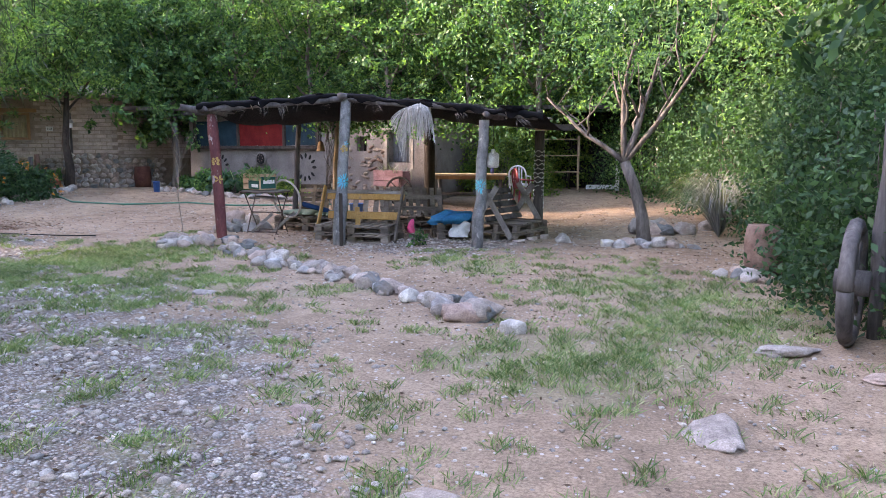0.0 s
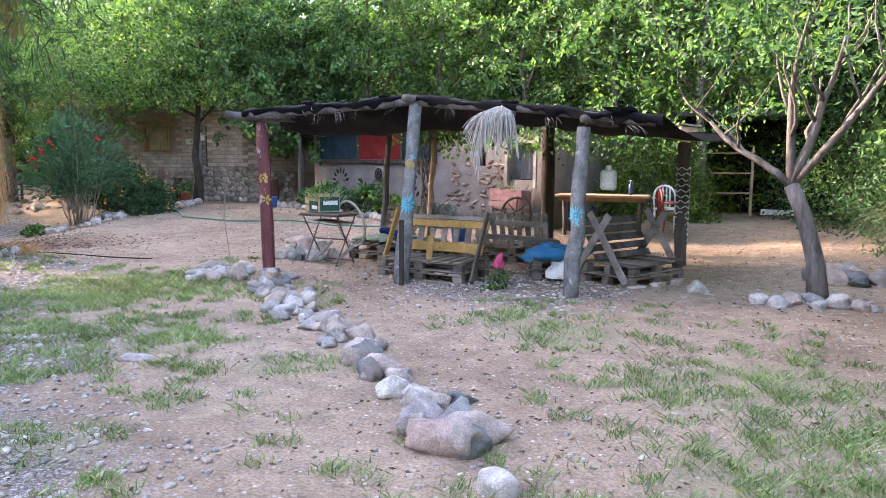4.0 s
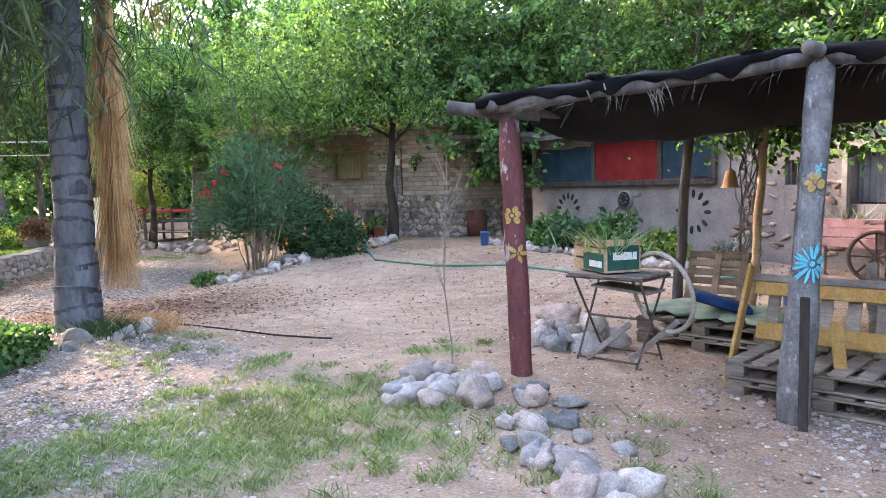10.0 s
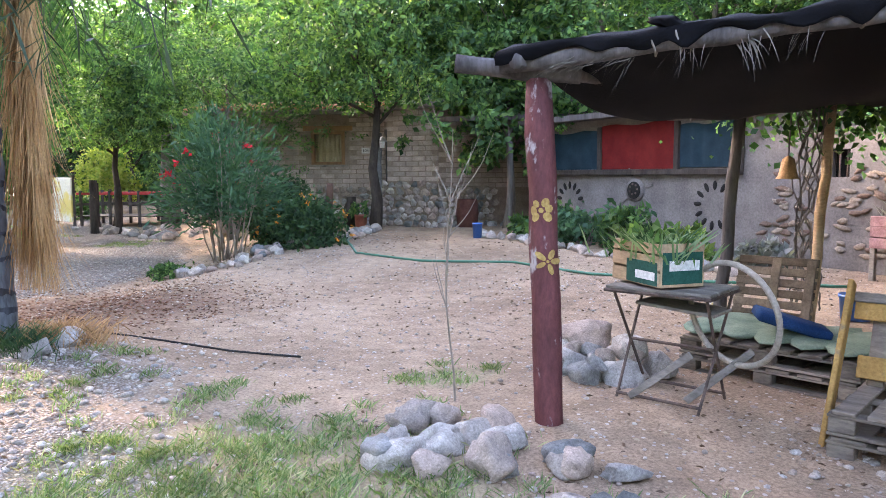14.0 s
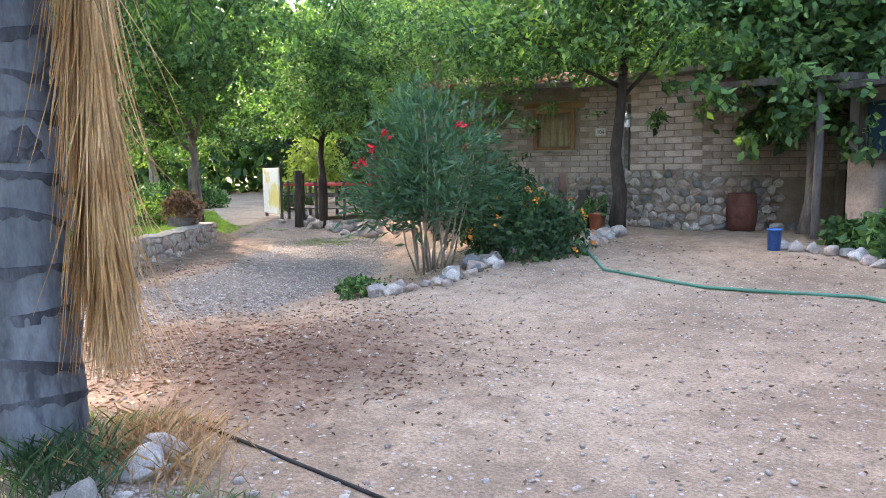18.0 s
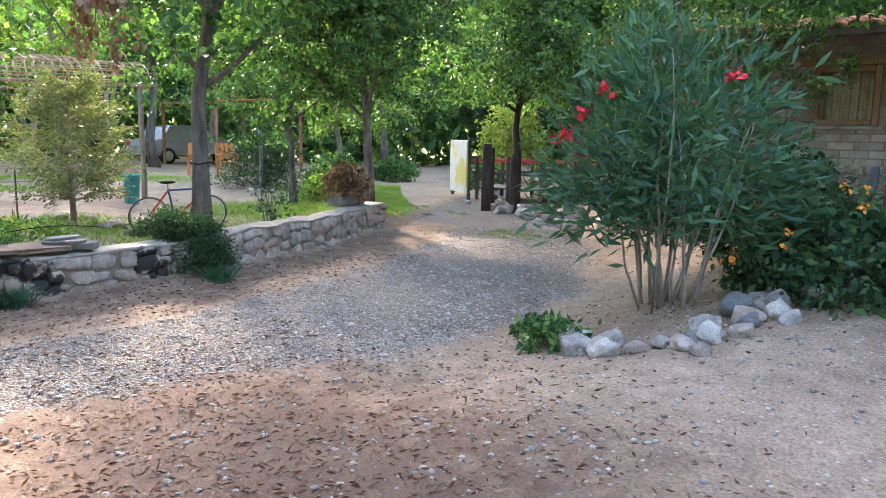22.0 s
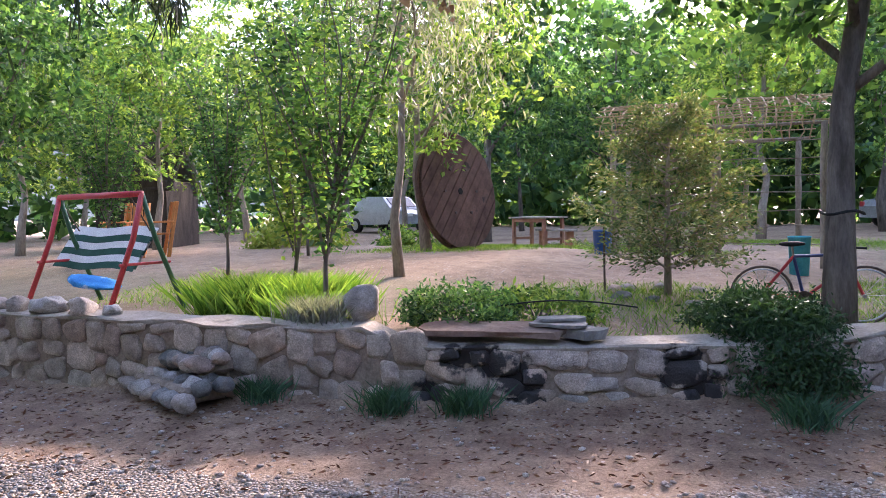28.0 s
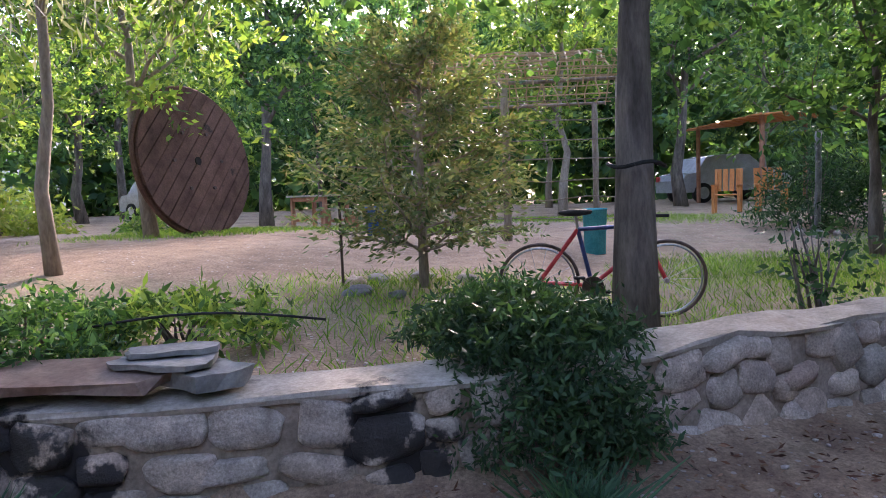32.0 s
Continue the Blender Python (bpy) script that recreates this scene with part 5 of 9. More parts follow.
plant_tree(T_FINE, (-16.2, 21.2), "leafy tree between the oleander and the brick house", 75, 0.72, "tree")
plant_tree(T_FIG, (-10.0, 23.4), "leafy fig-like tree overhanging the dark side wall", 120, 1.0, "tree")
plant_tree(MAPLE, (-18.85, 15.07), "maple with a dark furrowed trunk behind the garden wall", 70, 1.0, "tree")
plant_tree(MAPLE, (-22.2, 18.75), "leafy maple with an ivy-clad trunk at the wall's end", 200, 0.85, "tree")


# ---------- border stones of the yard ----------
rng_s = np.random.default_rng(3)
ROW = [(0.4, 8.72), (0.08, 9.12), (-0.45, 9.65), (-1.0, 10.25), (-1.7, 10.85), (-2.4, 11.4), (-3.1, 12.1), (-3.75, 12.85)]
for k_r in range(84):
    s_r = k_r / 83 * line_length(ROW)
    x_r, y_r, _ = along_line(ROW, s_r)
    big = 0.25 + 0.08 * (k_r % 2) if k_r < 9 else 0.14 + 0.15 * rng_s.random()
    stone("border_stone", x_r + rng_s.normal() * (0.09 + 0.08 * (k_r > 54)), y_r + rng_s.normal() * 0.09, big, "rounded grey and pinkish river stone in the yard's border row", rng_s, "border stones", flat=0.95)
for k_r in range(16):
    stone("border_stone", -4.35 + rng_s.normal() * 0.28, 12.95 + rng_s.normal() * 0.2, 0.18 + 0.12 * rng_s.random(), "river stone piled round the maroon post", rng_s, "border stones")
for k_r in range(16):
    stone("stone", -4.3 + rng_s.normal() * 0.22, 14.55 + rng_s.normal() * 0.2, (0.22 + 0.2 * rng_s.random()) if k_r < 9 else 0.16, "grey river stone in a small heap by the folding table", rng_s, "heaped stones", z=h1(-4.2, 14.6) + (0.12 if k_r > 6 else 0))

# ---------- stones of the garden wall ----------
wall_len = line_length(WALL)


def wall_stones():
    rng = np.random.default_rng(12)
    meshes = []
    for i in range(10):
        g = Geo()
        g.blob((0, 0, 0), (1, 1, 1), None, 40 + i, 0.35, 3, 0, 8)
        g.v = [tuple(math.copysign(abs(c) ** 0.62, c) for c in p) for p in g.v]
        me = g.mesh("stone", True)
        me.materials.append(M["wallstone"])
        meshes.append(me)
    s = 2.2
    while s < wall_len - 0.05:
        w = 0.155 + 0.13 * rng.random()
        top = wall_top(s) - 0.025
        z = -0.28
        while z < top - 0.05:
            hh = min(0.1 + 0.13 * rng.random(), top - z)
            if top - z - hh < 0.08:
                hh = top - z
            wide = w * (0.8 + 0.45 * rng.random())
            sc = s + w / 2 + rng.normal() * 0.035
            x, y, a = along_line(WALL, sc)
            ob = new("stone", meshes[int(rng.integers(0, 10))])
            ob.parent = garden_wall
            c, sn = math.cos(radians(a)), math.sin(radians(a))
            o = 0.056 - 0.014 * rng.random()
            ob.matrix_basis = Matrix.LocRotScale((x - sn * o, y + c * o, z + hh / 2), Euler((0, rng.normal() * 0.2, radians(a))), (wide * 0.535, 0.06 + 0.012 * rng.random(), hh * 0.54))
            z += hh + 0.012
        s += w


wall_stones()


def near_wall(s, out, z):
    x, y, a = along_line(WALL, s)
    return (x + math.sin(radians(a)) * out, y - math.cos(radians(a)) * out, z)


# steps of stone against the wall
step_t = thing("stone_step", (-15.28, 10.78, -0.2), "two rough steps of cemented river stones against the wall", "step", "", 76)
part("tread", Geo().box((0, 0.08, 0.08), (0.86, 0.44, 0.12), None, 0.05), "mortar", step_t)
part("tread", Geo().box((0.08, 0.2, 0.24), (0.46, 0.28, 0.12), None, 0.05), "mortar", step_t)
for k_r in range(34):
    up = k_r > 20
    row = k_r % 3
    u_s = ((k_r // 3) / 6 - 0.5) * 0.94 if not up else ((k_r - 21) // 2 / 6 - 0.5) * 0.52 + 0.08
    g_s = Geo().blob((0, 0, 0), (0.07 + 0.045 * rng_s.random(), 0.06 + 0.03 * rng_s.random(), 0.05 + 0.02 * rng_s.random()), rot(20 * rng_s.normal(), 15 * rng_s.normal(), 90 * rng_s.random()), k_r, 0.3, 2)
    o_s = part("stone", g_s, "river", step_t, "", True)
    o_s.location = (u_s + 0.02 * rng_s.normal(), (-0.17 + 0.15 * row) if not up else (0.06 + 0.14 * (k_r % 2)), (0.06 + 0.075 * min(row, 1)) if not up else 0.26 + 0.04 * (k_r % 2))
single("boulder", Geo().blob((0, 0, 0.13), (0.175, 0.155, 0.17), None, 5, 0.5, 3, 0.8, 16), "river", "large pale round boulder standing on the wall", "boulder", "", "", (-16.12, 11.93, 0.33), 0, True)
for k_r, (s_k, w_k) in enumerate(((5.6, 0.24), (5.95, 0.2), (6.3, 0.34), (6.7, 0.3), (7.0, 0.16))):
    p_k = near_wall(s_k, -0.12, 0)
    stone("stone", p_k[0], p_k[1], w_k, "smooth boulder lying on top of the wall", rng_s, "stones on the wall", z=0.37)


def slab(c, s, rz, material, label, seed, tilt=0.0):
    g = Geo()
    rng = np.random.default_rng(seed)
    n = 14
    for z in (-1, 1):
        for k in range(n):
            a = 2 * math.pi * k / n
            r = (0.86 + 0.16 * np.random.default_rng(seed * 31 + k).random()) / max(abs(math.cos(a)), abs(math.sin(a))) * (1 + 0.04 * z * rng.normal())
            g.v.append((math.cos(a) * s[0] / 2 * r, math.sin(a) * s[1] / 2 * r, z * s[2] / 2 + 0.004 * rng.normal()))
    g.f = [tuple(range(n))[::-1], tuple(range(n, 2 * n))] + [(k, (k + 1) % n, (k + 1) % n + n, k + n) for k in range(n)]
    ob = single("stone_slab", g, material, label, "stone slab", "slabs on the wall")
    ob.matrix_basis = pose(*c, tilt, 0, rz)


slab((-16.34, 12.95, 0.3), (1.15, 0.38, 0.04), 108, "red_slab", "long reddish stone slab laid over the wall as a spout", 1, 3)
slab((-16.56, 13.55, 0.28), (0.34, 0.26, 0.06), 70, "slate", "small grey-green slate block on the wall", 2)
slab((-16.52, 13.4, 0.335), (0.42, 0.26, 0.022), 96, "slate", "flat grey slate on the wall", 3)
slab((-16.6, 13.38, 0.365), (0.36, 0.17, 0.018), 118, "slate", "dark thin slate on the wall", 4)
# thin pipe over the slab
pipe_pts = [(-16.75 - 0.05 * k, 12.75 + 0.13 * k, 0.4 + 0.05 * math.sin(k * 0.4)) for k in range(9)]
single("hose", Geo().tube(pipe_pts, 0.006, 6), "black", "thin black pipe curving over the slab", "hose", "", "", smooth=True)

# trailing bush over the wall and plants at its foot
shrub("trailing_bush", (-17.25, 14.75, -0.12), "dark rosemary-like bush trailing down over the wall", (0.42, 0.45, 0.56), 11000, 0.05, "leaf_dark", 31, 0.3, 0.0, 14, hollow=0.55)
shrub("trailing_bush", (-17.5, 14.6, 0.26), "dark trailing bush on top of the wall", (0.48, 0.52, 0.24), 6000, 0.05, "leaf_dark", 32, 0.3, 0.0, 8)
shrub("low_bush", (-16.75, 12.45, 0.27), "olive green bush spilling over the wall beside the boulder", (0.42, 0.5, 0.3), 4200, 0.05, "leaf", 33, 0.35, 0.0, 10)
shrub("low_bush", (-17.3, 12.9, 0.27), "low yellowish green bush behind the slab", (0.5, 0.55, 0.22), 2200, 0.07, "leaf_light", 34, 0.3, 0.0, 8)


def tuft(name, loc, label, n, tall, width, material, spread, seed, category="plant", lean=1.2, group=""):
    rng = np.random.default_rng(seed)
    z = h1(loc[0], loc[1]) if len(loc) < 3 else loc[2]
    ob = thing(name, (loc[0], loc[1], z), label, category, group)
    xy = rng.normal(size=(n, 2)) * spread
    q = blades(rng, xy, np.zeros(n), tall, width, lean)
    part("foliage", quads_mesh("foliage", q, material), material, ob)
    return ob


for k_r, (x_k, y_k) in enumerate(((-15.55, 11.42), (-15.72, 12.45), (-15.92, 12.95), (-16.7, 15.0))):
    tuft("strap_plant", (x_k, y_k), "blue-green strap-leaved plant at the foot of the wall", 420, 0.17, 0.008, "leaf_blue", 0.075, 50 + k_r, "plant", 1.3, "plants at the wall")
tuft("silver_plant", (-15.98, 11.6, 0.34), "silvery spiky plant beside the boulder", 900, 0.17, 0.011, "leaf_grey", 0.1, 61, "plant", 1.2)
for k_r in range(5):
    a_k = (-16.65 + 0.3 * math.sin(k_r * 2.1), 10.7 + 0.25 * (k_r - 2))
    tuft("grass_clump", a_k, "lush bright green grass clump behind the wall", 2600, 0.3 + 0.09 * (k_r % 2), 0.0065, "grass_lush", 0.18, 70 + k_r, "grass", 1.1, "lush grass")

# planter with a withering plant on the wall's end
pl = thing("planter", (-20.55, 17.75, 0.27), "dark wooden trough with a withered reddish plant on the wall", "planter", "", 128)
part("trough", Geo().box((0, 0, 0.1), (0.75, 0.3, 0.2), None, 0.015), "old_wood", pl)
part("soil", Geo().box((0, 0, 0.195), (0.68, 0.24, 0.03), None, 0.004), "ground", pl)
part("foliage", shrub_mesh(35, 0.42, 0.34, 0.5, 1800, 0.09, 0.6, "leaf_brown", 0.2), "leaf_brown", pl, "withered brown and reddish leaves")

# ---------- garden: cable drum, table, pots ----------
def cable_drum():
    ob = thing("cable_drum", (-23.14, 8.9, h1(-23.14, 8.9) - 0.02), "huge weathered wooden cable drum end leaning on edge", "cable drum", "", 171)
    tilt = rot(-8, 0, 0)
    R = 1.06
    def disc_planks(n, rad, y, thick, turn):
        for i in range(n):
            u0, u1 = -rad + 2 * rad * i / n + 0.006, -rad + 2 * rad * (i + 1) / n - 0.006
            g = Geo()
            us = [u0 + (u1 - u0) * k / 4 for k in range(5)]
            ring = [(u, -math.sqrt(max(0, rad * rad - u * u))) for u in us] + [(u, math.sqrt(max(0, rad * rad - u * u))) for u in us[::-1]]
            for dy in (-thick / 2, thick / 2):
                g.v += [tilt @ (Vector((0, y + dy + 0.008 * math.sin(i * 5.1), R)) + turn @ Vector((u, 0, w))) for u, w in ring]
            m = len(ring)
            g.f = [tuple(range(m)), tuple(range(m, 2 * m))[::-1]] + [(k, k + m, (k + 1) % m + m, (k + 1) % m) for k in range(m)]
            part("plank", g, "drum", ob)

    disc_planks(13, R, 0, 0.07, rot(0, 0, 0))
    disc_planks(12, R * 0.98, -0.075, 0.06, rot(0, 42, 0))
    rim = [tuple(tilt @ Vector((math.cos(a) * (R + 0.005), -0.035, R + math.sin(a) * (R + 0.005)))) for a in [2 * math.pi * k / 48 for k in range(49)]]
    part("rim", Geo().tube(rim, 0.03, 6, False), "drum", ob, "", True)
    for k in range(6):
        a = k * math.pi / 3
        part("bolt", Geo().tube([tuple(tilt @ Vector((math.cos(a) * 0.45, y, R + math.sin(a) * 0.45))) for y in (-0.09, -0.135)], 0.025, 8), "iron", ob)
    # No real hole: a near-black disc on the face paints its shade.
    part("hub_hole", Geo().tube([tuple(tilt @ Vector((0, y, R))) for y in (-0.1, -0.112)], 0.06, 14), "dark", ob)


cable_drum()


def picnic_table(loc, rz):
    ob = thing("picnic_table", loc, "reddish wooden picnic table with pale top", "table", "", rz)
    for i in range(5):
        part("top_plank", Geo().box((0, -0.28 + i * 0.14, 0.72), (1.5, 0.13, 0.04)), "cap", ob)
    part("apron", Geo().box((0, -0.28, 0.65), (1.3, 0.03, 0.09)), "table_red", ob)
    for x in (-0.62, 0.62):
        for y in (-0.27, 0.27):
            part("leg", Geo().box((x, y, 0.34), (0.08, 0.08, 0.7)), "table_red", ob)
        part("brace", Geo().box((x, 0, 0.2), (0.05, 0.5, 0.06)), "table_red", ob)
    b = thing("bench", (loc[0] + 0.35, loc[1] + 0.62, loc[2]), "low reddish wooden bench beside the picnic table", "bench", "", rz)
    part("seat", Geo().box((0, 0, 0.42), (1.3, 0.26, 0.05)), "cap", b)
    for x in (-0.5, 0.5):
        part("leg", Geo().box((x, 0, 0.2), (0.07, 0.22, 0.4)), "table_red", b)


picnic_table((-28.3, 8.1, h1(-28.3, 8.1)), 60)


def bucket(loc, r, hgt, material, label, name="bucket"):
    g = Geo()
    n = 20
    prof = [(r * 0.85, 0), (r, hgt), (r * 1.04, hgt), (r * 1.04, hgt - 0.03), (r * 0.94, hgt - 0.02), (r * 0.8, 0.03)]
    for k in range(n):
        a = 2 * math.pi * k / n
        g.v += [(math.cos(a) * q, math.sin(a) * q, z) for q, z in prof]
    m = len(prof)
    for k in range(n):
        for e in range(m - 1):
            p, q = k * m + e, ((k + 1) % n) * m + e
            g.f.append((p, q, q + 1, p + 1))
    g.f += [tuple(k * m for k in range(n))[::-1], tuple(k * m + m - 1 for k in range(n))]
    return single(name, g, material, label, name.replace("_", " "), "", "", loc, 0, True)


bucket((-24.0, 11.2, h1(-24.0, 11.2)), 0.17, 0.42, "blue_plastic", "blue plastic bucket under the conifer")
bucket((-24.0, 14.3, h1(-24.0, 14.3)), 0.16, 0.6, "cyan_paint", "tall light blue barrel behind the bicycle", "barrel")
single("stake", Geo().tube([(0, 0, -0.1), (0.01, 0, 0.75)], 0.012, 6), "iron", "thin black metal stake in the grass", "stake", "", "", (-19.68, 12.68, h1(-19.68, 12.68)))


def conifer(loc, tall, wide):
    """An airy young conifer: a thin trunk, many rising limbs, flat sprays of scale leaves."""
    rng = np.random.default_rng(36)
    ob = thing("conifer", (*loc, h1(*loc)), "airy olive-brown young conifer with a thin pale trunk", "conifer")
    part("trunk", Geo().tube([(0, 0, -0.1), (0.02, 0, tall * 0.4), (0, 0.02, tall * 0.95)], [0.045, 0.035, 0.006], 8), "bark_pale", ob, "", True)
    pos, way = [], []
    for i in range(60):
        z = tall * (0.13 + 0.8 * (i / 59) ** 1.15)
        a = i * 2.4 + rng.normal() * 0.2
        reach = wide * (1.0 - 0.72 * max(0.0, z / tall - 0.35) / 0.65) * (0.75 + 0.35 * rng.random())
        lp, lr = limb(rng, (0, 0, z), (math.cos(a), math.sin(a), 0.25), reach, 0.012, 0.14, 7, 0.03)
        part("limb", Geo().tube(lp, lr, 5), "bark_pale", ob)
        for k in range(22):
            t = 1.2 + rng.random() * 5.79
            q = lp[int(t)].lerp(lp[min(int(t) + 1, 7)], t - int(t))
            d = np.array([math.cos(a + rng.normal() * 0.7), math.sin(a + rng.normal() * 0.7), 0.35 * rng.normal()])
            for m in range(11):
                pos.append(np.array(q) + d * 0.024 * m + rng.normal(size=3) * 0.02)
                way.append(d + rng.normal(size=3) * 0.45)
    part("foliage", quads_mesh("foliage", leaf_quads(rng, np.array(pos), 0.06, 0.34, 0.0, 0.25, np.array(way)), "conifer"), "conifer", ob)
    return ob


conifer((-19.72, 13.38), 2.1, 1.1)
for k_r in range(9):
    stone("stone", -19.72 + 0.6 * math.cos(k_r * 0.7) + rng_s.normal() * 0.05, 13.38 + 0.6 * math.sin(k_r * 0.7), 0.18 + 0.08 * rng_s.random(), "flat stone ringing the conifer", rng_s, "conifer ring stones", flat=0.6)


# ---------- bicycle ----------
def bicycle():
    ob = thing("bicycle", (-19.5, 14.8, h1(-19.5, 14.8)), "red and blue bicycle leaning on the maple trunk", "bicycle", "", 104)
    ob.scale = (0.86, 0.86, 0.86)
    lean = rot(10, 0, 0)
    P = lambda x, z, y=0: tuple(lean @ Vector((x, y, z)))
    for nm, x in (("rear", -0.52), ("front", 0.52)):
        w = part("wheel", Geo().tube([P(x + 0.325 * math.cos(a), 0.335 + 0.325 * math.sin(a)) for a in [2 * math.pi * k / 36 for k in range(37)]], 0.015, 6, False), "iron", ob, "", True)
        part("rim", Geo().tube([P(x + 0.295 * math.cos(a), 0.335 + 0.295 * math.sin(a)) for a in [2 * math.pi * k / 36 for k in range(37)]], 0.009, 5, False), "steel", w)
        g = Geo()
        for k in range(14):
            a = 2 * math.pi * k / 14
            g.tube([P(x, 0.335), P(x + 0.295 * math.cos(a), 0.335 + 0.295 * math.sin(a))], 0.002, 3)
        part("spoke", g, "steel", w)
        part("hub", Geo().tube([P(x, 0.335, -0.05), P(x, 0.335, 0.05)], 0.02, 8), "steel", w)
    bb, seat, head, head2 = (-0.08, 0.3), (-0.2, 0.78), (0.32, 0.8), (0.36, 0.66)
    for a, b, mt in ((seat, head, "car_navy"), (bb, head2, "red_paint"), (bb, seat, "car_navy"), (bb, (-0.52, 0.335), "red_paint"), (seat, (-0.52, 0.335), "red_paint"), (head, (0.36, 0.64), "red_paint"), ((0.36, 0.66), (0.52, 0.335), "red_paint")):
        part("frame_tube", Geo().tube([P(*a), P(*b)], 0.018, 8), mt, ob)
    part("seat_post", Geo().tube([P(*seat), P(-0.22, 0.9)], 0.013, 6), "steel", ob)
    part("saddle", Geo().blob(P(-0.22, 0.92), (0.14, 0.07, 0.03), None, 2, 0.1, 2), "black", ob, "", True)
    part("handlebar", Geo().tube([P(0.46, 0.93, -0.27), P(0.36, 0.92, -0.2), P(0.3, 0.9, 0), P(0.36, 0.92, 0.2), P(0.46, 0.93, 0.27)], 0.013, 6), "black", ob, "", True)
    part("stem", Geo().tube([P(*head), P(0.3, 0.9)], 0.014, 6), "steel", ob)
    part("chainring", Geo().tube([P(-0.08, 0.3, -0.03), P(-0.08, 0.3, -0.045)], 0.09, 18), "iron", ob)
    for e in (-1, 1):
        part("crank", Geo().tube([P(-0.08, 0.3, e * 0.05), P(-0.08 + e * 0.12, 0.3 - e * 0.1, e * 0.07)], 0.01, 5), "iron", ob)
        part("pedal", Geo().box(P(-0.08 + e * 0.12, 0.3 - e * 0.1, e * 0.11), (0.09, 0.07, 0.02)), "black", ob)


M["car_navy"] = plain("navy_paint", (0.03, 0.05, 0.16), 0.35)
bicycle()
part("chain_lock", Geo().tube([(-18.82 + 0.17 * math.cos(a), 15.09 + 0.17 * math.sin(a), 1.08 + 0.015 * math.sin(3 * a)) for a in [2 * math.pi * k / 20 for k in range(21)]], 0.013, 6), "black")
tagged(bpy.data.objects["chain_lock"], "dark chain wrapped round the maple trunk", "chain")


# ---------- garden swing ----------
def swing():
    ob = thing("garden_swing", (-16.4, 8.28, h1(-16.4, 8.28)), "red framed garden swing seat with green and white striped canvas", "swing seat", "", 88)
    tops = {-1: Vector((-0.74, 0, 1.2)), 1: Vector((0.74, 0, 1.2))}
    part("top_bar", Geo().tube([tops[-1], tops[1]], 0.032, 10), "red_paint", ob, "", True)
    for e, t in tops.items():
        front = "red_paint"
        part("leg", Geo().tube([t, t + Vector((0, -0.12, -0.45)), t + Vector((-0.03, -0.42, -1.22))], 0.028, 8), front, ob, "curved red leg", True)
        part("leg", Geo().tube([t, t + Vector((0.02, 0.12, -0.45)), t + Vector((0.06, 0.42, -1.22))], 0.026, 8), "green_paint", ob, "dark green leg", True)
        part("brace", Geo().tube([t + Vector((0, -0.28, -0.7)), t + Vector((0, 0.3, -0.7))], 0.015, 6), "red_paint", ob)
    g = Geo()
    nu, nv = 8, 12
    stripes = []
    for j in range(nv + 1):
        v = j / nv
        y, z = 0.3 - 0.3 * v, 0.84 - 0.42 * v
        for i in range(nu + 1):
            g.v.append((-0.95 + 1.5 * i / nu, y + 0.02 * math.sin(i * 1.3), z + 0.015 * math.cos(i * 1.1)))
    for j in range(nv):
        stripes.append([(j * (nu + 1) + i, j * (nu + 1) + i + 1, (j + 1) * (nu + 1) + i + 1, (j + 1) * (nu + 1) + i) for i in range(nu)])
    for k in range(6):
        h = Geo()
        h.v = [(x, y, z) for x, y, z in g.v] + [(x, y + 0.04, z + 0.02) for x, y, z in g.v]
        n0 = len(g.v)
        for j in (2 * k, 2 * k + 1):
            for q in stripes[j]:
                h.f += [q, tuple(n0 + i for i in q[::-1])]
        part("canvas_stripe", h, "canvas_green" if k % 2 else "canvas_white", ob, "", True)
    part("cushion", Geo().blob((0.3, -0.28, 0.32), (0.3, 0.22, 0.045), rot(0, 10, 0), 3, 0.25, 3), "blue_towel", ob, "blue and white crumpled cushion", True)
    for e in (-0.8, 0.5):
        part("chain", Geo().tube([(e, 0.02, 1.2), (e, 0.25, 0.82)], 0.008, 5), "iron", ob)


M["canvas_green"] = surface("green_canvas", (0.015, 0.06, 0.04), (0.03, 0.1, 0.07), 4, 0.9, 0.3, 80)
M["canvas_white"] = surface("white_canvas", (0.62, 0.6, 0.56), (0.76, 0.74, 0.7), 4, 0.9, 0.3, 80)
M["blue_towel"] = surface("blue_towel", (0.02, 0.2, 0.5), (0.05, 0.35, 0.68), 6, 0.9, 0.4, 70, stain=(0.7, 0.75, 0.8), stain_scale=6, stain_at=0.6)
swing()


def garden_chair(loc, rz, label, group):
    ob = thing("garden_chair", loc, label, "chair", group, rz)
    for x in (-0.26, 0.26):
        part("front_leg", Geo().box((x, -0.25, 0.3), (0.06, 0.06, 0.6)), "orange_wood", ob)
        part("back_leg", Geo().box((x, 0.25, 0.48), (0.06, 0.06, 0.98), rot(-10, 0, 0)), "orange_wood", ob)
        part("armrest", Geo().box((x, -0.02, 0.61), (0.08, 0.6, 0.035)), "orange_wood", ob)
    for i in range(4):
        part("seat_slat", Geo().box((0, -0.22 + i * 0.13, 0.4), (0.5, 0.11, 0.025)), "orange_wood", ob)
    for i in range(4):
        part("back_slat", Geo().box((-0.2 + 0.133 * i, 0.31, 0.72), (0.1, 0.02, 0.5), rot(-10, 0, 0)), "orange_wood", ob)
    return ob


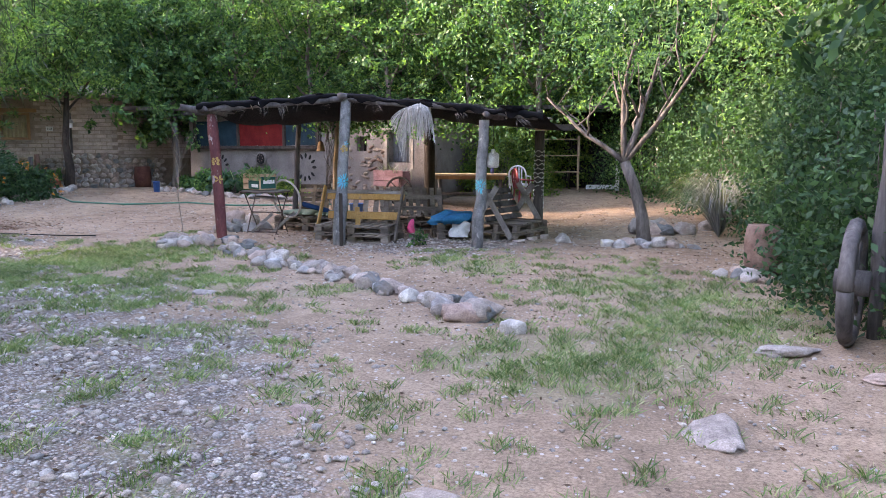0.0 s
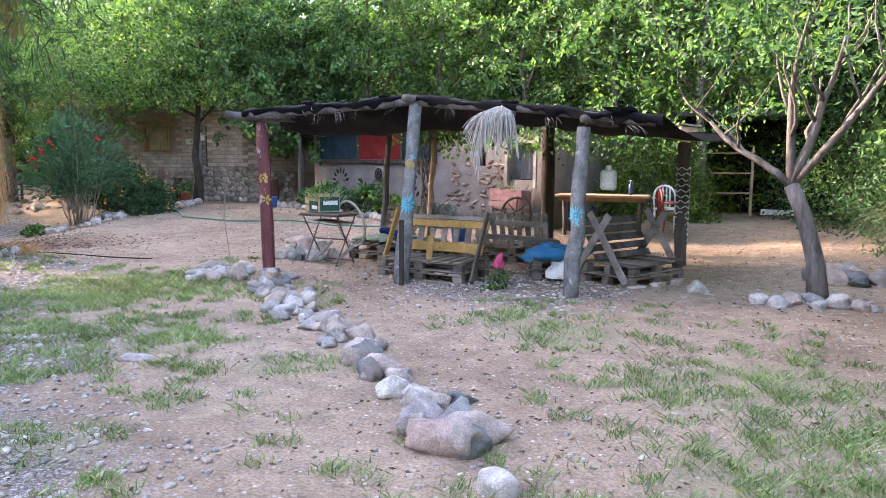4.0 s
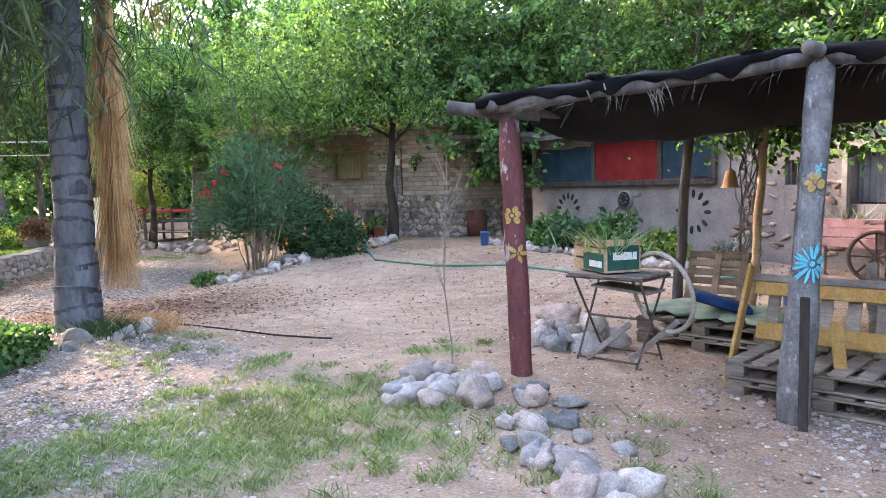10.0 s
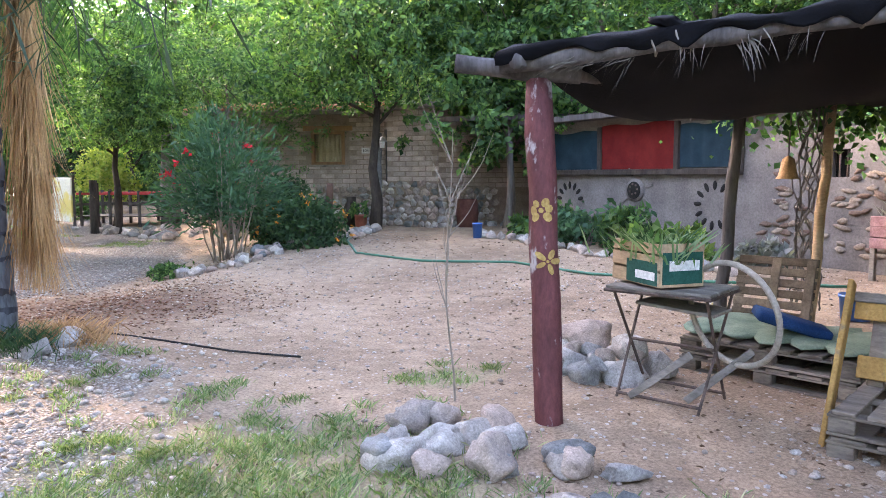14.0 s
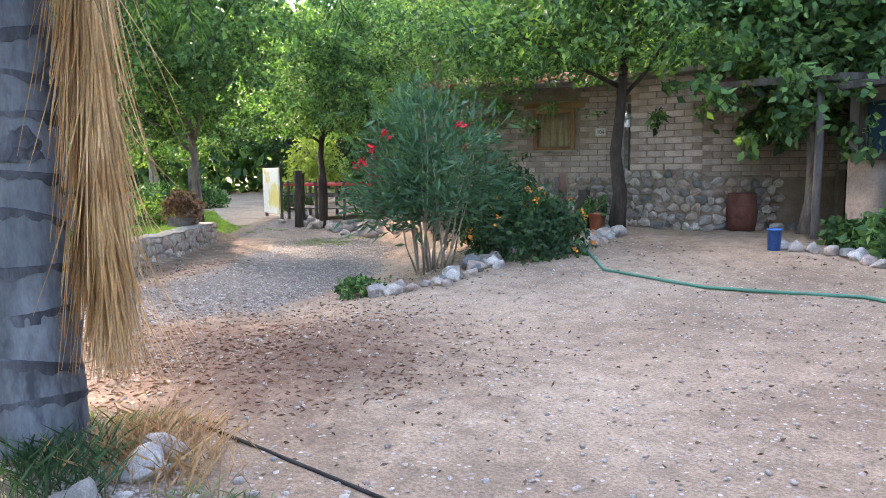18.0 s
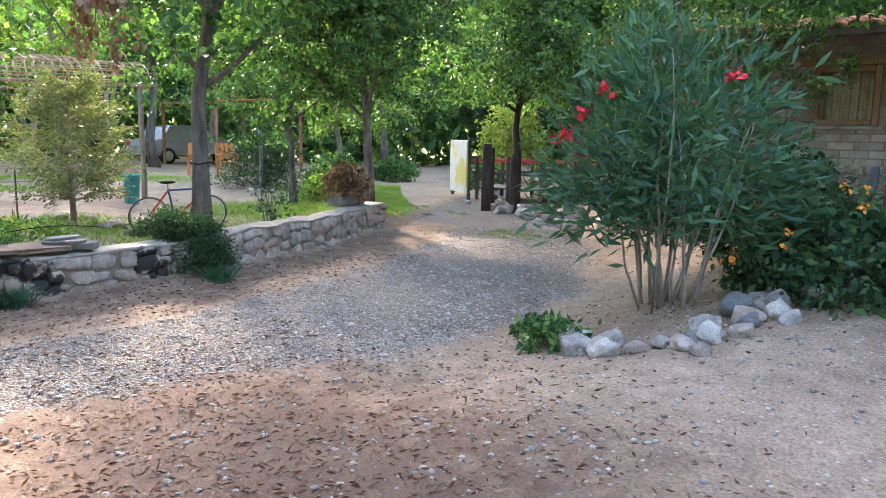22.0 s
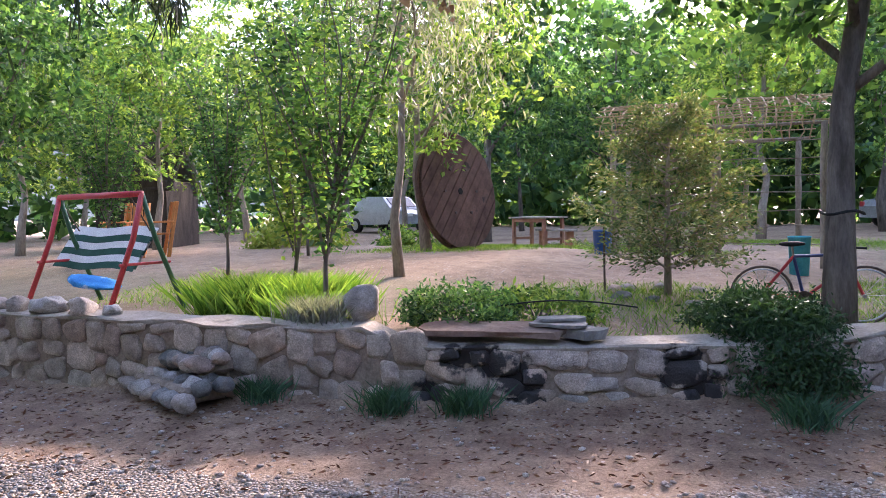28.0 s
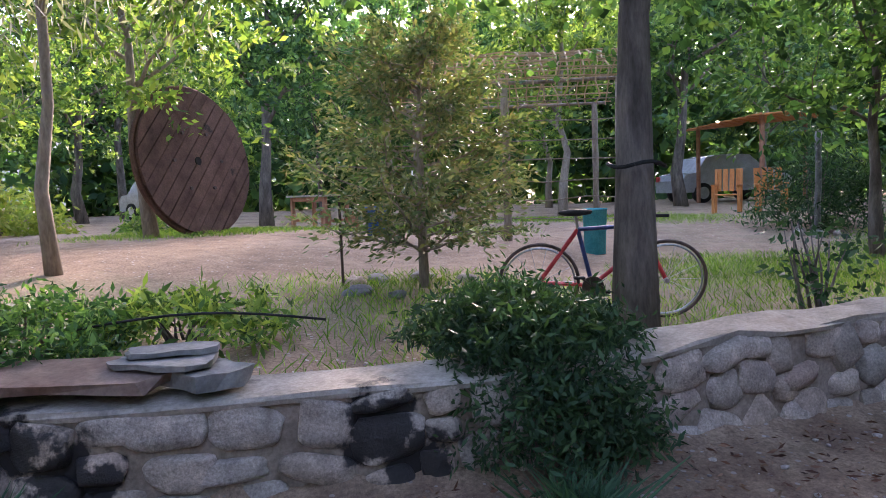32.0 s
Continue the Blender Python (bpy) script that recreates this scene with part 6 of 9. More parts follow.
garden_chair((-20.1, 4.4, h1(-20.1, 4.4)), 60, "orange varnished wooden garden chair on bare soil", "garden chairs")
garden_chair((-20.3, 3.3, h1(-20.3, 3.3)), 100, "orange varnished wooden garden chair under trees", "garden chairs")
garden_chair((-31.4, 16.4, h1(-31.4, 16.4)), 80, "orange wooden garden chair on the lawn", "garden chairs")
garden_chair((-31.6, 17.3, h1(-31.6, 17.3)), 95, "reddish wooden garden chair on the lawn", "garden chairs")


# ---------- reed arbour ----------
def arbour():
    ob = thing("reed_arbour", (-26.0, 12.7, h1(-26, 12.7)), "open arbour of grey poles and thin canes", "arbour", "", 12)
    for x in (-1.6, 1.5):
        for y in (-1.7, 0.0, 1.6):
            part("post", wobbly((x, y, -0.1), (x, y, 2.25), 0.06, 0.05, int(30 + x * 3 + y)), "bark_pale", ob, "", True)
    for x in (-1.6, 1.5):
        part("rail", wobbly((x, -1.9, 2.25), (x, 1.8, 2.25), 0.03, 0.025, 41), "bark_pale", ob, "", True)
    rng = np.random.default_rng(5)
    for i in range(22):
        y = -1.9 + 3.7 * i / 21
        pts = [(1.6 * math.cos(a), y + 0.04 * rng.normal(), 2.2 + 0.65 * math.sin(a) + 0.02 * rng.normal()) for a in [math.pi * k / 10 for k in range(11)]]
        part("cane", Geo().tube(pts, 0.013, 5), "plank", ob)
    for k in range(14):
        a = math.pi * (k + 0.5) / 14
        part("cane", wobbly((1.62 * math.cos(a), -2.0, 2.2 + 0.66 * math.sin(a)), (1.62 * math.cos(a), 1.9, 2.2 + 0.66 * math.sin(a)), 0.013, 0.012, k + 60, 6, 0.02, 5), "plank", ob)
    for k in range(7):
        part("rail", wobbly((1.52, -1.8, 0.3 + k * 0.28), (1.52, 1.7, 0.3 + k * 0.28), 0.011, 0.009, k + 90, 6, 0.02, 5), "bark_pale", ob)


arbour()

# saplings, yellow plants and trunks of the garden
def broom_sapling(loc, tall, seed, leaf, label):
    """A slim stem that forks into many upright whips with small leaves."""
    rng = np.random.default_rng(seed)
    ob = thing("sapling", (*loc, h1(*loc)), label, "sapling", "garden saplings")
    p, r = limb(rng, (0, 0, -0.05), (0.05 * rng.normal(), 0.05 * rng.normal(), 1), tall * 0.45, 0.028, 0.05, 5, 0.2)
    part("trunk", Geo().tube(p, [max(q, 0.014) for q in r], 7), "bark", ob, "", True)
    pos, way = [], []
    for i in range(16):
        a = i * 2.4
        w, wr = limb(rng, p[2 + i % 4], (math.cos(a) * 0.42, math.sin(a) * 0.42, 1), tall * (0.45 + 0.2 * rng.random()), 0.011, 0.09, 7, 0.12)
        part("whip", Geo().tube(w, wr, 5), "bark", ob)
        for k in range(170):
            t = 0.6 + rng.random() * 6.39
            t = min(t, 6.99)
            q = w[int(t)].lerp(w[int(t) + 1], t - int(t))
            pos.append(tuple(q + Vector(rng.normal(size=3)) * 0.07))
            way.append((rng.normal(), rng.normal(), 0.2))
    part("foliage", quads_mesh("foliage", leaf_quads(rng, np.array(pos), 0.075, 0.45, 0.2, 0.5, np.array(way)), leaf), leaf, ob)
    return ob


for k_r, (x_k, y_k, t_k) in enumerate(((-18.4, 8.0, 3.0), (-16.78, 10.6, 3.2), (-16.33, 11.42, 3.3), (-20.9, 7.2, 3.2), (-18.6, 5.4, 3.0))):
    broom_sapling((x_k, y_k), t_k, 210 + k_r, "leaf_light" if k_r % 2 else "leaf", "slim young tree with upright leafy whips")
plant_tree(T_WEEP, (-19.1, 10.26), "willow-like tree with a pale straight trunk", 50, 0.95, "tree")
plant_tree(T_LIGHT, (-22.5, 8.52), "forked light green tree beside the cable drum", 0, 0.85, "tree")
plant_tree(T_LIGHT, (-21.8, 2.2), "sunlit tree with reddish forked branches", 200, 0.75, "tree")
plant_tree(T_BROAD, (-17.6, 3.6), "dense green tree behind the swing", 20, 0.7, "tree")
plant_tree(T_LIGHT, (-19.6, 1.0), "dense leafy tree behind the garden chairs", 220, 0.75, "tree")
shrub("yellow_bush", (-23.5, 4.6), "bright yellow-green bush in the sun", (1.1, 0.9, 0.75), 2600, 0.13, "leaf_yellow", 37, 0.4, 0, 8)
shrub("yellow_bush", (-26.2, 5.6), "low yellow and green border plants", (0.9, 0.7, 0.5), 1400, 0.12, "leaf_light", 38, 0.4, 0, 6)
shrub("dark_conifer", (-27.6, 17.5), "dense dark green rounded conifer", (0.95, 0.95, 1.6), 6000, 0.12, "leaf_dark", 39, 0.2, 0, 8, "conifer", hollow=0.3)
shrub("bush", (-26.5, 19.2), "green bush on the lawn's edge", (1.0, 0.8, 0.9), 2600, 0.11, "leaf", 40, 0.5, 0, 8)
shrub("bush", (-24.6, 18.6), "low green bush on the lawn", (0.7, 0.6, 0.6), 1600, 0.1, "leaf_light", 41, 0.5, 0, 6)
single("fence_post", wobbly((0, 0, -0.1), (0.03, 0, 1.6), 0.05, 0.045, 91), "log", "pale grey post standing on the lawn", "post", "", "", (-26.8, 17.42, h1(-26.8, 17.42)), 0, True)
for k_r in range(7):
    stone("stone", -26.8 + 0.3 * math.cos(k_r), 17.42 + 0.3 * math.sin(k_r), 0.2, "stone at the foot of the grey post", rng_s, "post stones")
shrub("rose_bush", (-19.9, 16.3), "thin leggy bush beside the bicycle", (0.4, 0.4, 0.7), 220, 0.07, "leaf_dark", 42, 0.5, 0.1, 12, hollow=0.1)


# ---------- parked car ----------
def car(loc, rz, label, paint):
    ob = thing("car", loc, label, "car", "parked cars", rz)
    prof = [(-2.1, 0.35), (-2.12, 0.75), (-1.95, 0.95), (-1.55, 1.02), (-1.15, 1.5), (-0.5, 1.6), (0.5, 1.57), (1.1, 1.08), (1.8, 0.98), (2.1, 0.8), (2.12, 0.4)]
    g = Geo()
    n = len(prof)
    for y, w in ((-0.86, 1.0), (-0.82, 1.02), (0.82, 1.02), (0.86, 1.0)):
        g.v += [(x * (0.98 if abs(y) > 0.84 else 1), y * (1 - 0.16 * max(0, z - 0.95)), z) for x, z in prof]
    for k in range(3):
        for e in range(n):
            a, b = k * n + e, k * n + (e + 1) % n
            g.f.append((a, b, b + n, a + n))
    g.f += [tuple(range(n)), tuple(range(3 * n, 4 * n))[::-1]]
    part("body", g, paint, ob)
    for e in (-1, 1):
        part("side_window", Geo().box((-0.35, e * 0.79, 1.27), (1.5, 0.03, 0.34), rot(e * 9, 0, 0)), "glass", ob)
        for x in (-1.3, 1.3):
            w = part("wheel", Geo().tube([(x, e * 0.7, 0.33), (x, e * 0.9, 0.33)], 0.33, 22), "black", ob, "", True)
            part("rim", Geo().tube([(x, e * 0.89, 0.33), (x, e * 0.915, 0.33)], 0.2, 16), "steel", w)
        part("headlight", Geo().box((2.07, e * 0.6, 0.78), (0.08, 0.3, 0.13)), "white_plastic", ob)
        part("tail_light", Geo().box((-2.1, e * 0.65, 0.82), (0.06, 0.22, 0.18)), "red_paint", ob)
    part("windscreen", Geo().box((0.83, 0, 1.32), (0.03, 1.3, 0.62), rot(0, -50, 0)), "glass", ob)
    return ob


car((-41.5, 16.9, h1(-41.5, 16.9)), 120, "grey hatchback parked under the trees", "car_paint")
car((-38.5, -3.5, h1(-38.5, -3.5)), 75, "grey car parked in the shade", "car_paint")
# orange shade roof near the cars
sr = thing("carport", (-38.5, 18.5, h1(-38.5, 18.5)), "open carport with an orange timber roof", "carport", "", 20)
for x_c in (-2.2, 2.2):
    for y_c in (-1.8, 1.8):
        part("post", Geo().tube([(x_c, y_c, -0.1), (x_c, y_c, 2.5)], 0.07, 8), "table_red", sr)
for k_r in range(12):
    part("roof_board", Geo().box((-2.4 + k_r * 0.43, 0, 2.55 + 0.02 * (k_r % 2)), (0.41, 4.4, 0.04), rot(4, 0, 0)), "orange_wood", sr)


# ---------- pallet seats under the pergola ----------
def pallet(parent, c, w, d, boards=6, rz=0.0, material="pallet"):
    """One pallet as parts of a seat: top boards, three bearers of blocks, bottom boards."""
    R = rot(0, 0, rz)
    c = Vector(c)
    for i in range(boards):
        x = -w / 2 + (i + 0.5) * w / boards
        part("top_board", Geo().box(c + R @ Vector((x, 0, 0.125)), (w / boards - 0.05, d, 0.02), R, 0.004), material, parent)
    for y in (-d / 2 + 0.05, 0, d / 2 - 0.05):
        part("stringer", Geo().box(c + R @ Vector((0, y, 0.106)), (w, 0.095, 0.017), R, 0.004), material, parent)
        for x in (-w / 2 + 0.07, 0, w / 2 - 0.07):
            part("block", Geo().box(c + R @ Vector((x, y, 0.058)), (0.13, 0.09, 0.078), R, 0.006), material, parent)
        part("bottom_board", Geo().box(c + R @ Vector((0, y, 0.009)), (w, 0.095, 0.018), R, 0.004), material, parent)


def yellow_bench():
    ob = thing("pallet_bench", (-2.12, 14.25, h1(-2.1, 14.2)), "pallet bench with a yellow-ochre painted slatted backrest", "bench", "pallet seats", -8)
    pallet(ob, (0, 0, 0), 1.28, 0.8)
    pallet(ob, (0, 0, 0.142), 1.28, 0.8, 8)
    lean = rot(-16, 0, 0)
    o = Vector((0, 0.2, 0.28))
    P = lambda x, y, z: o + lean @ Vector((x, y, z))
    part("top_rail", Geo().box(P(0, 0.0, 0.5), (1.4, 0.13, 0.06), lean), "old_wood", ob)
    part("rail", Geo().box(P(0, -0.045, 0.42), (1.37, 0.025, 0.1), lean), "pallet_yellow", ob, "yellow-ochre rail")
    part("rail", Geo().box(P(0, -0.045, 0.1), (1.28, 0.025, 0.13), lean), "pallet_yellow", ob, "yellow-ochre rail")
    for i in range(7):
        part("back_slat", Geo().box(P(-0.55 + i * 0.183, 0.01, 0.25), (0.09, 0.02, 0.5), lean), "pallet", ob)
    for x in (-0.69, 0.69):
        part("arm", Geo().box((x, -0.02, 0.44), (0.03, 0.09, 0.98), rot(-28, 0, 0)), "pallet_yellow" if x < 0 else "pallet", ob)
    part("loose_board", Geo().box((0.02, -0.14, 0.38), (0.08, 0.02, 0.42), rot(-38, 0, 24)), "pallet_yellow", ob, "short slanting yellow board")
    return ob


yellow_bench()
b2 = thing("pallet_bench", (-1.5, 16.3, h1(-1.5, 16.3)), "grey weathered pallet bench with a picket backrest", "bench", "pallet seats", -8)
pallet(b2, (0, 0, 0), 1.2, 0.7)
pallet(b2, (0, 0, 0.142), 1.2, 0.7)
for i_p in range(9):
    part("back_slat", Geo().box((-0.56 + i_p * 0.14, -0.38, 0.52), (0.085, 0.02, 0.56), rot(14, 0, 0)), "old_wood", b2)
for z_p in (0.4, 0.62):
    part("rail", Geo().box((0, -0.36 - 0.05 * (z_p > 0.5), z_p), (1.22, 0.03, 0.08), rot(14, 0, 0)), "old_wood", b2)
part("cushion", Geo().blob((0.35, 0.02, 0.32), (0.3, 0.25, 0.06), None, 4, 0.2, 2), "slate", b2, "worn grey cushion", True)
b3 = thing("pallet_bench", (0.35, 15.15, h1(0.3, 15.1)), "stacked dark pallets with slanting board arms", "bench", "pallet seats", 62)
pallet(b3, (0, 0, 0.02), 1.2, 0.8)
pallet(b3, (0.03, 0.02, 0.162), 1.2, 0.8, 6, 3)
for z_p in range(3):
    part("brick", Geo().box((-0.5 + 0.45 * z_p, -0.42, 0.02), (0.24, 0.12, 0.07), rot(0, 0, 10 * z_p)), "brick", b3)
for x_p in (-0.62, 0.62):
    part("arm", Geo().box((x_p, -0.05, 0.5), (0.025, 0.1, 1.05), rot(-34, 0, 0)), "old_wood", b3)
    part("arm", Geo().box((x_p, 0.22, 0.5), (0.025, 0.1, 1.0), rot(34, 0, 0)), "old_wood", b3)
for i_p in range(5):
    part("back_board", Geo().box((0, 0.16 + 0.06 * i_p, 0.36 + 0.11 * i_p), (1.2, 0.025, 0.09), rot(-30, 0, 0)), "log_dark", b3)
day = thing("pallet_daybed", (-3.25, 15.6, h1(-3.2, 15.6)), "pallet daybed with a faded green mattress", "daybed", "pallet seats", -12)
pallet(day, (0, 0, 0), 1.25, 0.95)
pallet(day, (0, 0, 0.142), 1.25, 0.95)
g_m = Geo()
for i_p in range(5):
    g_m.blob((-0.5 + i_p * 0.25, 0, 0.315), (0.2, 0.47, 0.034), None, i_p, 0.25, 3)
M["green_mat"] = surface("faded_green_cloth", (0.13, 0.19, 0.14), (0.24, 0.3, 0.22), 5, 0.95, 0.4, 70)
part("mattress", g_m, "green_mat", day, "faded green lumpy mattress", True)
M["brown_board"] = surface("weathered_brown_board", (0.1, 0.075, 0.055), (0.24, 0.18, 0.13), 5, 0.9, 0.7, 50, vary=0.3, local=True)
for i_p in range(6):
    part("back_board", Geo().box((-0.33, 0.44 + i_p * 0.025, 0.34 + i_p * 0.085), (0.62, 0.02, 0.065), rot(-18, 0, 4)), "brown_board", day)
for i_p in range(3):
    part("back_upright", Geo().box((-0.6 + i_p * 0.27, 0.49, 0.55), (0.07, 0.02, 0.5), rot(-18, 0, 4)), "brown_board", day)
M["cushion_blue"] = surface("blue_cushion_cloth", (0.006, 0.032, 0.1), (0.014, 0.06, 0.16), 6, 0.85, 0.3, 90)
single("cushion", Geo().box((0, 0, 0.09), (0.5, 0.3, 0.075), rot(0, 16, 0), 0.033), "cushion_blue", "dark blue cushion on the green mattress", "cushion", "", "", (-3.22, 15.42, h1(-3.1, 15.5) + 0.33), 20, True)


def folding_table():
    ob = thing("folding_table", (-3.73, 14.29, h1(-3.6, 14.4)), "rusty folding table with thin crossed iron legs", "table", "", -6)
    for i in range(4):
        part("top_slat", Geo().box((0, -0.18 + i * 0.12, 0.72), (0.66, 0.11, 0.022)), "old_wood", ob)
    part("top_frame", Geo().tube([(-0.33, -0.24, 0.7), (0.33, -0.24, 0.7), (0.33, 0.24, 0.7), (-0.33, 0.24, 0.7), (-0.33, -0.24, 0.7)], 0.012, 6), "iron", ob)
    for x in (-0.28, 0.3):
        part("leg", Geo().tube([(x, -0.22, 0.7), (x * 0.9, 0.22, 0.01)], 0.01, 6), "iron", ob)
        part("leg", Geo().tube([(x, 0.22, 0.7), (x * 0.9, -0.22, 0.01)], 0.01, 6), "iron", ob)
    for y in (-0.2, 0.2):
        part("stretcher", Geo().tube([(-0.26, y, 0.05), (0.28, y, 0.05)], 0.011, 6), "iron", ob)
    part("stretcher", Geo().tube([(-0.27, 0.0, 0.36), (0.29, 0.0, 0.36)], 0.011, 6), "iron", ob)
    part("strut", Geo().box((0.02, -0.2, 0.2), (0.5, 0.022, 0.045), rot(0, -40, 0), 0.004), "old_wood", ob)
    part("strut", Geo().box((0.3, 0.02, 0.2), (0.5, 0.022, 0.045), rot(0, -42, 24), 0.004), "old_wood", ob)
    part("shelf_board", Geo().box((0.06, 0.04, 0.6), (0.5, 0.3, 0.02), rot(0, 4, 0), 0.004), "old_wood", ob)
    return ob


folding_table()


def crate():
    ob = thing("wooden_crate", (-3.83, 14.29, h1(-3.7, 14.4) + 0.735), "wooden fruit crate with green printed label, planted with strap leaves", "crate", "", -37)
    for y in (-0.155, 0.155):
        for z in (0.05, 0.15, 0.235):
            part("side_slat", Geo().box((0, y, z), (0.5, 0.012, 0.085 if z < 0.2 else 0.06)), "plank", ob)
    for x in (-0.25, 0.25):
        part("end_board", Geo().box((x, 0, 0.135), (0.016, 0.3, 0.26)), "plank", ob)
    part("bottom", Geo().box((0, 0, 0.01), (0.48, 0.3, 0.012)), "plank", ob)
    lab = part("printed_label", Geo().box((0.08, -0.1635, 0.085), (0.32, 0.004, 0.14), None, 0.001), "label_green", ob, "dark green printed panel")
    part("lettering_bar", Geo().box((0.12, -0.167, 0.07), (0.2, 0.002, 0.05), None, 0.0005), "white_plastic", lab)
    lab2 = part("printed_label", Geo().box((0.2605, 0.0, 0.12), (0.004, 0.28, 0.19), None, 0.001), "label_green", ob, "dark green printed panel")
    part("lettering_bar", Geo().box((0.2645, 0.01, 0.135), (0.002, 0.21, 0.06), None, 0.0005), "white_plastic", lab2)
    part("soil", Geo().box((0, 0, 0.17), (0.48, 0.29, 0.04)), "ground", ob)
    rng = np.random.default_rng(9)
    part("strap_foliage", quads_mesh("strap", blades(rng, rng.normal(size=(260, 2)) * np.array([0.16, 0.08]), np.full(260, 0.16), 0.17, 0.016, 1.6), "leaf_strap"), "leaf_strap", ob, "arching striped strap leaves")
    part("foliage", shrub_mesh(44, 0.22, 0.15, 0.12, 260, 0.09, 0.5, "leaf", 0.2), "leaf", ob)


M["label_green"] = surface("dark_green_print", (0.01, 0.07, 0.055), (0.02, 0.11, 0.085), 8, 0.6, 0.1)
crate()
wh = thing("wheel_rim", (-3.38, 14.2, h1(-3.4, 14.1) + 0.26), "bare white-rimmed bicycle wheel leaning on the folding table", "wheel", "", -26)
part("rim", Geo().tube([(0.31 * math.cos(a), 0.12 - 0.2 * (0.33 + 0.31 * math.sin(a)), 0.33 + 0.31 * math.sin(a)) for a in [2 * math.pi * k / 40 for k in range(41)]], 0.018, 8, False), "cap", wh, "", True)
# cloths
def draped(name, loc, s, seed, material, label, rz=0):
    return single(name, Geo().blob((0, 0, s[2] * 0.6), s, None, seed, 0.95, 3, 0.6, 7), material, label, "cloth", "", "", loc, rz, True)


cb = thing("pallet_bench", (-0.62, 15.0, h1(-0.6, 15)), "low pallet seat under cloths", "bench", "pallet seats", 20)
pallet(cb, (0, 0, 0), 0.75, 0.6)
pallet(cb, (0, 0, 0.142), 0.75, 0.6)
draped("cloth", (-0.62, 14.95, h1(-0.6, 15) + 0.24), (0.4, 0.34, 0.16), 21, "blue_cloth", "bright blue fleece blanket thrown over a pallet seat", 30)
draped("cloth", (-0.5, 14.68, h1(-0.6, 15) + 0.06), (0.22, 0.12, 0.15), 22, "canvas_white", "pale blue-white cloth hanging under the blanket", 10)
draped("cloth", (-1.34, 14.62, h1(-1.3, 14.6) + 0.1), (0.06, 0.1, 0.15), 23, "pink_cloth", "bright pink cloth hung on the bench end", 10)
shrub("weed", (-1.05, 13.6), "small leafy green weed by the bench", (0.14, 0.13, 0.2), 150, 0.06, "leaf", 81, 0.6, 0.02, 5, "weed")
single("board_stake", Geo().box((0, 0, 0.36), (0.055, 0.04, 0.9), None, 0.006), "bark_dark", "short dark weathered board standing against the post", "board", "", "", (-2.22, 13.45, h1(-2.2, 13.45)), 10)
# painted marks on the posts
def dab(foot, head, r0, r1, s, z, a, length, width):
    """A thin lick of paint lying on a round post: s along the girth, z up, a its slant."""
    g = Geo()
    t = (z + 0.1) / (head[2] + 0.1)
    rr = (r0 + (r1 - r0) * t) * 1.03 + 0.003
    pts = [(0.0, 0.0)] + [(0.5 * length * math.cos(2 * math.pi * k / 10), 0.5 * width * math.sin(2 * math.pi * k / 10)) for k in range(10)]
    for p, q in pts:
        e, zz = s + p * math.cos(a) - q * math.sin(a), z + p * math.sin(a) + q * math.cos(a)
        t2 = (zz + 0.1) / (head[2] + 0.1)
        g.v.append((foot[0] + (head[0] - foot[0]) * t2 + rr * math.sin(e / rr), foot[1] + (head[1] - foot[1]) * t2 - rr * math.cos(e / rr), zz))
    g.f = [(0, k, k % 10 + 1) for k in range(1, 11)]
    return g


def sunmark(post, c, r, n, material, name, label, wide=0.16, inner=0.35, seed=1):
    """A sun or flower of dabs round a hub, wrapped on a post; c: girth offset and height."""
    rng = np.random.default_rng(seed)
    mark = part(name, dab(*post, c[0], c[1], 0, r * inner, r * inner), material, pergola, label, True)
    for k in range(n):
        a = 2 * math.pi * (k + 0.2 * rng.normal()) / n
        ln = r * (1 - inner) * (0.75 + 0.35 * rng.random())
        d = r * inner * 0.75 + ln * 0.5
        part("dab", dab(*post, c[0] + d * math.cos(a), c[1] + d * math.sin(a), a, ln, r * wide * (0.8 + 0.5 * rng.random())), material, mark, "", True)
    return mark


POST_A, POST_B, POST_C = (PA, (-4.27, 13.52, 2.02), 0.092, 0.078), (PB, (-2.22, 13.88, 2.28), 0.1, 0.08), (PC, (-0.03, 13.5, 1.92), 0.088, 0.078)
sunmark(POST_B, (0.05, 1.0), 0.14, 18, "cyan_paint", "painted_sun", "cyan painted sun", 0.11, 0.25, 3)
sunmark(POST_B, (0.03, 1.5), 0.07, 6, "yellow_paint", "painted_flower", "faded ochre painted flower", 0.5, 0.3, 4)
sunmark(POST_B, (0.05, 1.58), 0.05, 5, "cyan_paint", "painted_flower", "faded blue painted flower", 0.3, 0.3, 5)
sunmark(POST_A, (0.03, 1.3), 0.085, 6, "yellow_paint", "painted_flower", "ochre painted flower", 0.55, 0.35, 6)
sunmark(POST_A, (0.06, 1.02), 0.09, 5, "yellow_paint", "painted_flower", "ochre painted flower", 0.32, 0.2, 7)
sunmark(POST_C, (0.0, 0.95), 0.13, 16, "cyan_paint", "painted_sun", "cyan painted sun", 0.12, 0.25, 8)
g_z = Geo()
for k_r in range(14):
    a0 = 0.4 * (k_r % 2)
    for e_r in range(9):
        a1 = 2 * math.pi * e_r / 9
        g_z.box((0.8 + 0.102 * math.cos(a1), 17.3 + 0.102 * math.sin(a1), 0.35 + k_r * 0.085), (0.01, 0.075, 0.014), rot(0, 0, math.degrees(a1)) @ rot(35 if (k_r + e_r) % 2 else -35, 0, 0), 0.001)
part("painted_zigzag", g_z, "white_plastic", pergola, "white zigzag paint")
